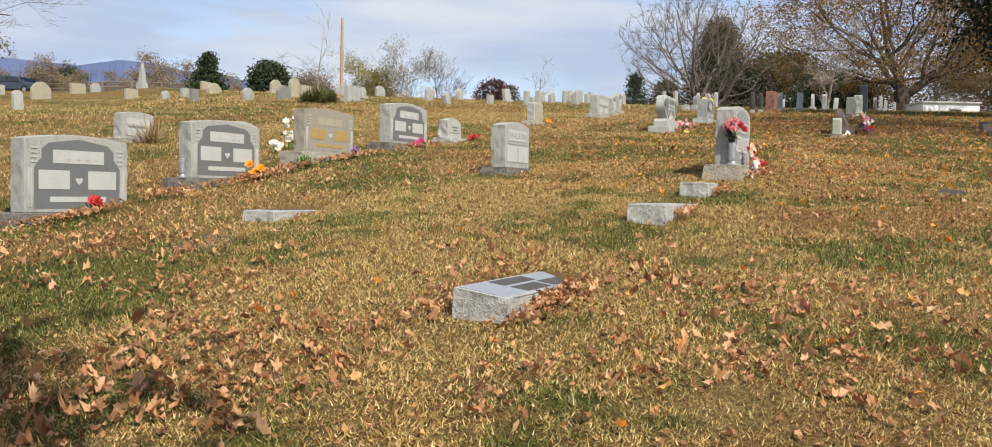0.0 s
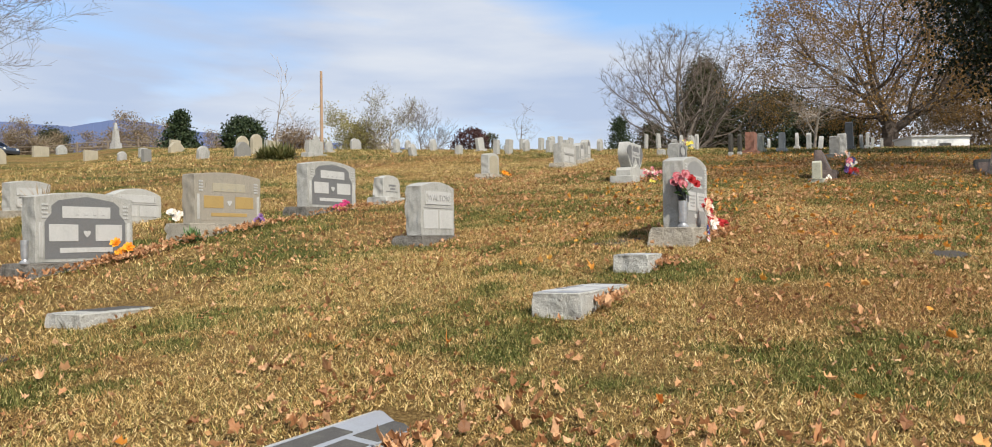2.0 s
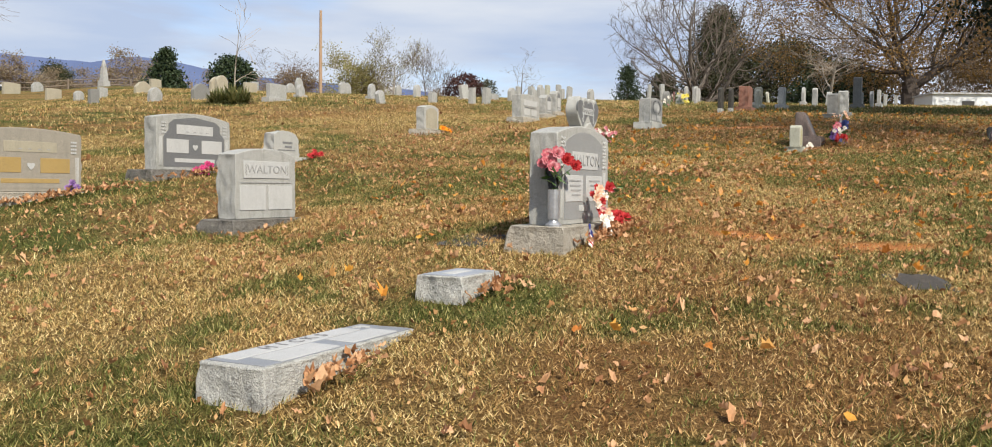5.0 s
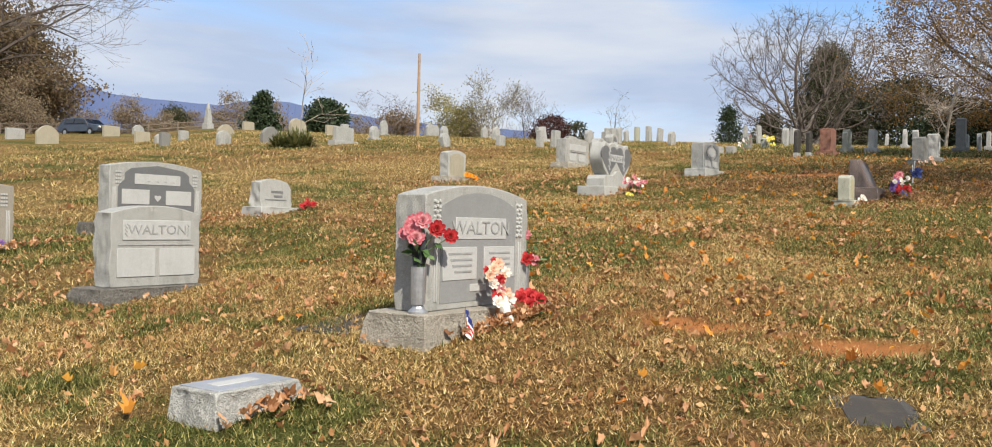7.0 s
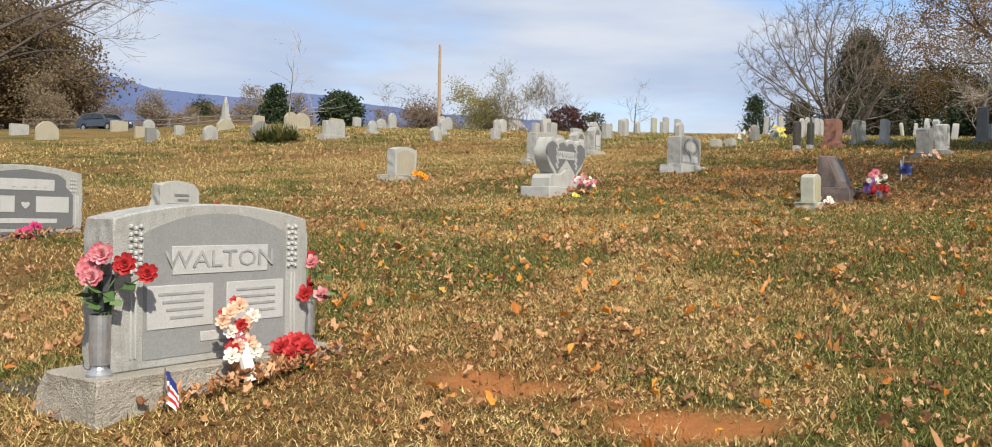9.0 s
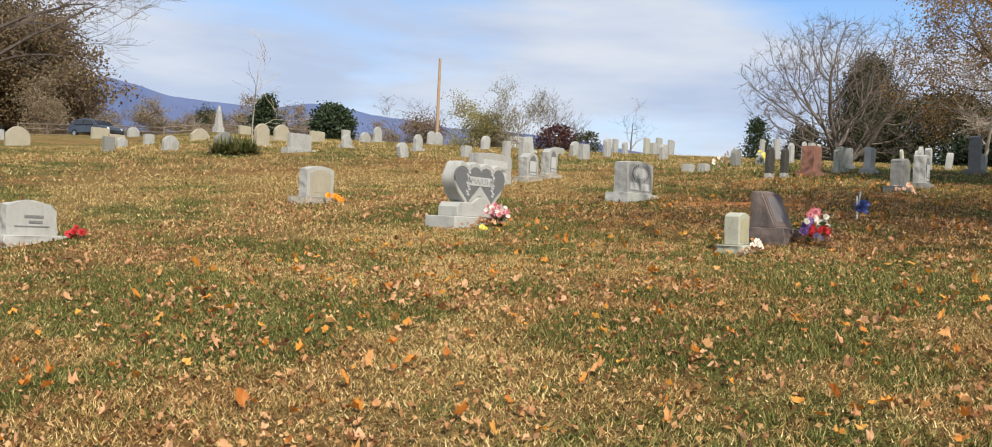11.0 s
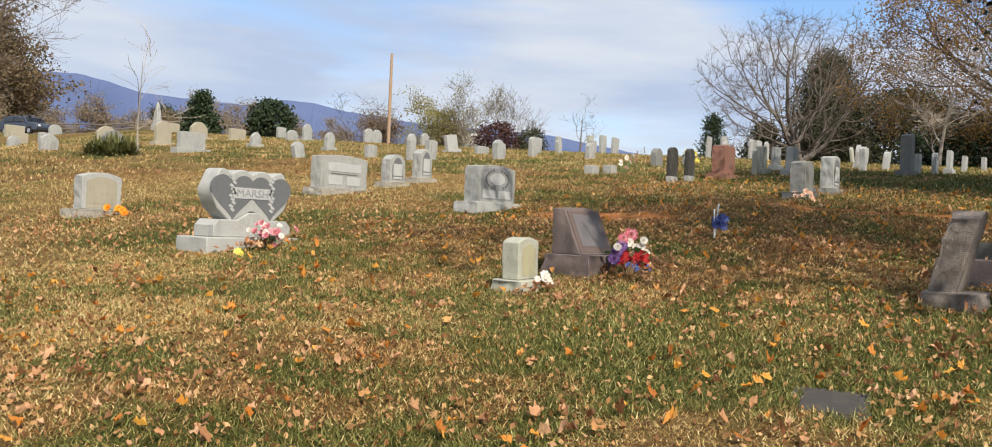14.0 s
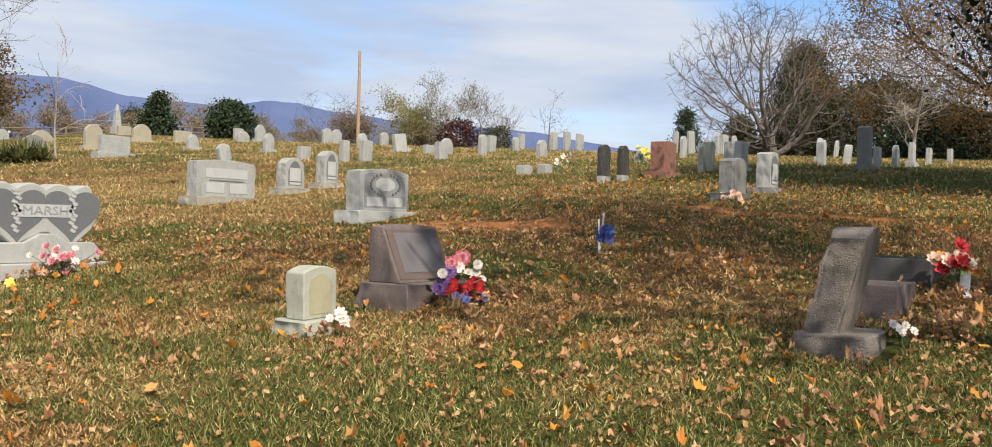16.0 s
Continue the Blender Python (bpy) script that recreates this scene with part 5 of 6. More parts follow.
for n, row in enumerate((
    (-16.2, 34.4, 0.36, 0.36, W, "flat"), (-14.5, 34.2, 0.22, 0.56, Gr, "flat"), (-14.2, 34.7, 0.35, 0.56, Gr, "flat"), (-13.5, 37.2, 0.42, 0.50, W, "flat"),
    (-21.2, 31.9, 0.90, 0.60, Gr, "flat"), (-32.4, 36.4, 0.90, 0.50, Bu, "round"), (-8.5, 37.6, 0.42, 0.50, Sh, "round"), (-8.8, 40.6, 0.5, 0.44, Gr, "round"),
    (-12.4, 58.0, 0.70, 1.0, W, "flat"), (-5.0, 35.9, 0.30, 0.66, Li, "flat"), (-4.3, 36.0, 0.44, 0.66, Pa, "flat"), (-4.0, 42.0, 0.24, 0.70, W, "round"),
    (-3.7, 43.6, 0.24, 0.56, W, "point"), (-7.64, 32.2, 0.30, 0.19, Gr, "flat"), (-7.44, 32.7, 0.28, 0.19, Gr, "flat"))):
    old_stone(*row, lean=(0, 0, 2, 0, 0, 0, 0, 0, 0, 0, 2, 0, 8, 0, 0)[n], seed=190 + n, base=0.1 if n in (4, 9, 10) else 0, t=0.18 if n != 13 and n != 14 else 0.22)
for n, row in enumerate((
    (-42.0, 26.5, 0.6, 0.75, Gr, "round"), (-44.5, 33.5, 0.9, 0.55, Gr, "flat"), (-46.0, 40.0, 1.0, 0.6, Bu, "flat"), (-49.0, 44.0, 0.7, 0.6, Gr, "round"),
    (-43.0, 47.5, 0.8, 0.5, Bu, "flat"), (-40.0, 53.0, 0.6, 0.65, Gr, "flat"), (-22.5, 44.0, 0.40, 0.6, Pa, "point"), (-18.2, 52.0, 0.4, 0.6, Gr, "flat"))):
    old_stone(*row, seed=220 + n, t=0.2)

# white statue-topped monument, kept plain
ob = thing("monument", pose(-60.3, 59.0, gz(-60.3, 59.0) - 0.35), "white marble monument tapering to a carved finial", "monument")
for name, z0, z1, r0, r1, sd in (("plinth", -0.3, 0.5, 0.75, 0.70, 4), ("die", 0.5, 1.15, 0.50, 0.46, 4), ("shaft", 1.15, 2.3, 0.36, 0.22, 4), ("finial", 2.3, 2.85, 0.20, 0.08, 8)):
    bm = tube([(0, 0, z0), (0, 0, (z0 + z1) / 2), (0, 0, z1)], [r0, (r0 + r1) / 2, r1], sd)
    bmesh.ops.rotate(bm, verts=bm.verts, cent=(0, 0, 0), matrix=Matrix.Rotation(math.pi / 4, 3, "Z"))
    soften(part(name, bm, WHITE_STONE, ob), 0.02)


# ---- trees and shrubs ----
def grow(height, rng, spread=1.0, levels=4, trunk=0.35, bare=0.28, twist=0.25, kids=(5, 7), droop=0.0, fork=0.0, follow=0.45, curve=0.0, reach=0.0, many=(3, 5), lift=0.06, steep=()):
    """Limbs of one tree as (points, radii), and the tips where leaves can sit. bare: the clear length of trunk. fork: where a trunk without a leader parts into its limbs.
    follow: how far a branch keeps its parent's direction. curve: the bend of each limb. reach: the crown's radius, to which the limbs are drawn out."""
    limbs, tips = [], []

    def limb(p, d, ln, r, lv):
        n = (5, 6, 5, 3, 2, 2)[lv] if curve else (5, 5, 4, 2, 2, 2)[lv]
        pts, rad = [p.copy()], [r]
        bend = Vector((rng.gauss(0, 1), rng.gauss(0, 1), rng.gauss(0, 0.6))) * curve * (lv > 0)
        for i in range(n):
            k = twist * (0.3 if lv == 0 else 1.0)
            d = (d + bend + Vector((rng.gauss(0, k), rng.gauss(0, k), rng.gauss(0, k * 0.7) - droop * (lv > 0) + (lift if lv > (0 if curve else 1) else 0)))).normalized()
            p = p + d * ln / n
            pts.append(p.copy())
            rad.append(max(0.006 if height < 6 else 0.011, r * (1 - ((0.35 if fork else 0.9) if lv == 0 else 0.75) * (i + 1) / n)))
        limbs.append((pts, rad, lv))
        if lv >= levels:
            tips.append(p)
            return
        count = rng.randint(*kids) if lv < (1 if fork else 2) else rng.randint(*many)
        for j in range(count):
            u = (bare + (1 - bare) * (j + rng.random()) / count) if lv == 0 else 0.25 + 0.75 * (j + rng.random()) / count
            i = min(n - 1, int(u * n))
            q = pts[i].lerp(pts[i + 1], u * n - i)
            a = rng.uniform(0, math.tau)
            up = rng.uniform(0.15, 0.75) if lv == 0 else rng.uniform(-0.2, 0.6)
            if fork and lv == 0:
                a, up = math.tau * j * 0.381966 + rng.uniform(-0.3, 0.3), (steep if steep else (0.30, 1.9, 0.55, 1.2, 0.38, 2.6, 0.8, 1.5))[j % 8] * rng.uniform(0.8, 1.2)
                u = bare + (1 - bare) * min(1.0, up / 1.5)
                i = min(n - 1, int(u * n))
                q = pts[i].lerp(pts[i + 1], min(1.0, u * n - i))
            side = Vector((math.cos(a) * spread, math.sin(a) * spread, up))
            along = (pts[i + 1] - pts[i]).normalized() if curve else d
            nd = (along * follow + side).normalized() if lv else side.normalized()
            if fork and lv == 0:
                limb(q, nd, height * (1 - fork) * rng.uniform(0.62, 0.85), r * rng.uniform(0.26, 0.40), 1)
                continue
            limb(q, nd, ln * (rng.uniform(0.45, 0.68) if lv else rng.uniform(0.42, 0.62)) * (1.0 if lv else 1.15 - 0.45 * u), rad[i] * rng.uniform(0.34, 0.5), lv + 1)
        tips.append(p)

    limb(Vector((0, 0, -0.3)), Vector((rng.gauss(0, 0.04), rng.gauss(0, 0.04), 1)), height * (fork or 0.8), trunk, 0)
    if reach:
        wide, tall = sorted(math.hypot(p.x, p.y) for p in tips)[int(len(tips) * 0.96)], sorted(p.z for p in tips)[int(len(tips) * 0.985)]
        for pts, rad, lv in limbs:
            for p in pts:
                p.x, p.y, p.z = p.x * reach / wide, p.y * reach / wide, p.z * height / tall
        tips = [pts[-1] for pts, rad, lv in limbs if lv >= levels - 1]
    return limbs, tips


def limbs_mesh(limbs, keep):
    bm = bmesh.new()
    for pts, rad, lv in limbs:
        if lv in keep:
            tube([tuple(p) for p in pts], rad, 8 if lv == 0 else 5 if lv == 1 else 3, bm, False)
    return bm


def leaf_cloud(name, centres, each, spread, size, mat, parent, rng, flat=0.75):
    """Many small folded leaves round the given points, as one mesh."""
    n = len(centres) * each
    r = np.random.RandomState(rng.randint(0, 10 ** 6))
    c = np.repeat(np.array([tuple(p) for p in centres]), each, 0) + r.normal(0, 1, (n, 3)) * np.array([spread, spread, spread * flat])
    d = r.normal(0, 1, (n, 3))
    d /= np.linalg.norm(d, axis=1)[:, None]
    e = np.cross(d, r.normal(0, 1, (n, 3)))
    e /= np.linalg.norm(e, axis=1)[:, None]
    s = (size * r.uniform(0.6, 1.3, n))[:, None]
    v = np.stack([c - d * s * 0.5, c + e * s * 0.32, c + d * s * 0.5, c - e * s * 0.32], 1).reshape(-1, 3)
    me = fast_mesh(name, v, np.arange(n * 4).reshape(-1, 4), mat)
    ob = new(name, me)
    ob.parent = parent
    return ob


def tree(name, x, y, height, label, seed, bark=BARK, twig=TWIG, leaf=None, each=0, leaf_size=0.2, puff=0.5, sink=0.0, scale=(1, 1, 1), keep=1.0, clear=0.0, **form):
    rng = random.Random(seed)
    ob = thing(name, pose(x, y, gz(x, y) - sink), label, "tree")
    limbs, tips = grow(height, rng, **form)
    top = max(form.get("levels", 4) - 1, 1)
    a = part("trunk", limbs_mesh(limbs, range(0, top)), bark, ob)
    b = part("brushwood", limbs_mesh(limbs, range(top, 9)), twig, ob)
    obs = [a, b]
    tips = [p for p in tips if p.z > clear and rng.random() < keep]
    if leaf:
        obs.append(leaf_cloud("crown", tips, each, puff, leaf_size, leaf, ob, rng))
    if scale != (1, 1, 1):
        for o in obs:
            o.data.transform(Matrix.Diagonal((*scale, 1)))
    return ob


def branch_out(envelope, fork, seed, count=2200, step=0.34, near=0.75, far=4.5, lean=0.0):
    """A crown that grows towards points spread through its envelope, so that limbs fork and bend into the free room.
    envelope: (x, y, z, radius across, radius up, flat bottom). Returns nodes, each one's parent and its thickness."""
    r = np.random.RandomState(seed)
    cx, cy, cz, ra, rz, floor_z = envelope
    a = r.normal(0, 1, (count, 3))
    a /= np.linalg.norm(a, axis=1)[:, None]
    a *= (r.uniform(0.05, 1, count) ** 0.42)[:, None]
    lump = 1 + 0.16 * np.sin(3 * np.arctan2(a[:, 1], a[:, 0]) + seed) + 0.12 * np.sin(5 * np.arctan2(a[:, 1], a[:, 0]) + 4 * a[:, 2])
    a = a * np.stack([ra * lump, ra * lump, rz * np.ones(count)], 1) + (cx, cy, cz)
    a = a[a[:, 2] > floor_z]
    nodes = [np.array([lean * i * step, 0.04 * math.sin(i * 0.9), -0.3 + i * step]) for i in range(int((fork + 0.3) / step) + 1)]
    parent = list(range(-1, len(nodes) - 1))
    best = np.full(len(a), 1e9)
    who = np.zeros(len(a), int)
    fresh = range(len(nodes))
    alive = np.ones(len(a), bool)
    for _ in range(90):
        for i in fresh:
            d = np.linalg.norm(a - nodes[i], axis=1)
            closer = d < best
            best[closer], who[closer] = d[closer], i
        alive &= best > near
        pull = alive & (best < (30.0 if len(nodes) < 30 else far))
        if not pull.any():
            break
        fresh = []
        for i in np.unique(who[pull]):
            way = a[pull & (who == i)] - nodes[i]
            way = (way / np.linalg.norm(way, axis=1)[:, None]).mean(0) + r.normal(0, 0.16, 3)
            if parent[i] >= 0:
                way = way + 0.55 * (nodes[i] - nodes[parent[i]]) / step
            size = np.linalg.norm(way)
            if size < 1e-3:
                continue
            nodes.append(nodes[i] + way / size * step)
            parent.append(int(i))
            fresh.append(len(nodes) - 1)
    return np.array(nodes), parent


def crown_tree(name, x, y, label, seed, envelope, fork, trunk, bark, twig, leaf=None, each=0, leaf_size=0.16, puff=0.4, sprigs=3, sprig=0.8, keep=1.0, count=2200, sink=0.2, thin=0.012):
    """A broad old tree: limbs, fine twigs at their ends, and leaves in clumps where it still has them."""
    rng = random.Random(seed)
    nodes, parent = branch_out(envelope, fork, seed, count)
    n = len(nodes)
    load = np.zeros(n)
    children = [0] * n
    for i in range(n - 1, -1, -1):
        load[i] = max(load[i], 1.0)
        if parent[i] >= 0:
            load[parent[i]] += load[i]
            children[parent[i]] += 1
    radius = np.maximum(thin, trunk * np.sqrt(load / load[0]) ** 1.12)
    limbs, twigs = bmesh.new(), bmesh.new()
    for i in range(1, n):
        q = parent[i]
        heavy = radius[i] > 0.045
        tube([tuple(nodes[q]), tuple(nodes[i])], [min(radius[q], radius[i] * 1.25), radius[i]], 7 if heavy else 3, limbs if heavy else twigs, False)
    tips = []
    for i in range(1, n):
        if children[i] == 0 or (radius[i] < 0.03 and rng.random() < 0.35):
            d = Vector(nodes[i] - nodes[parent[i]]).normalized()
            for _ in range(sprigs):
                w = (d + Vector((rng.gauss(0, 0.55), rng.gauss(0, 0.55), rng.gauss(0.1, 0.5)))).normalized()
                ln = sprig * rng.uniform(0.5, 1.2)
                mid = Vector(nodes[i]) + w * ln * 0.5
                end = mid + (w + Vector((rng.gauss(0, 0.3), rng.gauss(0, 0.3), rng.gauss(0.08, 0.3)))).normalized() * ln * 0.5
                tube([tuple(nodes[i]), tuple(mid), tuple(end)], [thin, thin * 0.85, thin * 0.6], 3, twigs, False)
                if rng.random() < keep:
                    tips.append(mid.lerp(end, rng.random()))
    ob = thing(name, pose(x, y, gz(x, y) - sink), label, "tree")
    part("trunk", limbs, bark, ob)
    part("brushwood", twigs, twig, ob)
    if leaf:
        leaf_cloud("crown", tips, each, puff, leaf_size, leaf, ob, rng)
    return ob


def shrub(name, x, y, w, h, label, mat, seed, n=2600, leaf_size=0.16, shape="ball", category="shrub", lift=0.0, gaps=0.35, clear=0.0):
    """An evergreen: leaf clumps on an uneven shell round short limbs."""
    rng = random.Random(seed)
    ob = thing(name, pose(x, y, gz(x, y) - lift), label, category)
    bm = tube([(0, 0, -0.2), (0.03, 0, h * 0.5), (0, 0.02, h * 0.92)], [0.05 * h ** 0.5 + 0.03, 0.04 * h ** 0.5, 0.015], 7)
    cs = []
    clumps = int(n / 22)
    for i in range(clumps):
        u = rng.random() ** (0.85 if shape == "ball" else 1.25)
        a = rng.uniform(0, math.tau)
        if shape == "ball":
            r = w / 2 * math.sqrt(max(0.05, 1 - (2 * u - 0.9) ** 2 * 0.85))
        else:
            r = w / 2 * (1 - u) ** 0.8 * (0.78 + 0.22 * math.sin(u * 34 + seed)) + 0.05
        r *= 1 + gaps * noise.noise(Vector((math.cos(a) * 1.7, math.sin(a) * 1.7, u * 4 + seed)))
        k = rng.uniform(0.45, 1.0) ** 0.6
        p = Vector((r * k * math.cos(a), r * k * math.sin(a), clear + (h - clear) * (0.03 + 0.95 * u)))
        cs.append(p)
        if i % 6 == 0:
            tube([(0, 0, p.z * 0.75), tuple(p * 0.6 + Vector((0, 0, p.z * 0.25))), tuple(p)], [0.02, 0.014, 0.006], 4, bm, False)
    part("trunk", bm, BARK_DARK, ob)
    leaf_cloud("crown", cs, 22, 0.055 * w + 0.05, leaf_size, mat, ob, rng)
    return ob


# on the crest
shrub("evergreen_shrub", -48.5, 53.8, 3.1, 3.0, "dark green conical juniper on the hill", CONIFER, 301, 5200, 0.22, "cone", lift=0.3)
shrub("evergreen_shrub", -45.8, 57.4, 3.3, 2.7, "dark rounded evergreen bush on the hill", CONIFER, 302, 5200, 0.22, lift=0.3)
shrub("maroon_shrub", -26.0, 55.4, 2.4, 1.5, "dark maroon rounded shrub", MAROON, 303, 2400, 0.14, lift=0.1)
shrub("evergreen_shrub", -27.8, 62.0, 2.0, 1.5, "low dark green shrub on the crest", CEDAR, 304, 1600, 0.14)
shrub("fir_tree", -25.0, 85.0, 4.2, 5.1, "small dark fir at the edge of the field", CONIFER, 305, 8000, 0.16, "cone", "tree", gaps=0.9)
tree("bare_tree", -28.1, 68.7, 4.4, "small leafless sapling on the crest", 306, levels=3, trunk=0.09, kids=(4, 6), spread=0.7, bare=0.35)
tree("bare_tree", -21.9, 30.6, 3.7, "thin leafless sapling with upright branches", 307, levels=2, trunk=0.04, kids=(5, 6), spread=0.35, bare=0.3, bark=BARK_PALE, twig=TWIG_PALE)
ob = thing("utility_pole", pose(-54.0, 79.2, gz(-54, 79.2)), "tall plain wooden utility pole", "pole")
part("pole", tube([(0, 0, -1), (0, 0, 4), (0, 0, 9.6)], [0.17, 0.155, 0.12], 10), POLE_WOOD, ob)
tree("bare_tree", -66.5, 88.0, 9.0, "leafless spreading tree beyond the crest", 308, levels=4, trunk=0.24, kids=(8, 8), spread=0.9, bare=0.5, fork=0.3, sink=1.0)
tree("bare_tree", -57.0, 96.5, 11.0, "upright leafless thicket of tall stems", 309, levels=4, trunk=0.22, kids=(8, 9), spread=0.45, bare=0.08, bark=BARK_PALE, leaf=WILLOW, each=2, leaf_size=0.16, puff=0.4, sink=1.5, twist=0.12)
tree("bare_tree", -52.5, 98.0, 9.5, "upright leafless thicket of tall stems", 310, levels=4, trunk=0.22, kids=(8, 9), spread=0.5, bare=0.08, sink=1.5, twist=0.12)
tree("willow_tree", -62.5, 96.0, 8.5, "thin yellow-green tree beyond the crest", 311, levels=4, trunk=0.2, kids=(6, 8), spread=0.5, bare=0.15, bark=BARK_PALE, twig=TWIG_PALE, leaf=WILLOW, each=9, leaf_size=0.2, puff=0.45, sink=1.5)
tree("bare_tree", -72.0, 97.0, 7.5, "russet tree beyond the crest", 312, levels=4, trunk=0.2, kids=(6, 8), spread=0.8, bare=0.15, leaf=BROWN_LEAF, each=7, leaf_size=0.22, puff=0.5, sink=1.0)
tree("bare_tree", -66.0, 42.0, 24.0, "large leafless tree with drooping limbs", 313, levels=5, trunk=0.5, kids=(9, 10), spread=1.1, bare=0.5, droop=0.03, fork=0.3, twist=0.12, curve=0.09, follow=1.1, many=(4, 5), lift=0.03, reach=15.0, bark=BARK_DARK, twig=TWIG)

# the grove on the far side
crown_tree("bare_oak", -20.5, 93.0, "broad leafless oak with wide low limbs", 630, (-0.4, 0.0, 8.0, 7.8, 7.0, 2.4), 2.4, 0.56, BARK, TWIG, sprigs=6, sprig=1.1, count=3000, thin=0.010)
shrub("cedar_tree", -21.5, 106.0, 13.5, 13.2, "tall dark cedar behind the bare oak", CEDAR, 321, 60000, 0.22, "cone", "tree", gaps=0.35)
shrub("cedar_tree", -27.0, 104.0, 7.0, 6.5, "dark cedar behind the headstones", CEDAR, 322, 12000, 0.28, "cone", "tree", gaps=0.7)
shrub("cedar_tree", -14.0, 103.0, 12.0, 9.0, "dark cedar behind the headstones", CEDAR, 323, 26000, 0.28, "ball", "tree", gaps=0.7)
shrub("evergreen_tree", -8.0, 96.0, 7.5, 6.0, "dark evergreen undergrowth in the grove", CONIFER, 324, 14000, 0.32, "ball", "tree", gaps=0.7)
crown_tree("oak_tree", -1.9, 82.0, "huge old oak holding russet autumn leaves", 325, (0.0, 0.0, 9.4, 10.6, 8.0, 3.8), 3.2, 0.66, BARK_DARK, TWIG, OAK_LEAF, 36, 0.16, 0.5, 3, 0.9, 0.44, 3600)
tree("oak_tree", 9.0, 88.0, 17.0, "oak holding russet autumn leaves", 328, levels=4, trunk=0.5, kids=(10, 11), spread=1.0, bare=0.5, fork=0.28, twist=0.12, curve=0.07, follow=1.0, reach=8.5, bark=BARK_DARK, leaf=OAK_LEAF, each=30, leaf_size=0.24, puff=0.42, clear=4.5)
tree("bare_tree", -7.2, 76.0, 8.5, "slender pale leafless tree in the grove", 329, levels=4, trunk=0.16, kids=(7, 9), spread=0.8, bare=0.25, bark=BARK_PALE, twig=TWIG_PALE)
tree("bare_tree", 0.5, 86.0, 8.0, "slender pale leafless tree in the grove", 330, levels=4, trunk=0.16, kids=(7, 9), spread=1.0, bare=0.2, bark=BARK_PALE, twig=TWIG_PALE)
shrub("undergrowth", -4.0, 100.0, 16.0, 6.0, "brown brush filling the grove", BROWN_LEAF, 331, 10000, 0.25, "ball", "shrub", gaps=0.8)
tree("bare_tree", 4.2, 87.0, 8.5, "pale leafless tree behind the long shed", 333, levels=4, trunk=0.16, kids=(8, 9), spread=1.0, bare=0.2, bark=BARK_PALE, twig=TWIG_PALE, leaf=BROWN_LEAF, each=5, leaf_size=0.2, puff=0.5)
tree("bare_tree", 7.6, 84.0, 8.0, "pale leafless tree behind the long shed", 334, levels=4, trunk=0.16, kids=(8, 9), spread=1.1, bare=0.2, bark=BARK_PALE, twig=TWIG_PALE, leaf=BROWN_LEAF, each=5, leaf_size=0.2, puff=0.5)
shrub("undergrowth", 10.0, 98.0, 16.0, 6.5, "brown brush filling the grove", BROWN_LEAF, 332, 10000, 0.25, "ball", "shrub", gaps=0.8)
# the dark broadleaf evergreen that shades the slope
ob = shrub("magnolia_tree", 5.0, 33.0, 9.6, 11.0, "dense dark glossy evergreen tree", DARK_LEAF, 340, 90000, 0.13, "ball", "tree", gaps=0.4, clear=1.7)
# unseen to the right of the path, added to dim the slope
tree("oak_tree", 7.3, 19.4, 14.0, "oak with thin leaves that dapples the slope", 341, levels=4, trunk=0.42, kids=(10, 11), spread=0.8, bare=0.5, fork=0.3, twist=0.16, curve=0.06, follow=0.9, reach=5.4, bark=BARK_DARK, leaf=OAK_LEAF, each=8, leaf_size=0.2, puff=0.45, clear=7.0)

# stands unseen behind the start, added for its shade low on the left
tree("oak_tree", 1.4, -2.9, 11.5, "oak holding brown leaves that shades the foot of the slope", 343, levels=4, trunk=0.36, kids=(10, 11), spread=0.8, bare=0.5, fork=0.35, twist=0.16, curve=0.06, follow=0.9, reach=3.2, bark=BARK_DARK, leaf=OAK_LEAF, each=22, leaf_size=0.24, puff=0.4, clear=5.0)

# woods and hedges to the west
rng = random.Random(77)
kinds = [tree("woodland_tree", -106.0, 66.0, 18.0, "brown autumn tree at the wood's edge", 350, levels=3, trunk=0.4, kids=(13, 14), spread=0.75, bare=0.08, twig=TWIG, leaf=WOOD_LEAF, each=30, leaf_size=0.42, puff=0.8),
         tree("woodland_tree", -113.0, 70.0, 17.0, "brown autumn tree at the wood's edge", 351, levels=3, trunk=0.4, kids=(13, 14), spread=0.75, bare=0.08, twig=TWIG, leaf=WOOD_LEAF, each=30, leaf_size=0.42, puff=0.8),
         tree("bare_tree", -112.0, 92.0, 8.0, "pale leafless tree by the road", 352, levels=4, trunk=0.25, kids=(8, 9), spread=0.8, bare=0.1, bark=BARK_PALE, twig=TWIG_PALE)]
for x, y, kd, s in ((-112, 58, 1, 1.0), (-103, 62, 0, 0.75), (-120, 66, 0, 1.1), (-100, 65.0, 1, 0.85), (-98, 54, 0, 0.8), (-108, 50, 1, 0.95), (-122, 56, 1, 1.0)):
    ob = copy_thing(kinds[kd], pose(x, y, gz(x, y), 0, 0, rng.uniform(0, 360)) @ Matrix.Diagonal((s, s, s, 1)))
hedge = tree("hedgerow_tree", -100.0, 120.0, 6.5, "small brown hedgerow tree in the distance", 353, levels=3, trunk=0.12, kids=(8, 9), spread=0.9, bare=0.03, bark=TWIG_BROWN, twig=TWIG_BROWN, leaf=WOODS_FAR, each=10, leaf_size=0.19, puff=0.32)
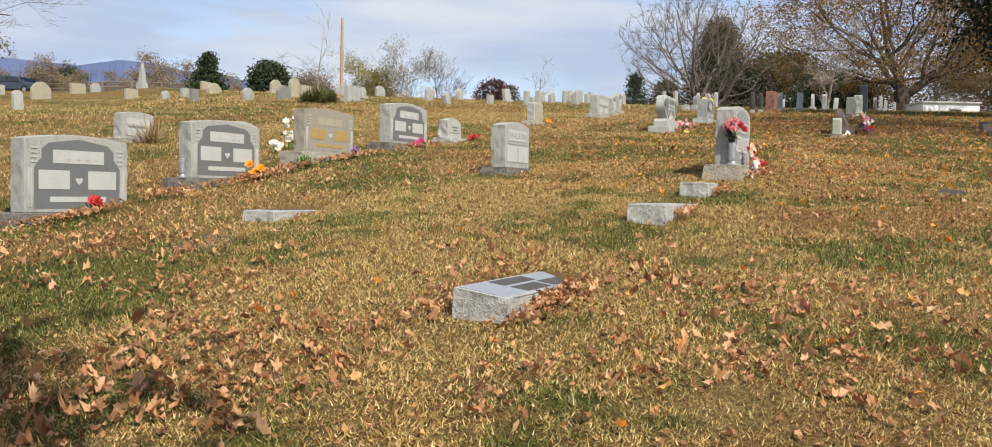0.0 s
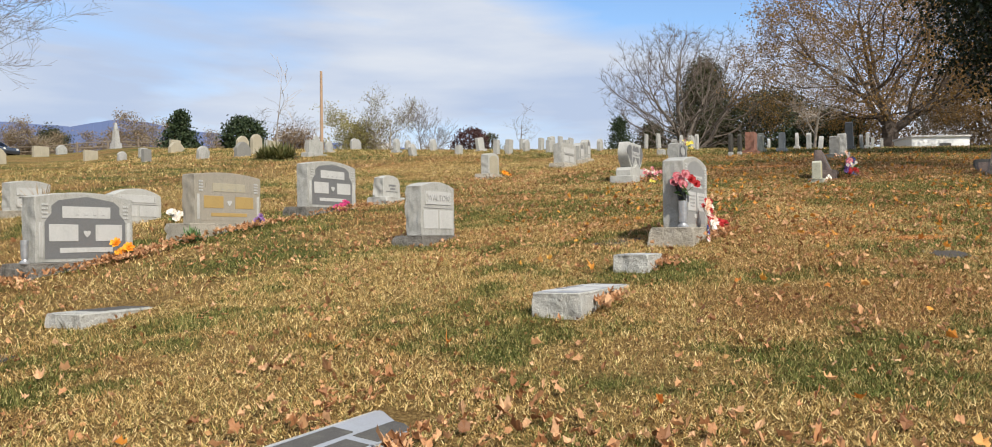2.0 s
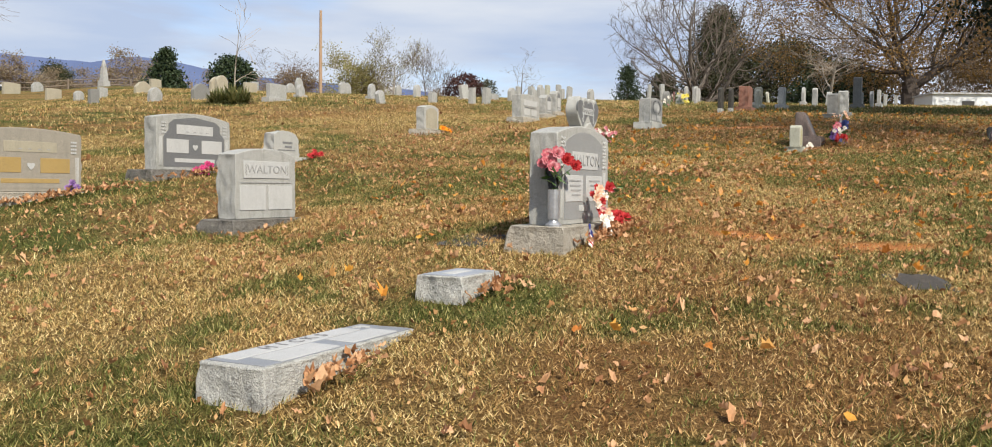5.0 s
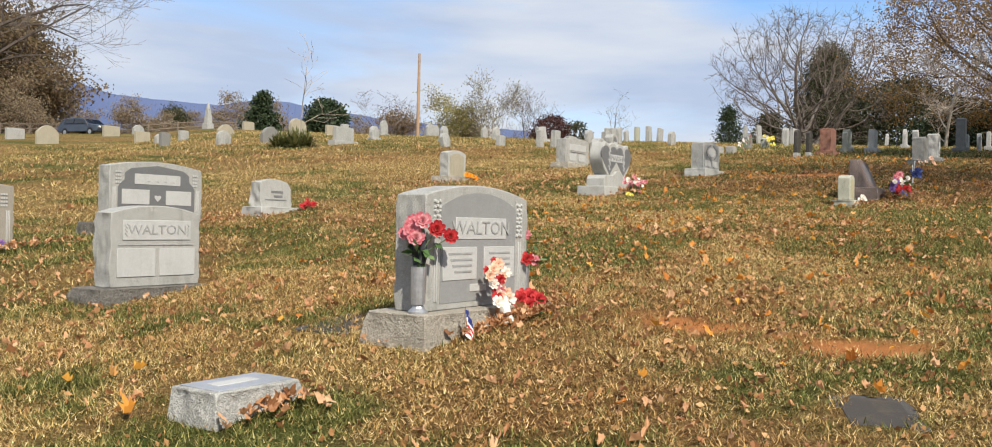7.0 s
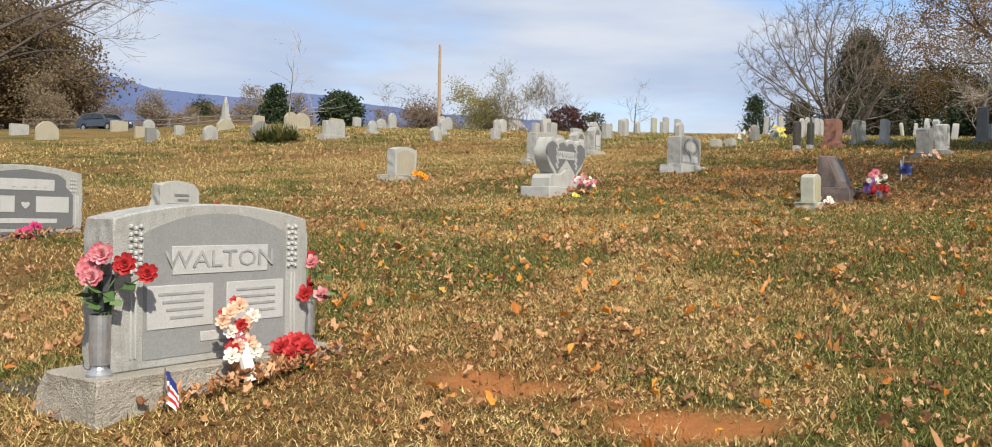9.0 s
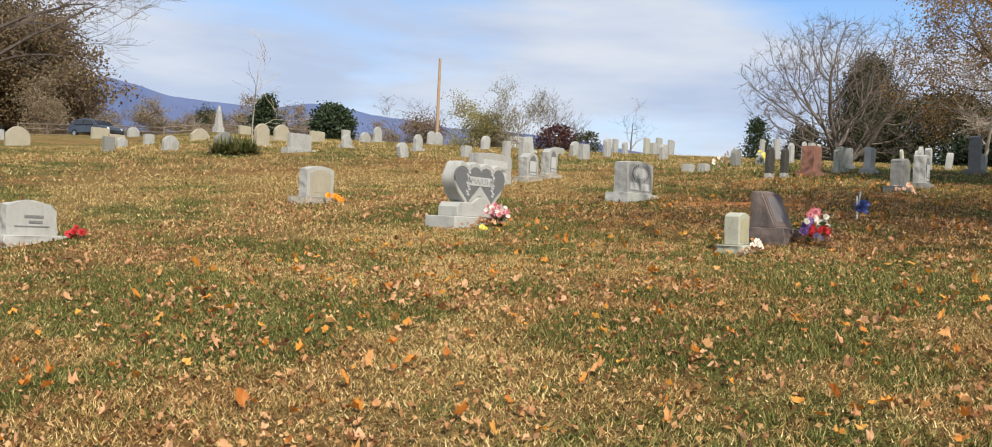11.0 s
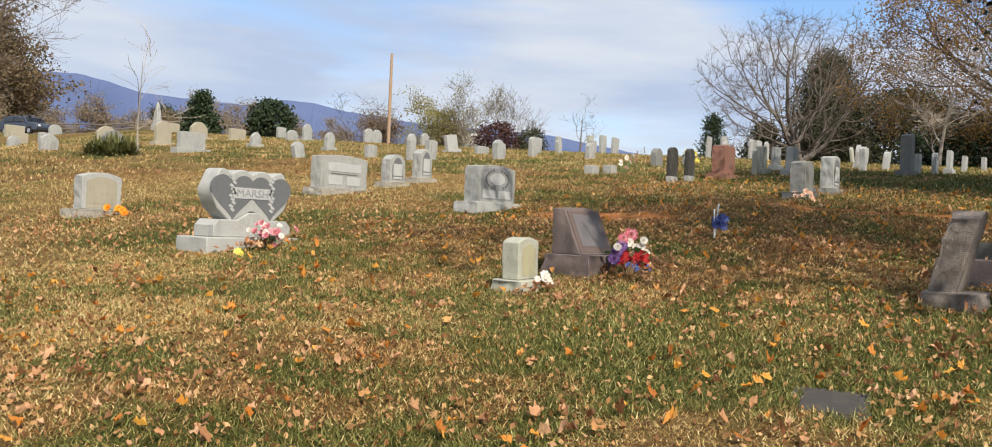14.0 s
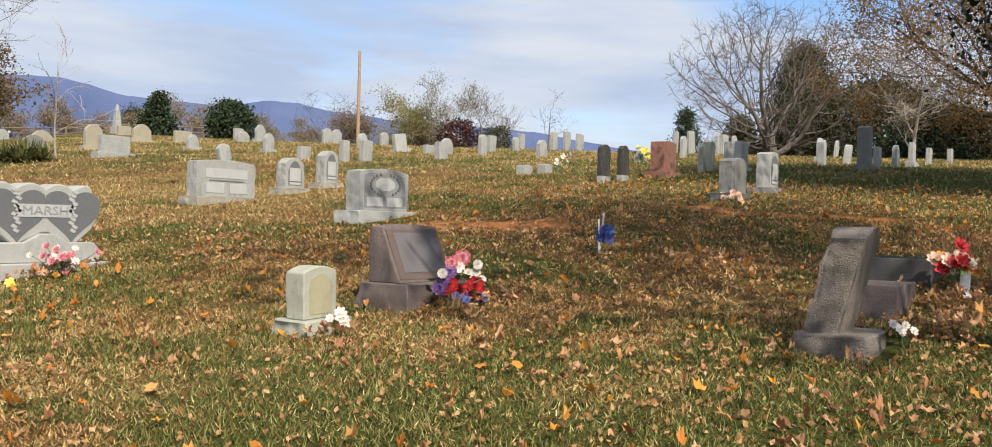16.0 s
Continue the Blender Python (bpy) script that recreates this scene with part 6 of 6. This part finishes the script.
for i in range(38):
    b = radians(66 - 40 * i / 37 + rng.uniform(-0.6, 0.6))
    d = rng.uniform(104, 124)
    x, y = -d * math.sin(b), d * math.cos(b)
    s = rng.uniform(0.65, 1.0) * (1.0 if i < 27 else 0.8)
    copy_thing(hedge, pose(x, y, gz(x, y) - rng.uniform(0.0, 0.5), 0, 0, rng.uniform(0, 360)) @ Matrix.Diagonal((s, s, s * rng.uniform(0.8, 1.2), 1)))
tree("round_tree", -125.0, 107.0, 9.5, "lone rounded grey-green tree in the distance", 354, levels=4, trunk=0.3, kids=(9, 10), spread=0.7, bare=0.3, leaf=CEDAR, each=16, leaf_size=0.26, puff=0.45)

# ---- car, fence, road, far buildings ----
ob = thing("car", pose(-66.6, 52.2, gz(-66.6, 52.2), 0, 0, 6), "dark blue-grey estate car parked by the fence", "car")
prof = [(-2.25, 0.35), (2.2, 0.35), (2.3, 0.62), (2.15, 0.85), (1.15, 1.0), (0.55, 1.42), (-0.4, 1.52), (-1.7, 1.45), (-2.15, 0.98), (-2.3, 0.8)]
bm = plate(prof, -0.88, 0.88)
for v in bm.verts:
    if v.co.z > 1.1:
        v.co.y *= 0.80
soften(part("body", bm, CAR_PAINT, ob), 0.06, 3)
for s in (-1, 1):
    for nm, pts in (("side_window", [(-1.6, 1.03), (-0.5, 1.03), (-0.5, 1.40), (-1.5, 1.37)]), ("side_window", [(-0.4, 1.03), (0.95, 1.03), (0.5, 1.33), (-0.4, 1.41)])):
        bm = bmesh.new()
        vs = [bm.verts.new((x, s * (0.885 - (z - 0.95) * 0.30 + dd), z)) for dd in (0, 0.012) for x, z in pts]
        for fc in ((0, 1, 2, 3), (7, 6, 5, 4), (0, 4, 5, 1), (1, 5, 6, 2), (2, 6, 7, 3), (3, 7, 4, 0)):
            bm.faces.new([vs[i] for i in fc])
        bmesh.ops.recalc_face_normals(bm, faces=bm.faces)
        part(nm, bm, CAR_GLASS, ob)
    for x in (-1.42, 1.42):
        wh = part("tyre", tube([(x, s * 0.72, 0.33), (x, s * 0.90, 0.33)], [0.33, 0.33], 20), TYRE, ob)
        part("rim", tube([(x, s * 0.86, 0.33), (x, s * 0.915, 0.33)], [0.19, 0.17], 14), STEEL, wh)
    part("headlight", tube([(2.12, s * 0.62, 0.72), (2.27, s * 0.62, 0.70)], [0.11, 0.09], 10), WHITE_PLASTIC, ob)
bm = bmesh.new()
vs = [bm.verts.new(p) for p in ((1.14, -0.74, 1.03), (1.14, 0.74, 1.03), (0.62, 0.66, 1.40), (0.62, -0.66, 1.40))]
bm.faces.new(vs)
bmesh.ops.solidify(bm, geom=bm.faces[:], thickness=0.015)
part("windscreen", bm, CAR_GLASS, ob)

ob = thing("rail_fence", Matrix.Identity(4), "weathered post-and-rail fence along the road", "fence")
a, b = Vector((-84.0, 55.0, 0)), Vector((-62.5, 71.0, 0))
n = 10
for i in range(n + 1):
    p = a.lerp(b, i / n)
    z = gz(p.x, p.y)
    part("post", tube([(p.x, p.y, z - 0.3), (p.x, p.y, z + 1.9)], [0.10, 0.09], 7), WOOD_POST, ob)
for i in range(n):
    p, q = a.lerp(b, i / n), a.lerp(b, (i + 1) / n)
    for h in (0.8, 1.3, 1.75):
        part("rail", tube([(p.x, p.y, gz(p.x, p.y) + h), (q.x, q.y, gz(q.x, q.y) + h)], [0.06, 0.06], 6), WOOD_POST, ob)

bm = bmesh.new()
prev = None
for i in range(41):
    u = i / 40
    p = Vector((-78, 36, 0)).lerp(Vector((-46, 63, 0)), u)
    d = Vector((0.64, -0.76, 0)) * 1.5
    row = [bm.verts.new((q.x, q.y, gz(q.x, q.y) + 0.03)) for q in (p - d, p + d)]
    if prev:
        bm.faces.new((prev[0], row[0], row[1], prev[1]))
    prev = row
tagged(mesh_object("road", bm, GRAVEL), "narrow pale gravel lane across the cemetery", "road", kind="structure")

ob = thing("long_shed", pose(1.0, 78.3, 0, 0, 0, 24), "long low white building beyond the trees", "building")
soften(part("wall", box(-2.1, 2.1, -1.5, 1.5, 4, 8.8), WHITE_PAINT, ob), 0.02)
bm = bmesh.new()
plate([(-2.2, 8.8), (2.2, 8.8), (2.2, 8.91), (-2.2, 8.91)], -1.65, 1.65, bm)
part("roof", bm, ROOF_GREY, ob)
part("door", box(-0.1, 0.75, -1.52, -1.45, 4, 8.35), DARK_STONE, ob, "dark open doorway")
ob = thing("farm_shed", pose(-66.0, 106.0, 10.4, 0, 0, 50), "low shed with a pale metal roof beyond the crest", "building")
soften(part("wall", box(-3.5, 3.5, -2.2, 2.2, -1, 2.6), WHITE_PAINT, ob), 0.02)
part("roof", plate([(-3.8, 2.6), (3.8, 2.6), (2.6, 4.0), (-2.6, 4.0)], -2.5, 2.5), ROOF_GREY, ob)


# ---- grass and fallen leaves ----
def scatter(n, x0, x1, y0, y1, r):
    return r.uniform(x0, x1, n), r.uniform(y0, y1, n)


BLOCKS = ((-8.12, 6.29, 1.60, 0.40), (-8.12, 8.69, 1.47, 0.40), (-8.16, 11.01, 1.5, 0.4), (-8.16, 13.39, 1.48, 0.4), (-1.985, 11.13, 1.42, 0.415), (-5.05, 11.28, 1.14, 0.37), (-2.13, 4.80, 1.34, 0.34), (-2.07, 8.08, 1.20, 0.35), (-2.065, 9.776, 0.49, 0.295), (-5.52, 7.02, 0.85, 0.36),
          (-4.98, 19.53, 1.28, 0.46), (-1.49, 19.65, 0.38, 0.28), (-1.36, 20.44, 0.72, 0.42), (1.60, 20.55, 0.62, 0.42), (0.41, 11.24, 0.36, 0.27), (1.29, 17.96, 0.32, 0.25))


def clear_of_stones(x, y):
    ok = np.ones(len(x), bool)
    for fx, fy, w, t in BLOCKS:
        ok &= ~((x < fx + 0.005) & (x > fx - t - 0.005) & (y > fy - 0.005) & (y < fy + w + 0.005))
    return ok


def blades(name, n, area, length, width, seed, label, hole=None):
    """Matted turf: narrow blades, most of them lying over."""
    r = np.random.RandomState(seed)
    x, y = scatter(n, *area, r)
    keep = (x < 0.5 + 0.13 * y) & (y > 0.6 - 0.42 * x) | (y > 25)
    keep &= clear_of_stones(x, y) & (r.uniform(0, 1, n) > 0.93 * bare_soil(x, y))
    if hole:
        keep &= ~((x > hole[0]) & (x < hole[1]) & (y > hole[2]) & (y < hole[3]))
    keep &= r.uniform(0, 1, n) < 0.30 + 1.5 * np.clip(patchy(x, y, 0.06, 13.0) * 0.6 + patchy(x, y, 0.17, 17.0) * 0.4 - 0.28, 0, 1)
    x, y = x[keep], y[keep]
    n = len(x)
    green, brown = turf(x, y)
    # each blade is either green or dry, the more often green where the turf is
    green = (green * 0.78 + 0.12 > r.uniform(0, 1, n)) * r.uniform(0.6, 1.0, n)
    ln = length * r.uniform(0.45, 1.25, n) * (0.75 + 0.5 * patchy(x, y, 0.3, 3.0)) * (1 + 0.3 * green)
    a, e = r.uniform(0, math.tau, n), r.uniform(0.05, 1.15, n) + 0.2 * green
    d = np.stack([np.cos(a) * np.cos(e), np.sin(a) * np.cos(e), np.sin(e)], 1) * ln[:, None]
    b = r.uniform(0, math.tau, n)
    s = np.stack([np.cos(b), np.sin(b), np.zeros(n)], 1) * (width * r.uniform(0.6, 1.3, n) / 2)[:, None]
    p = np.stack([x, y, land(x, y) + r.uniform(-0.004, 0.012, n)], 1)
    v = np.stack([p - s, p + s, p + d], 1).reshape(-1, 3)
    me = fast_mesh(name, v, np.arange(n * 3).reshape(-1, 3), BLADES)
    for key, field in (("green", green), ("brown", brown)):
        me.attributes.new(key, "FLOAT", "POINT").data.foreach_set("value", np.repeat(field, 3).astype(np.float32))
    return tagged(new(name, me), label, "grass", kind="stuff")


blades("grass", 1900000, (-5.6, 3.2, 2.0, 21.5), 0.036, 0.0062, 1, "short matted straw-coloured turf with green tufts")
blades("grass", 700000, (-14.0, 4.5, 2.0, 30.0), 0.05, 0.010, 2, "short matted straw-coloured turf with green tufts", (-5.6, 3.2, 2.0, 21.5))
blades("grass", 300000, (-38.0, 6.0, 12.0, 62.0), 0.08, 0.022, 3, "short dry turf further up the hill", (-14.0, 4.5, 2.0, 30.0))

LOBES = ((0.0, -0.40), (0.20, -0.32), (0.40, -0.30), (0.34, -0.04), (0.50, 0.18), (0.28, 0.28), (0.0, 0.52), (-0.28, 0.28), (-0.50, 0.18), (-0.34, -0.04), (-0.40, -0.30), (-0.20, -0.32))


def leaf_shape(r, n, narrow=0.5, crease=0.11):
    """n leaves of one unit: a lobed outline round a middle point, cupped and curled."""
    o = np.array(LOBES)
    cup = r.uniform(-0.3, 0.8, n)[:, None]
    roll = r.uniform(-0.7, 0.9, n)[:, None]
    x = np.repeat(o[None, :, 0], n, 0) * (1 + r.normal(0, 0.13, (n, 12))) * r.uniform(narrow, 1.0, n)[:, None]
    y = np.repeat(o[None, :, 1], n, 0) * (1 + r.normal(0, 0.12, (n, 12)))
    fold = r.uniform(-0.2, 1.3, n)[:, None]
    z = cup * (x * x + y * y) * 1.6 + roll * x * np.abs(y) * 1.8 + fold * np.abs(x) + r.normal(0, crease, (n, 12))
    x = x * (1 - 0.38 * np.abs(fold))
    rim = np.stack([x, y, z], -1)
    return np.concatenate([np.zeros((n, 1, 3)), rim], 1)


def place_leaves(x, y, size, r, lift=0.03):
    n = len(x)
    v = leaf_shape(r, n) * size[:, None, None]
    a, tx, ty = r.uniform(0, math.tau, n), r.normal(0, 0.38, n), r.normal(0, 0.38, n)
    c, s = np.cos(a)[:, None], np.sin(a)[:, None]
    vx, vy, vz = v[..., 0] * c - v[..., 1] * s, v[..., 0] * s + v[..., 1] * c, v[..., 2]
    vz = vz + vx * np.tan(np.clip(tx, -1, 1))[:, None] + vy * np.tan(np.clip(ty, -1, 1))[:, None]
    z = land(x, y) + lift + r.uniform(0, 0.02, n)
    low = np.minimum(0, vz.min(1))
    return np.stack([vx + x[:, None], vy + y[:, None], vz - low[:, None] * 0.6 + z[:, None]], -1)


FAN = np.array([(0, i + 1, (i + 1) % 12 + 1) for i in range(12)])


def leaves(name, x, y, lo, hi, mat, seed, label, lift=0.022):
    r = np.random.RandomState(seed)
    ok = clear_of_stones(x, y)
    x, y = x[ok], y[ok]
    n = len(x)
    v = place_leaves(x, y, r.uniform(lo, hi, n), r, lift)
    f = (FAN[None] + 13 * np.arange(n)[:, None, None]).reshape(-1, 3)
    return tagged(new(name, fast_mesh(name, v.reshape(-1, 3), f, mat)), label, "leaves", kind="stuff")


# where the leaves gather on the lower slope
HEAPS = ((-4.27, 4.65, 0.35, 0.3, 1.0), (-3.6, 4.1, 0.4, 0.35, 0.9), (-3.2, 3.3, 0.5, 0.45, 1.0), (-3.35, 2.9, 0.5, 0.35, 1.0), (-2.55, 3.15, 0.3, 0.25, 0.7), (-2.95, 4.35, 0.22, 0.2, 0.7), (-2.6, 4.0, 0.22, 0.25, 0.6), (-1.9, 6.5, 0.2, 0.3, 0.6), (-0.9, 4.7, 0.4, 0.25, 0.6), (-0.2, 5.0, 0.4, 0.3, 0.6),
         (-1.7, 3.7, 0.2, 0.2, 0.6), (-1.1, 5.6, 0.5, 0.4, 0.35), (-4.4, 5.4, 0.6, 0.25, 0.3), (-2.2, 16.2, 0.7, 0.35, 0.7), (-1.5, 16.9, 0.5, 0.3, 0.5), (-2.9, 14.2, 0.3, 0.2, 0.8), (-0.4, 15.6, 0.5, 0.4, 0.4))


def drift(x, y):
    """How thick the leaves lie: thickest low on the slope, in heaps and loose clumps."""
    clump = np.clip((patchy(x, y, 0.42, 31.0) * 0.6 + patchy(x, y, 1.6, 37.0) * 0.4 - 0.44) / 0.3, 0, 1)
    low = np.where(y < 6.2, 0.30, np.where(y < 13, 0.22, 0.34))
    return np.clip(0.035 + clump * low + 0.75 * blot(x, y, HEAPS), 0, 0.9)


r = np.random.RandomState(11)
x, y = scatter(52000, -9, 3.5, 1.0, 24, r)
ok = r.uniform(0, 1, len(x)) < drift(x, y)
leaves("fallen_leaves", x[ok], y[ok], 0.03, 0.066, TAN_LEAF, 12, "dry tan and brown fallen leaves on the turf")
x, y = scatter(3600, -6.5, 1.2, 2.0, 6.6, r)
ok = r.uniform(0, 1, len(x)) < drift(x, y)
leaves("fallen_leaves", x[ok], y[ok], 0.05, 0.085, TAN_LEAF, 16, "curled dry leaves gathered low on the slope")
x, y = scatter(6500, -24, 5, 8, 44, r)
ok = r.uniform(0, 1, len(x)) < drift(x, y) * 0.7 + 0.10
leaves("fallen_leaves", x[ok], y[ok], 0.04, 0.085, TAN_LEAF, 13, "dry tan and brown fallen leaves on the turf")
# crumbled litter in the turf, thick where the maples shed
x, y = scatter(150000, -8, 4.5, 2.0, 32, r)
heavy = np.clip((y - 8) / 6, 0.16, 1) * np.clip((x + 7.5) / 5, 0.25, 1) * (0.35 + 0.65 * np.clip(drift(x, y) * 1.8, 0, 1))
ok = (r.uniform(0, 1, len(x)) < heavy) & clear_of_stones(x, y) & (bare_soil(x, y) < 0.35)
x, y = x[ok], y[ok]
ob = leaf_cloud("leaf_litter", np.stack([x, y, land(x, y) + 0.022], 1), 1, 0.006, 0.036, LITTER, None, random.Random(5))
tagged(ob, "crumbled reddish-brown leaf litter in the turf", "leaves", kind="stuff")
# drifts caught against the stones
px, py = [], []
for cx, cy, sx, sy, n in ((-7.93, 6.9, 0.10, 0.35, 260), (-7.93, 9.7, 0.10, 0.42, 300), (-7.98, 12.0, 0.11, 0.40, 260), (-8.0, 14.1, 0.08, 0.3, 80), (-2.0, 5.3, 0.06, 0.28, 210), (-2.62, 5.1, 0.10, 0.3, 60), (-2.6, 5.9, 0.2, 0.3, 60), (-1.98, 8.45, 0.05, 0.14, 60), (-1.85, 11.95, 0.06, 0.28, 150), (-1.98, 10.05, 0.05, 0.12, 40),
                           (-4.85, 20.1, 0.10, 0.16, 90), (-1.02, 20.85, 0.12, 0.3, 70), (1.78, 21.4, 0.08, 0.22, 70), (1.75, 22.2, 0.08, 0.2, 40), (-8.0, 10.6, 0.14, 0.3, 70), (-7.95, 8.2, 0.14, 0.25, 90), (-1.38, 19.75, 0.07, 0.12, 24)):
    px += list(r.normal(cx, sx, n))
    py += list(r.normal(cy, sy, n))
leaves("leaf_drift", np.array(px), np.array(py), 0.035, 0.07, TAN_LEAF, 14, "drifts of dry brown leaves against the stones", 0.05)
x, y = scatter(2200, -5, 5, 12, 32, r)
ok = r.uniform(0, 1, len(x)) < 0.5
leaves("fallen_leaves", x[ok], y[ok], 0.045, 0.085, ORANGE_LEAF, 15, "bright orange fallen maple leaves", 0.03)
# the brightest leaves by the path, one by one
o12 = np.random.RandomState(21)
shapes = []
for i in range(8):
    v = leaf_shape(o12, 1, 0.85, 0.04)[0]
    shapes.append(fast_mesh("maple_leaf", v, FAN, ORANGE_LEAF if i % 4 else TAN_LEAF))
rng = random.Random(31)
k2 = Mat("single_maple_leaf", 0.6)
inf = k2.node("ShaderNodeObjectInfo").outputs["Random"]
cc = k2.ramp(inf, (0.0, (0.50, 0.17, 0.03)), (0.35, (0.66, 0.27, 0.04)), (0.7, (0.72, 0.38, 0.06)), (1.0, (0.58, 0.33, 0.16)))
k2.colour(k2.mix(k2.range(k2.noise(3.0, 4.0), 0.4, 0.8, 0.0, 0.4), cc, (0.30, 0.10, 0.03))).translucent(cc, 0.25)
for s in shapes:
    s.materials[0] = k2.m
for i in range(200):
    u = rng.random()
    if i < 70:
        x, y = rng.uniform(-4.0, 2.2), rng.uniform(3.5, 12.5)
    else:
        x, y = rng.uniform(-3.6, 2.6), rng.uniform(13.2, 21.5)
    s = rng.uniform(0.055, 0.085)
    if not clear_of_stones(np.array([x]), np.array([y]))[0]:
        continue
    ob = new("maple_leaf", shapes[i % 8])
    ob.matrix_world = pose(x, y, gz(x, y) + 0.04, rng.uniform(-28, 28), rng.uniform(-28, 28), rng.uniform(0, 360)) @ Matrix.Diagonal((s, s, s, 1))
    tagged(ob, "single orange maple leaf on the grass", "leaf", "fallen maple leaves")
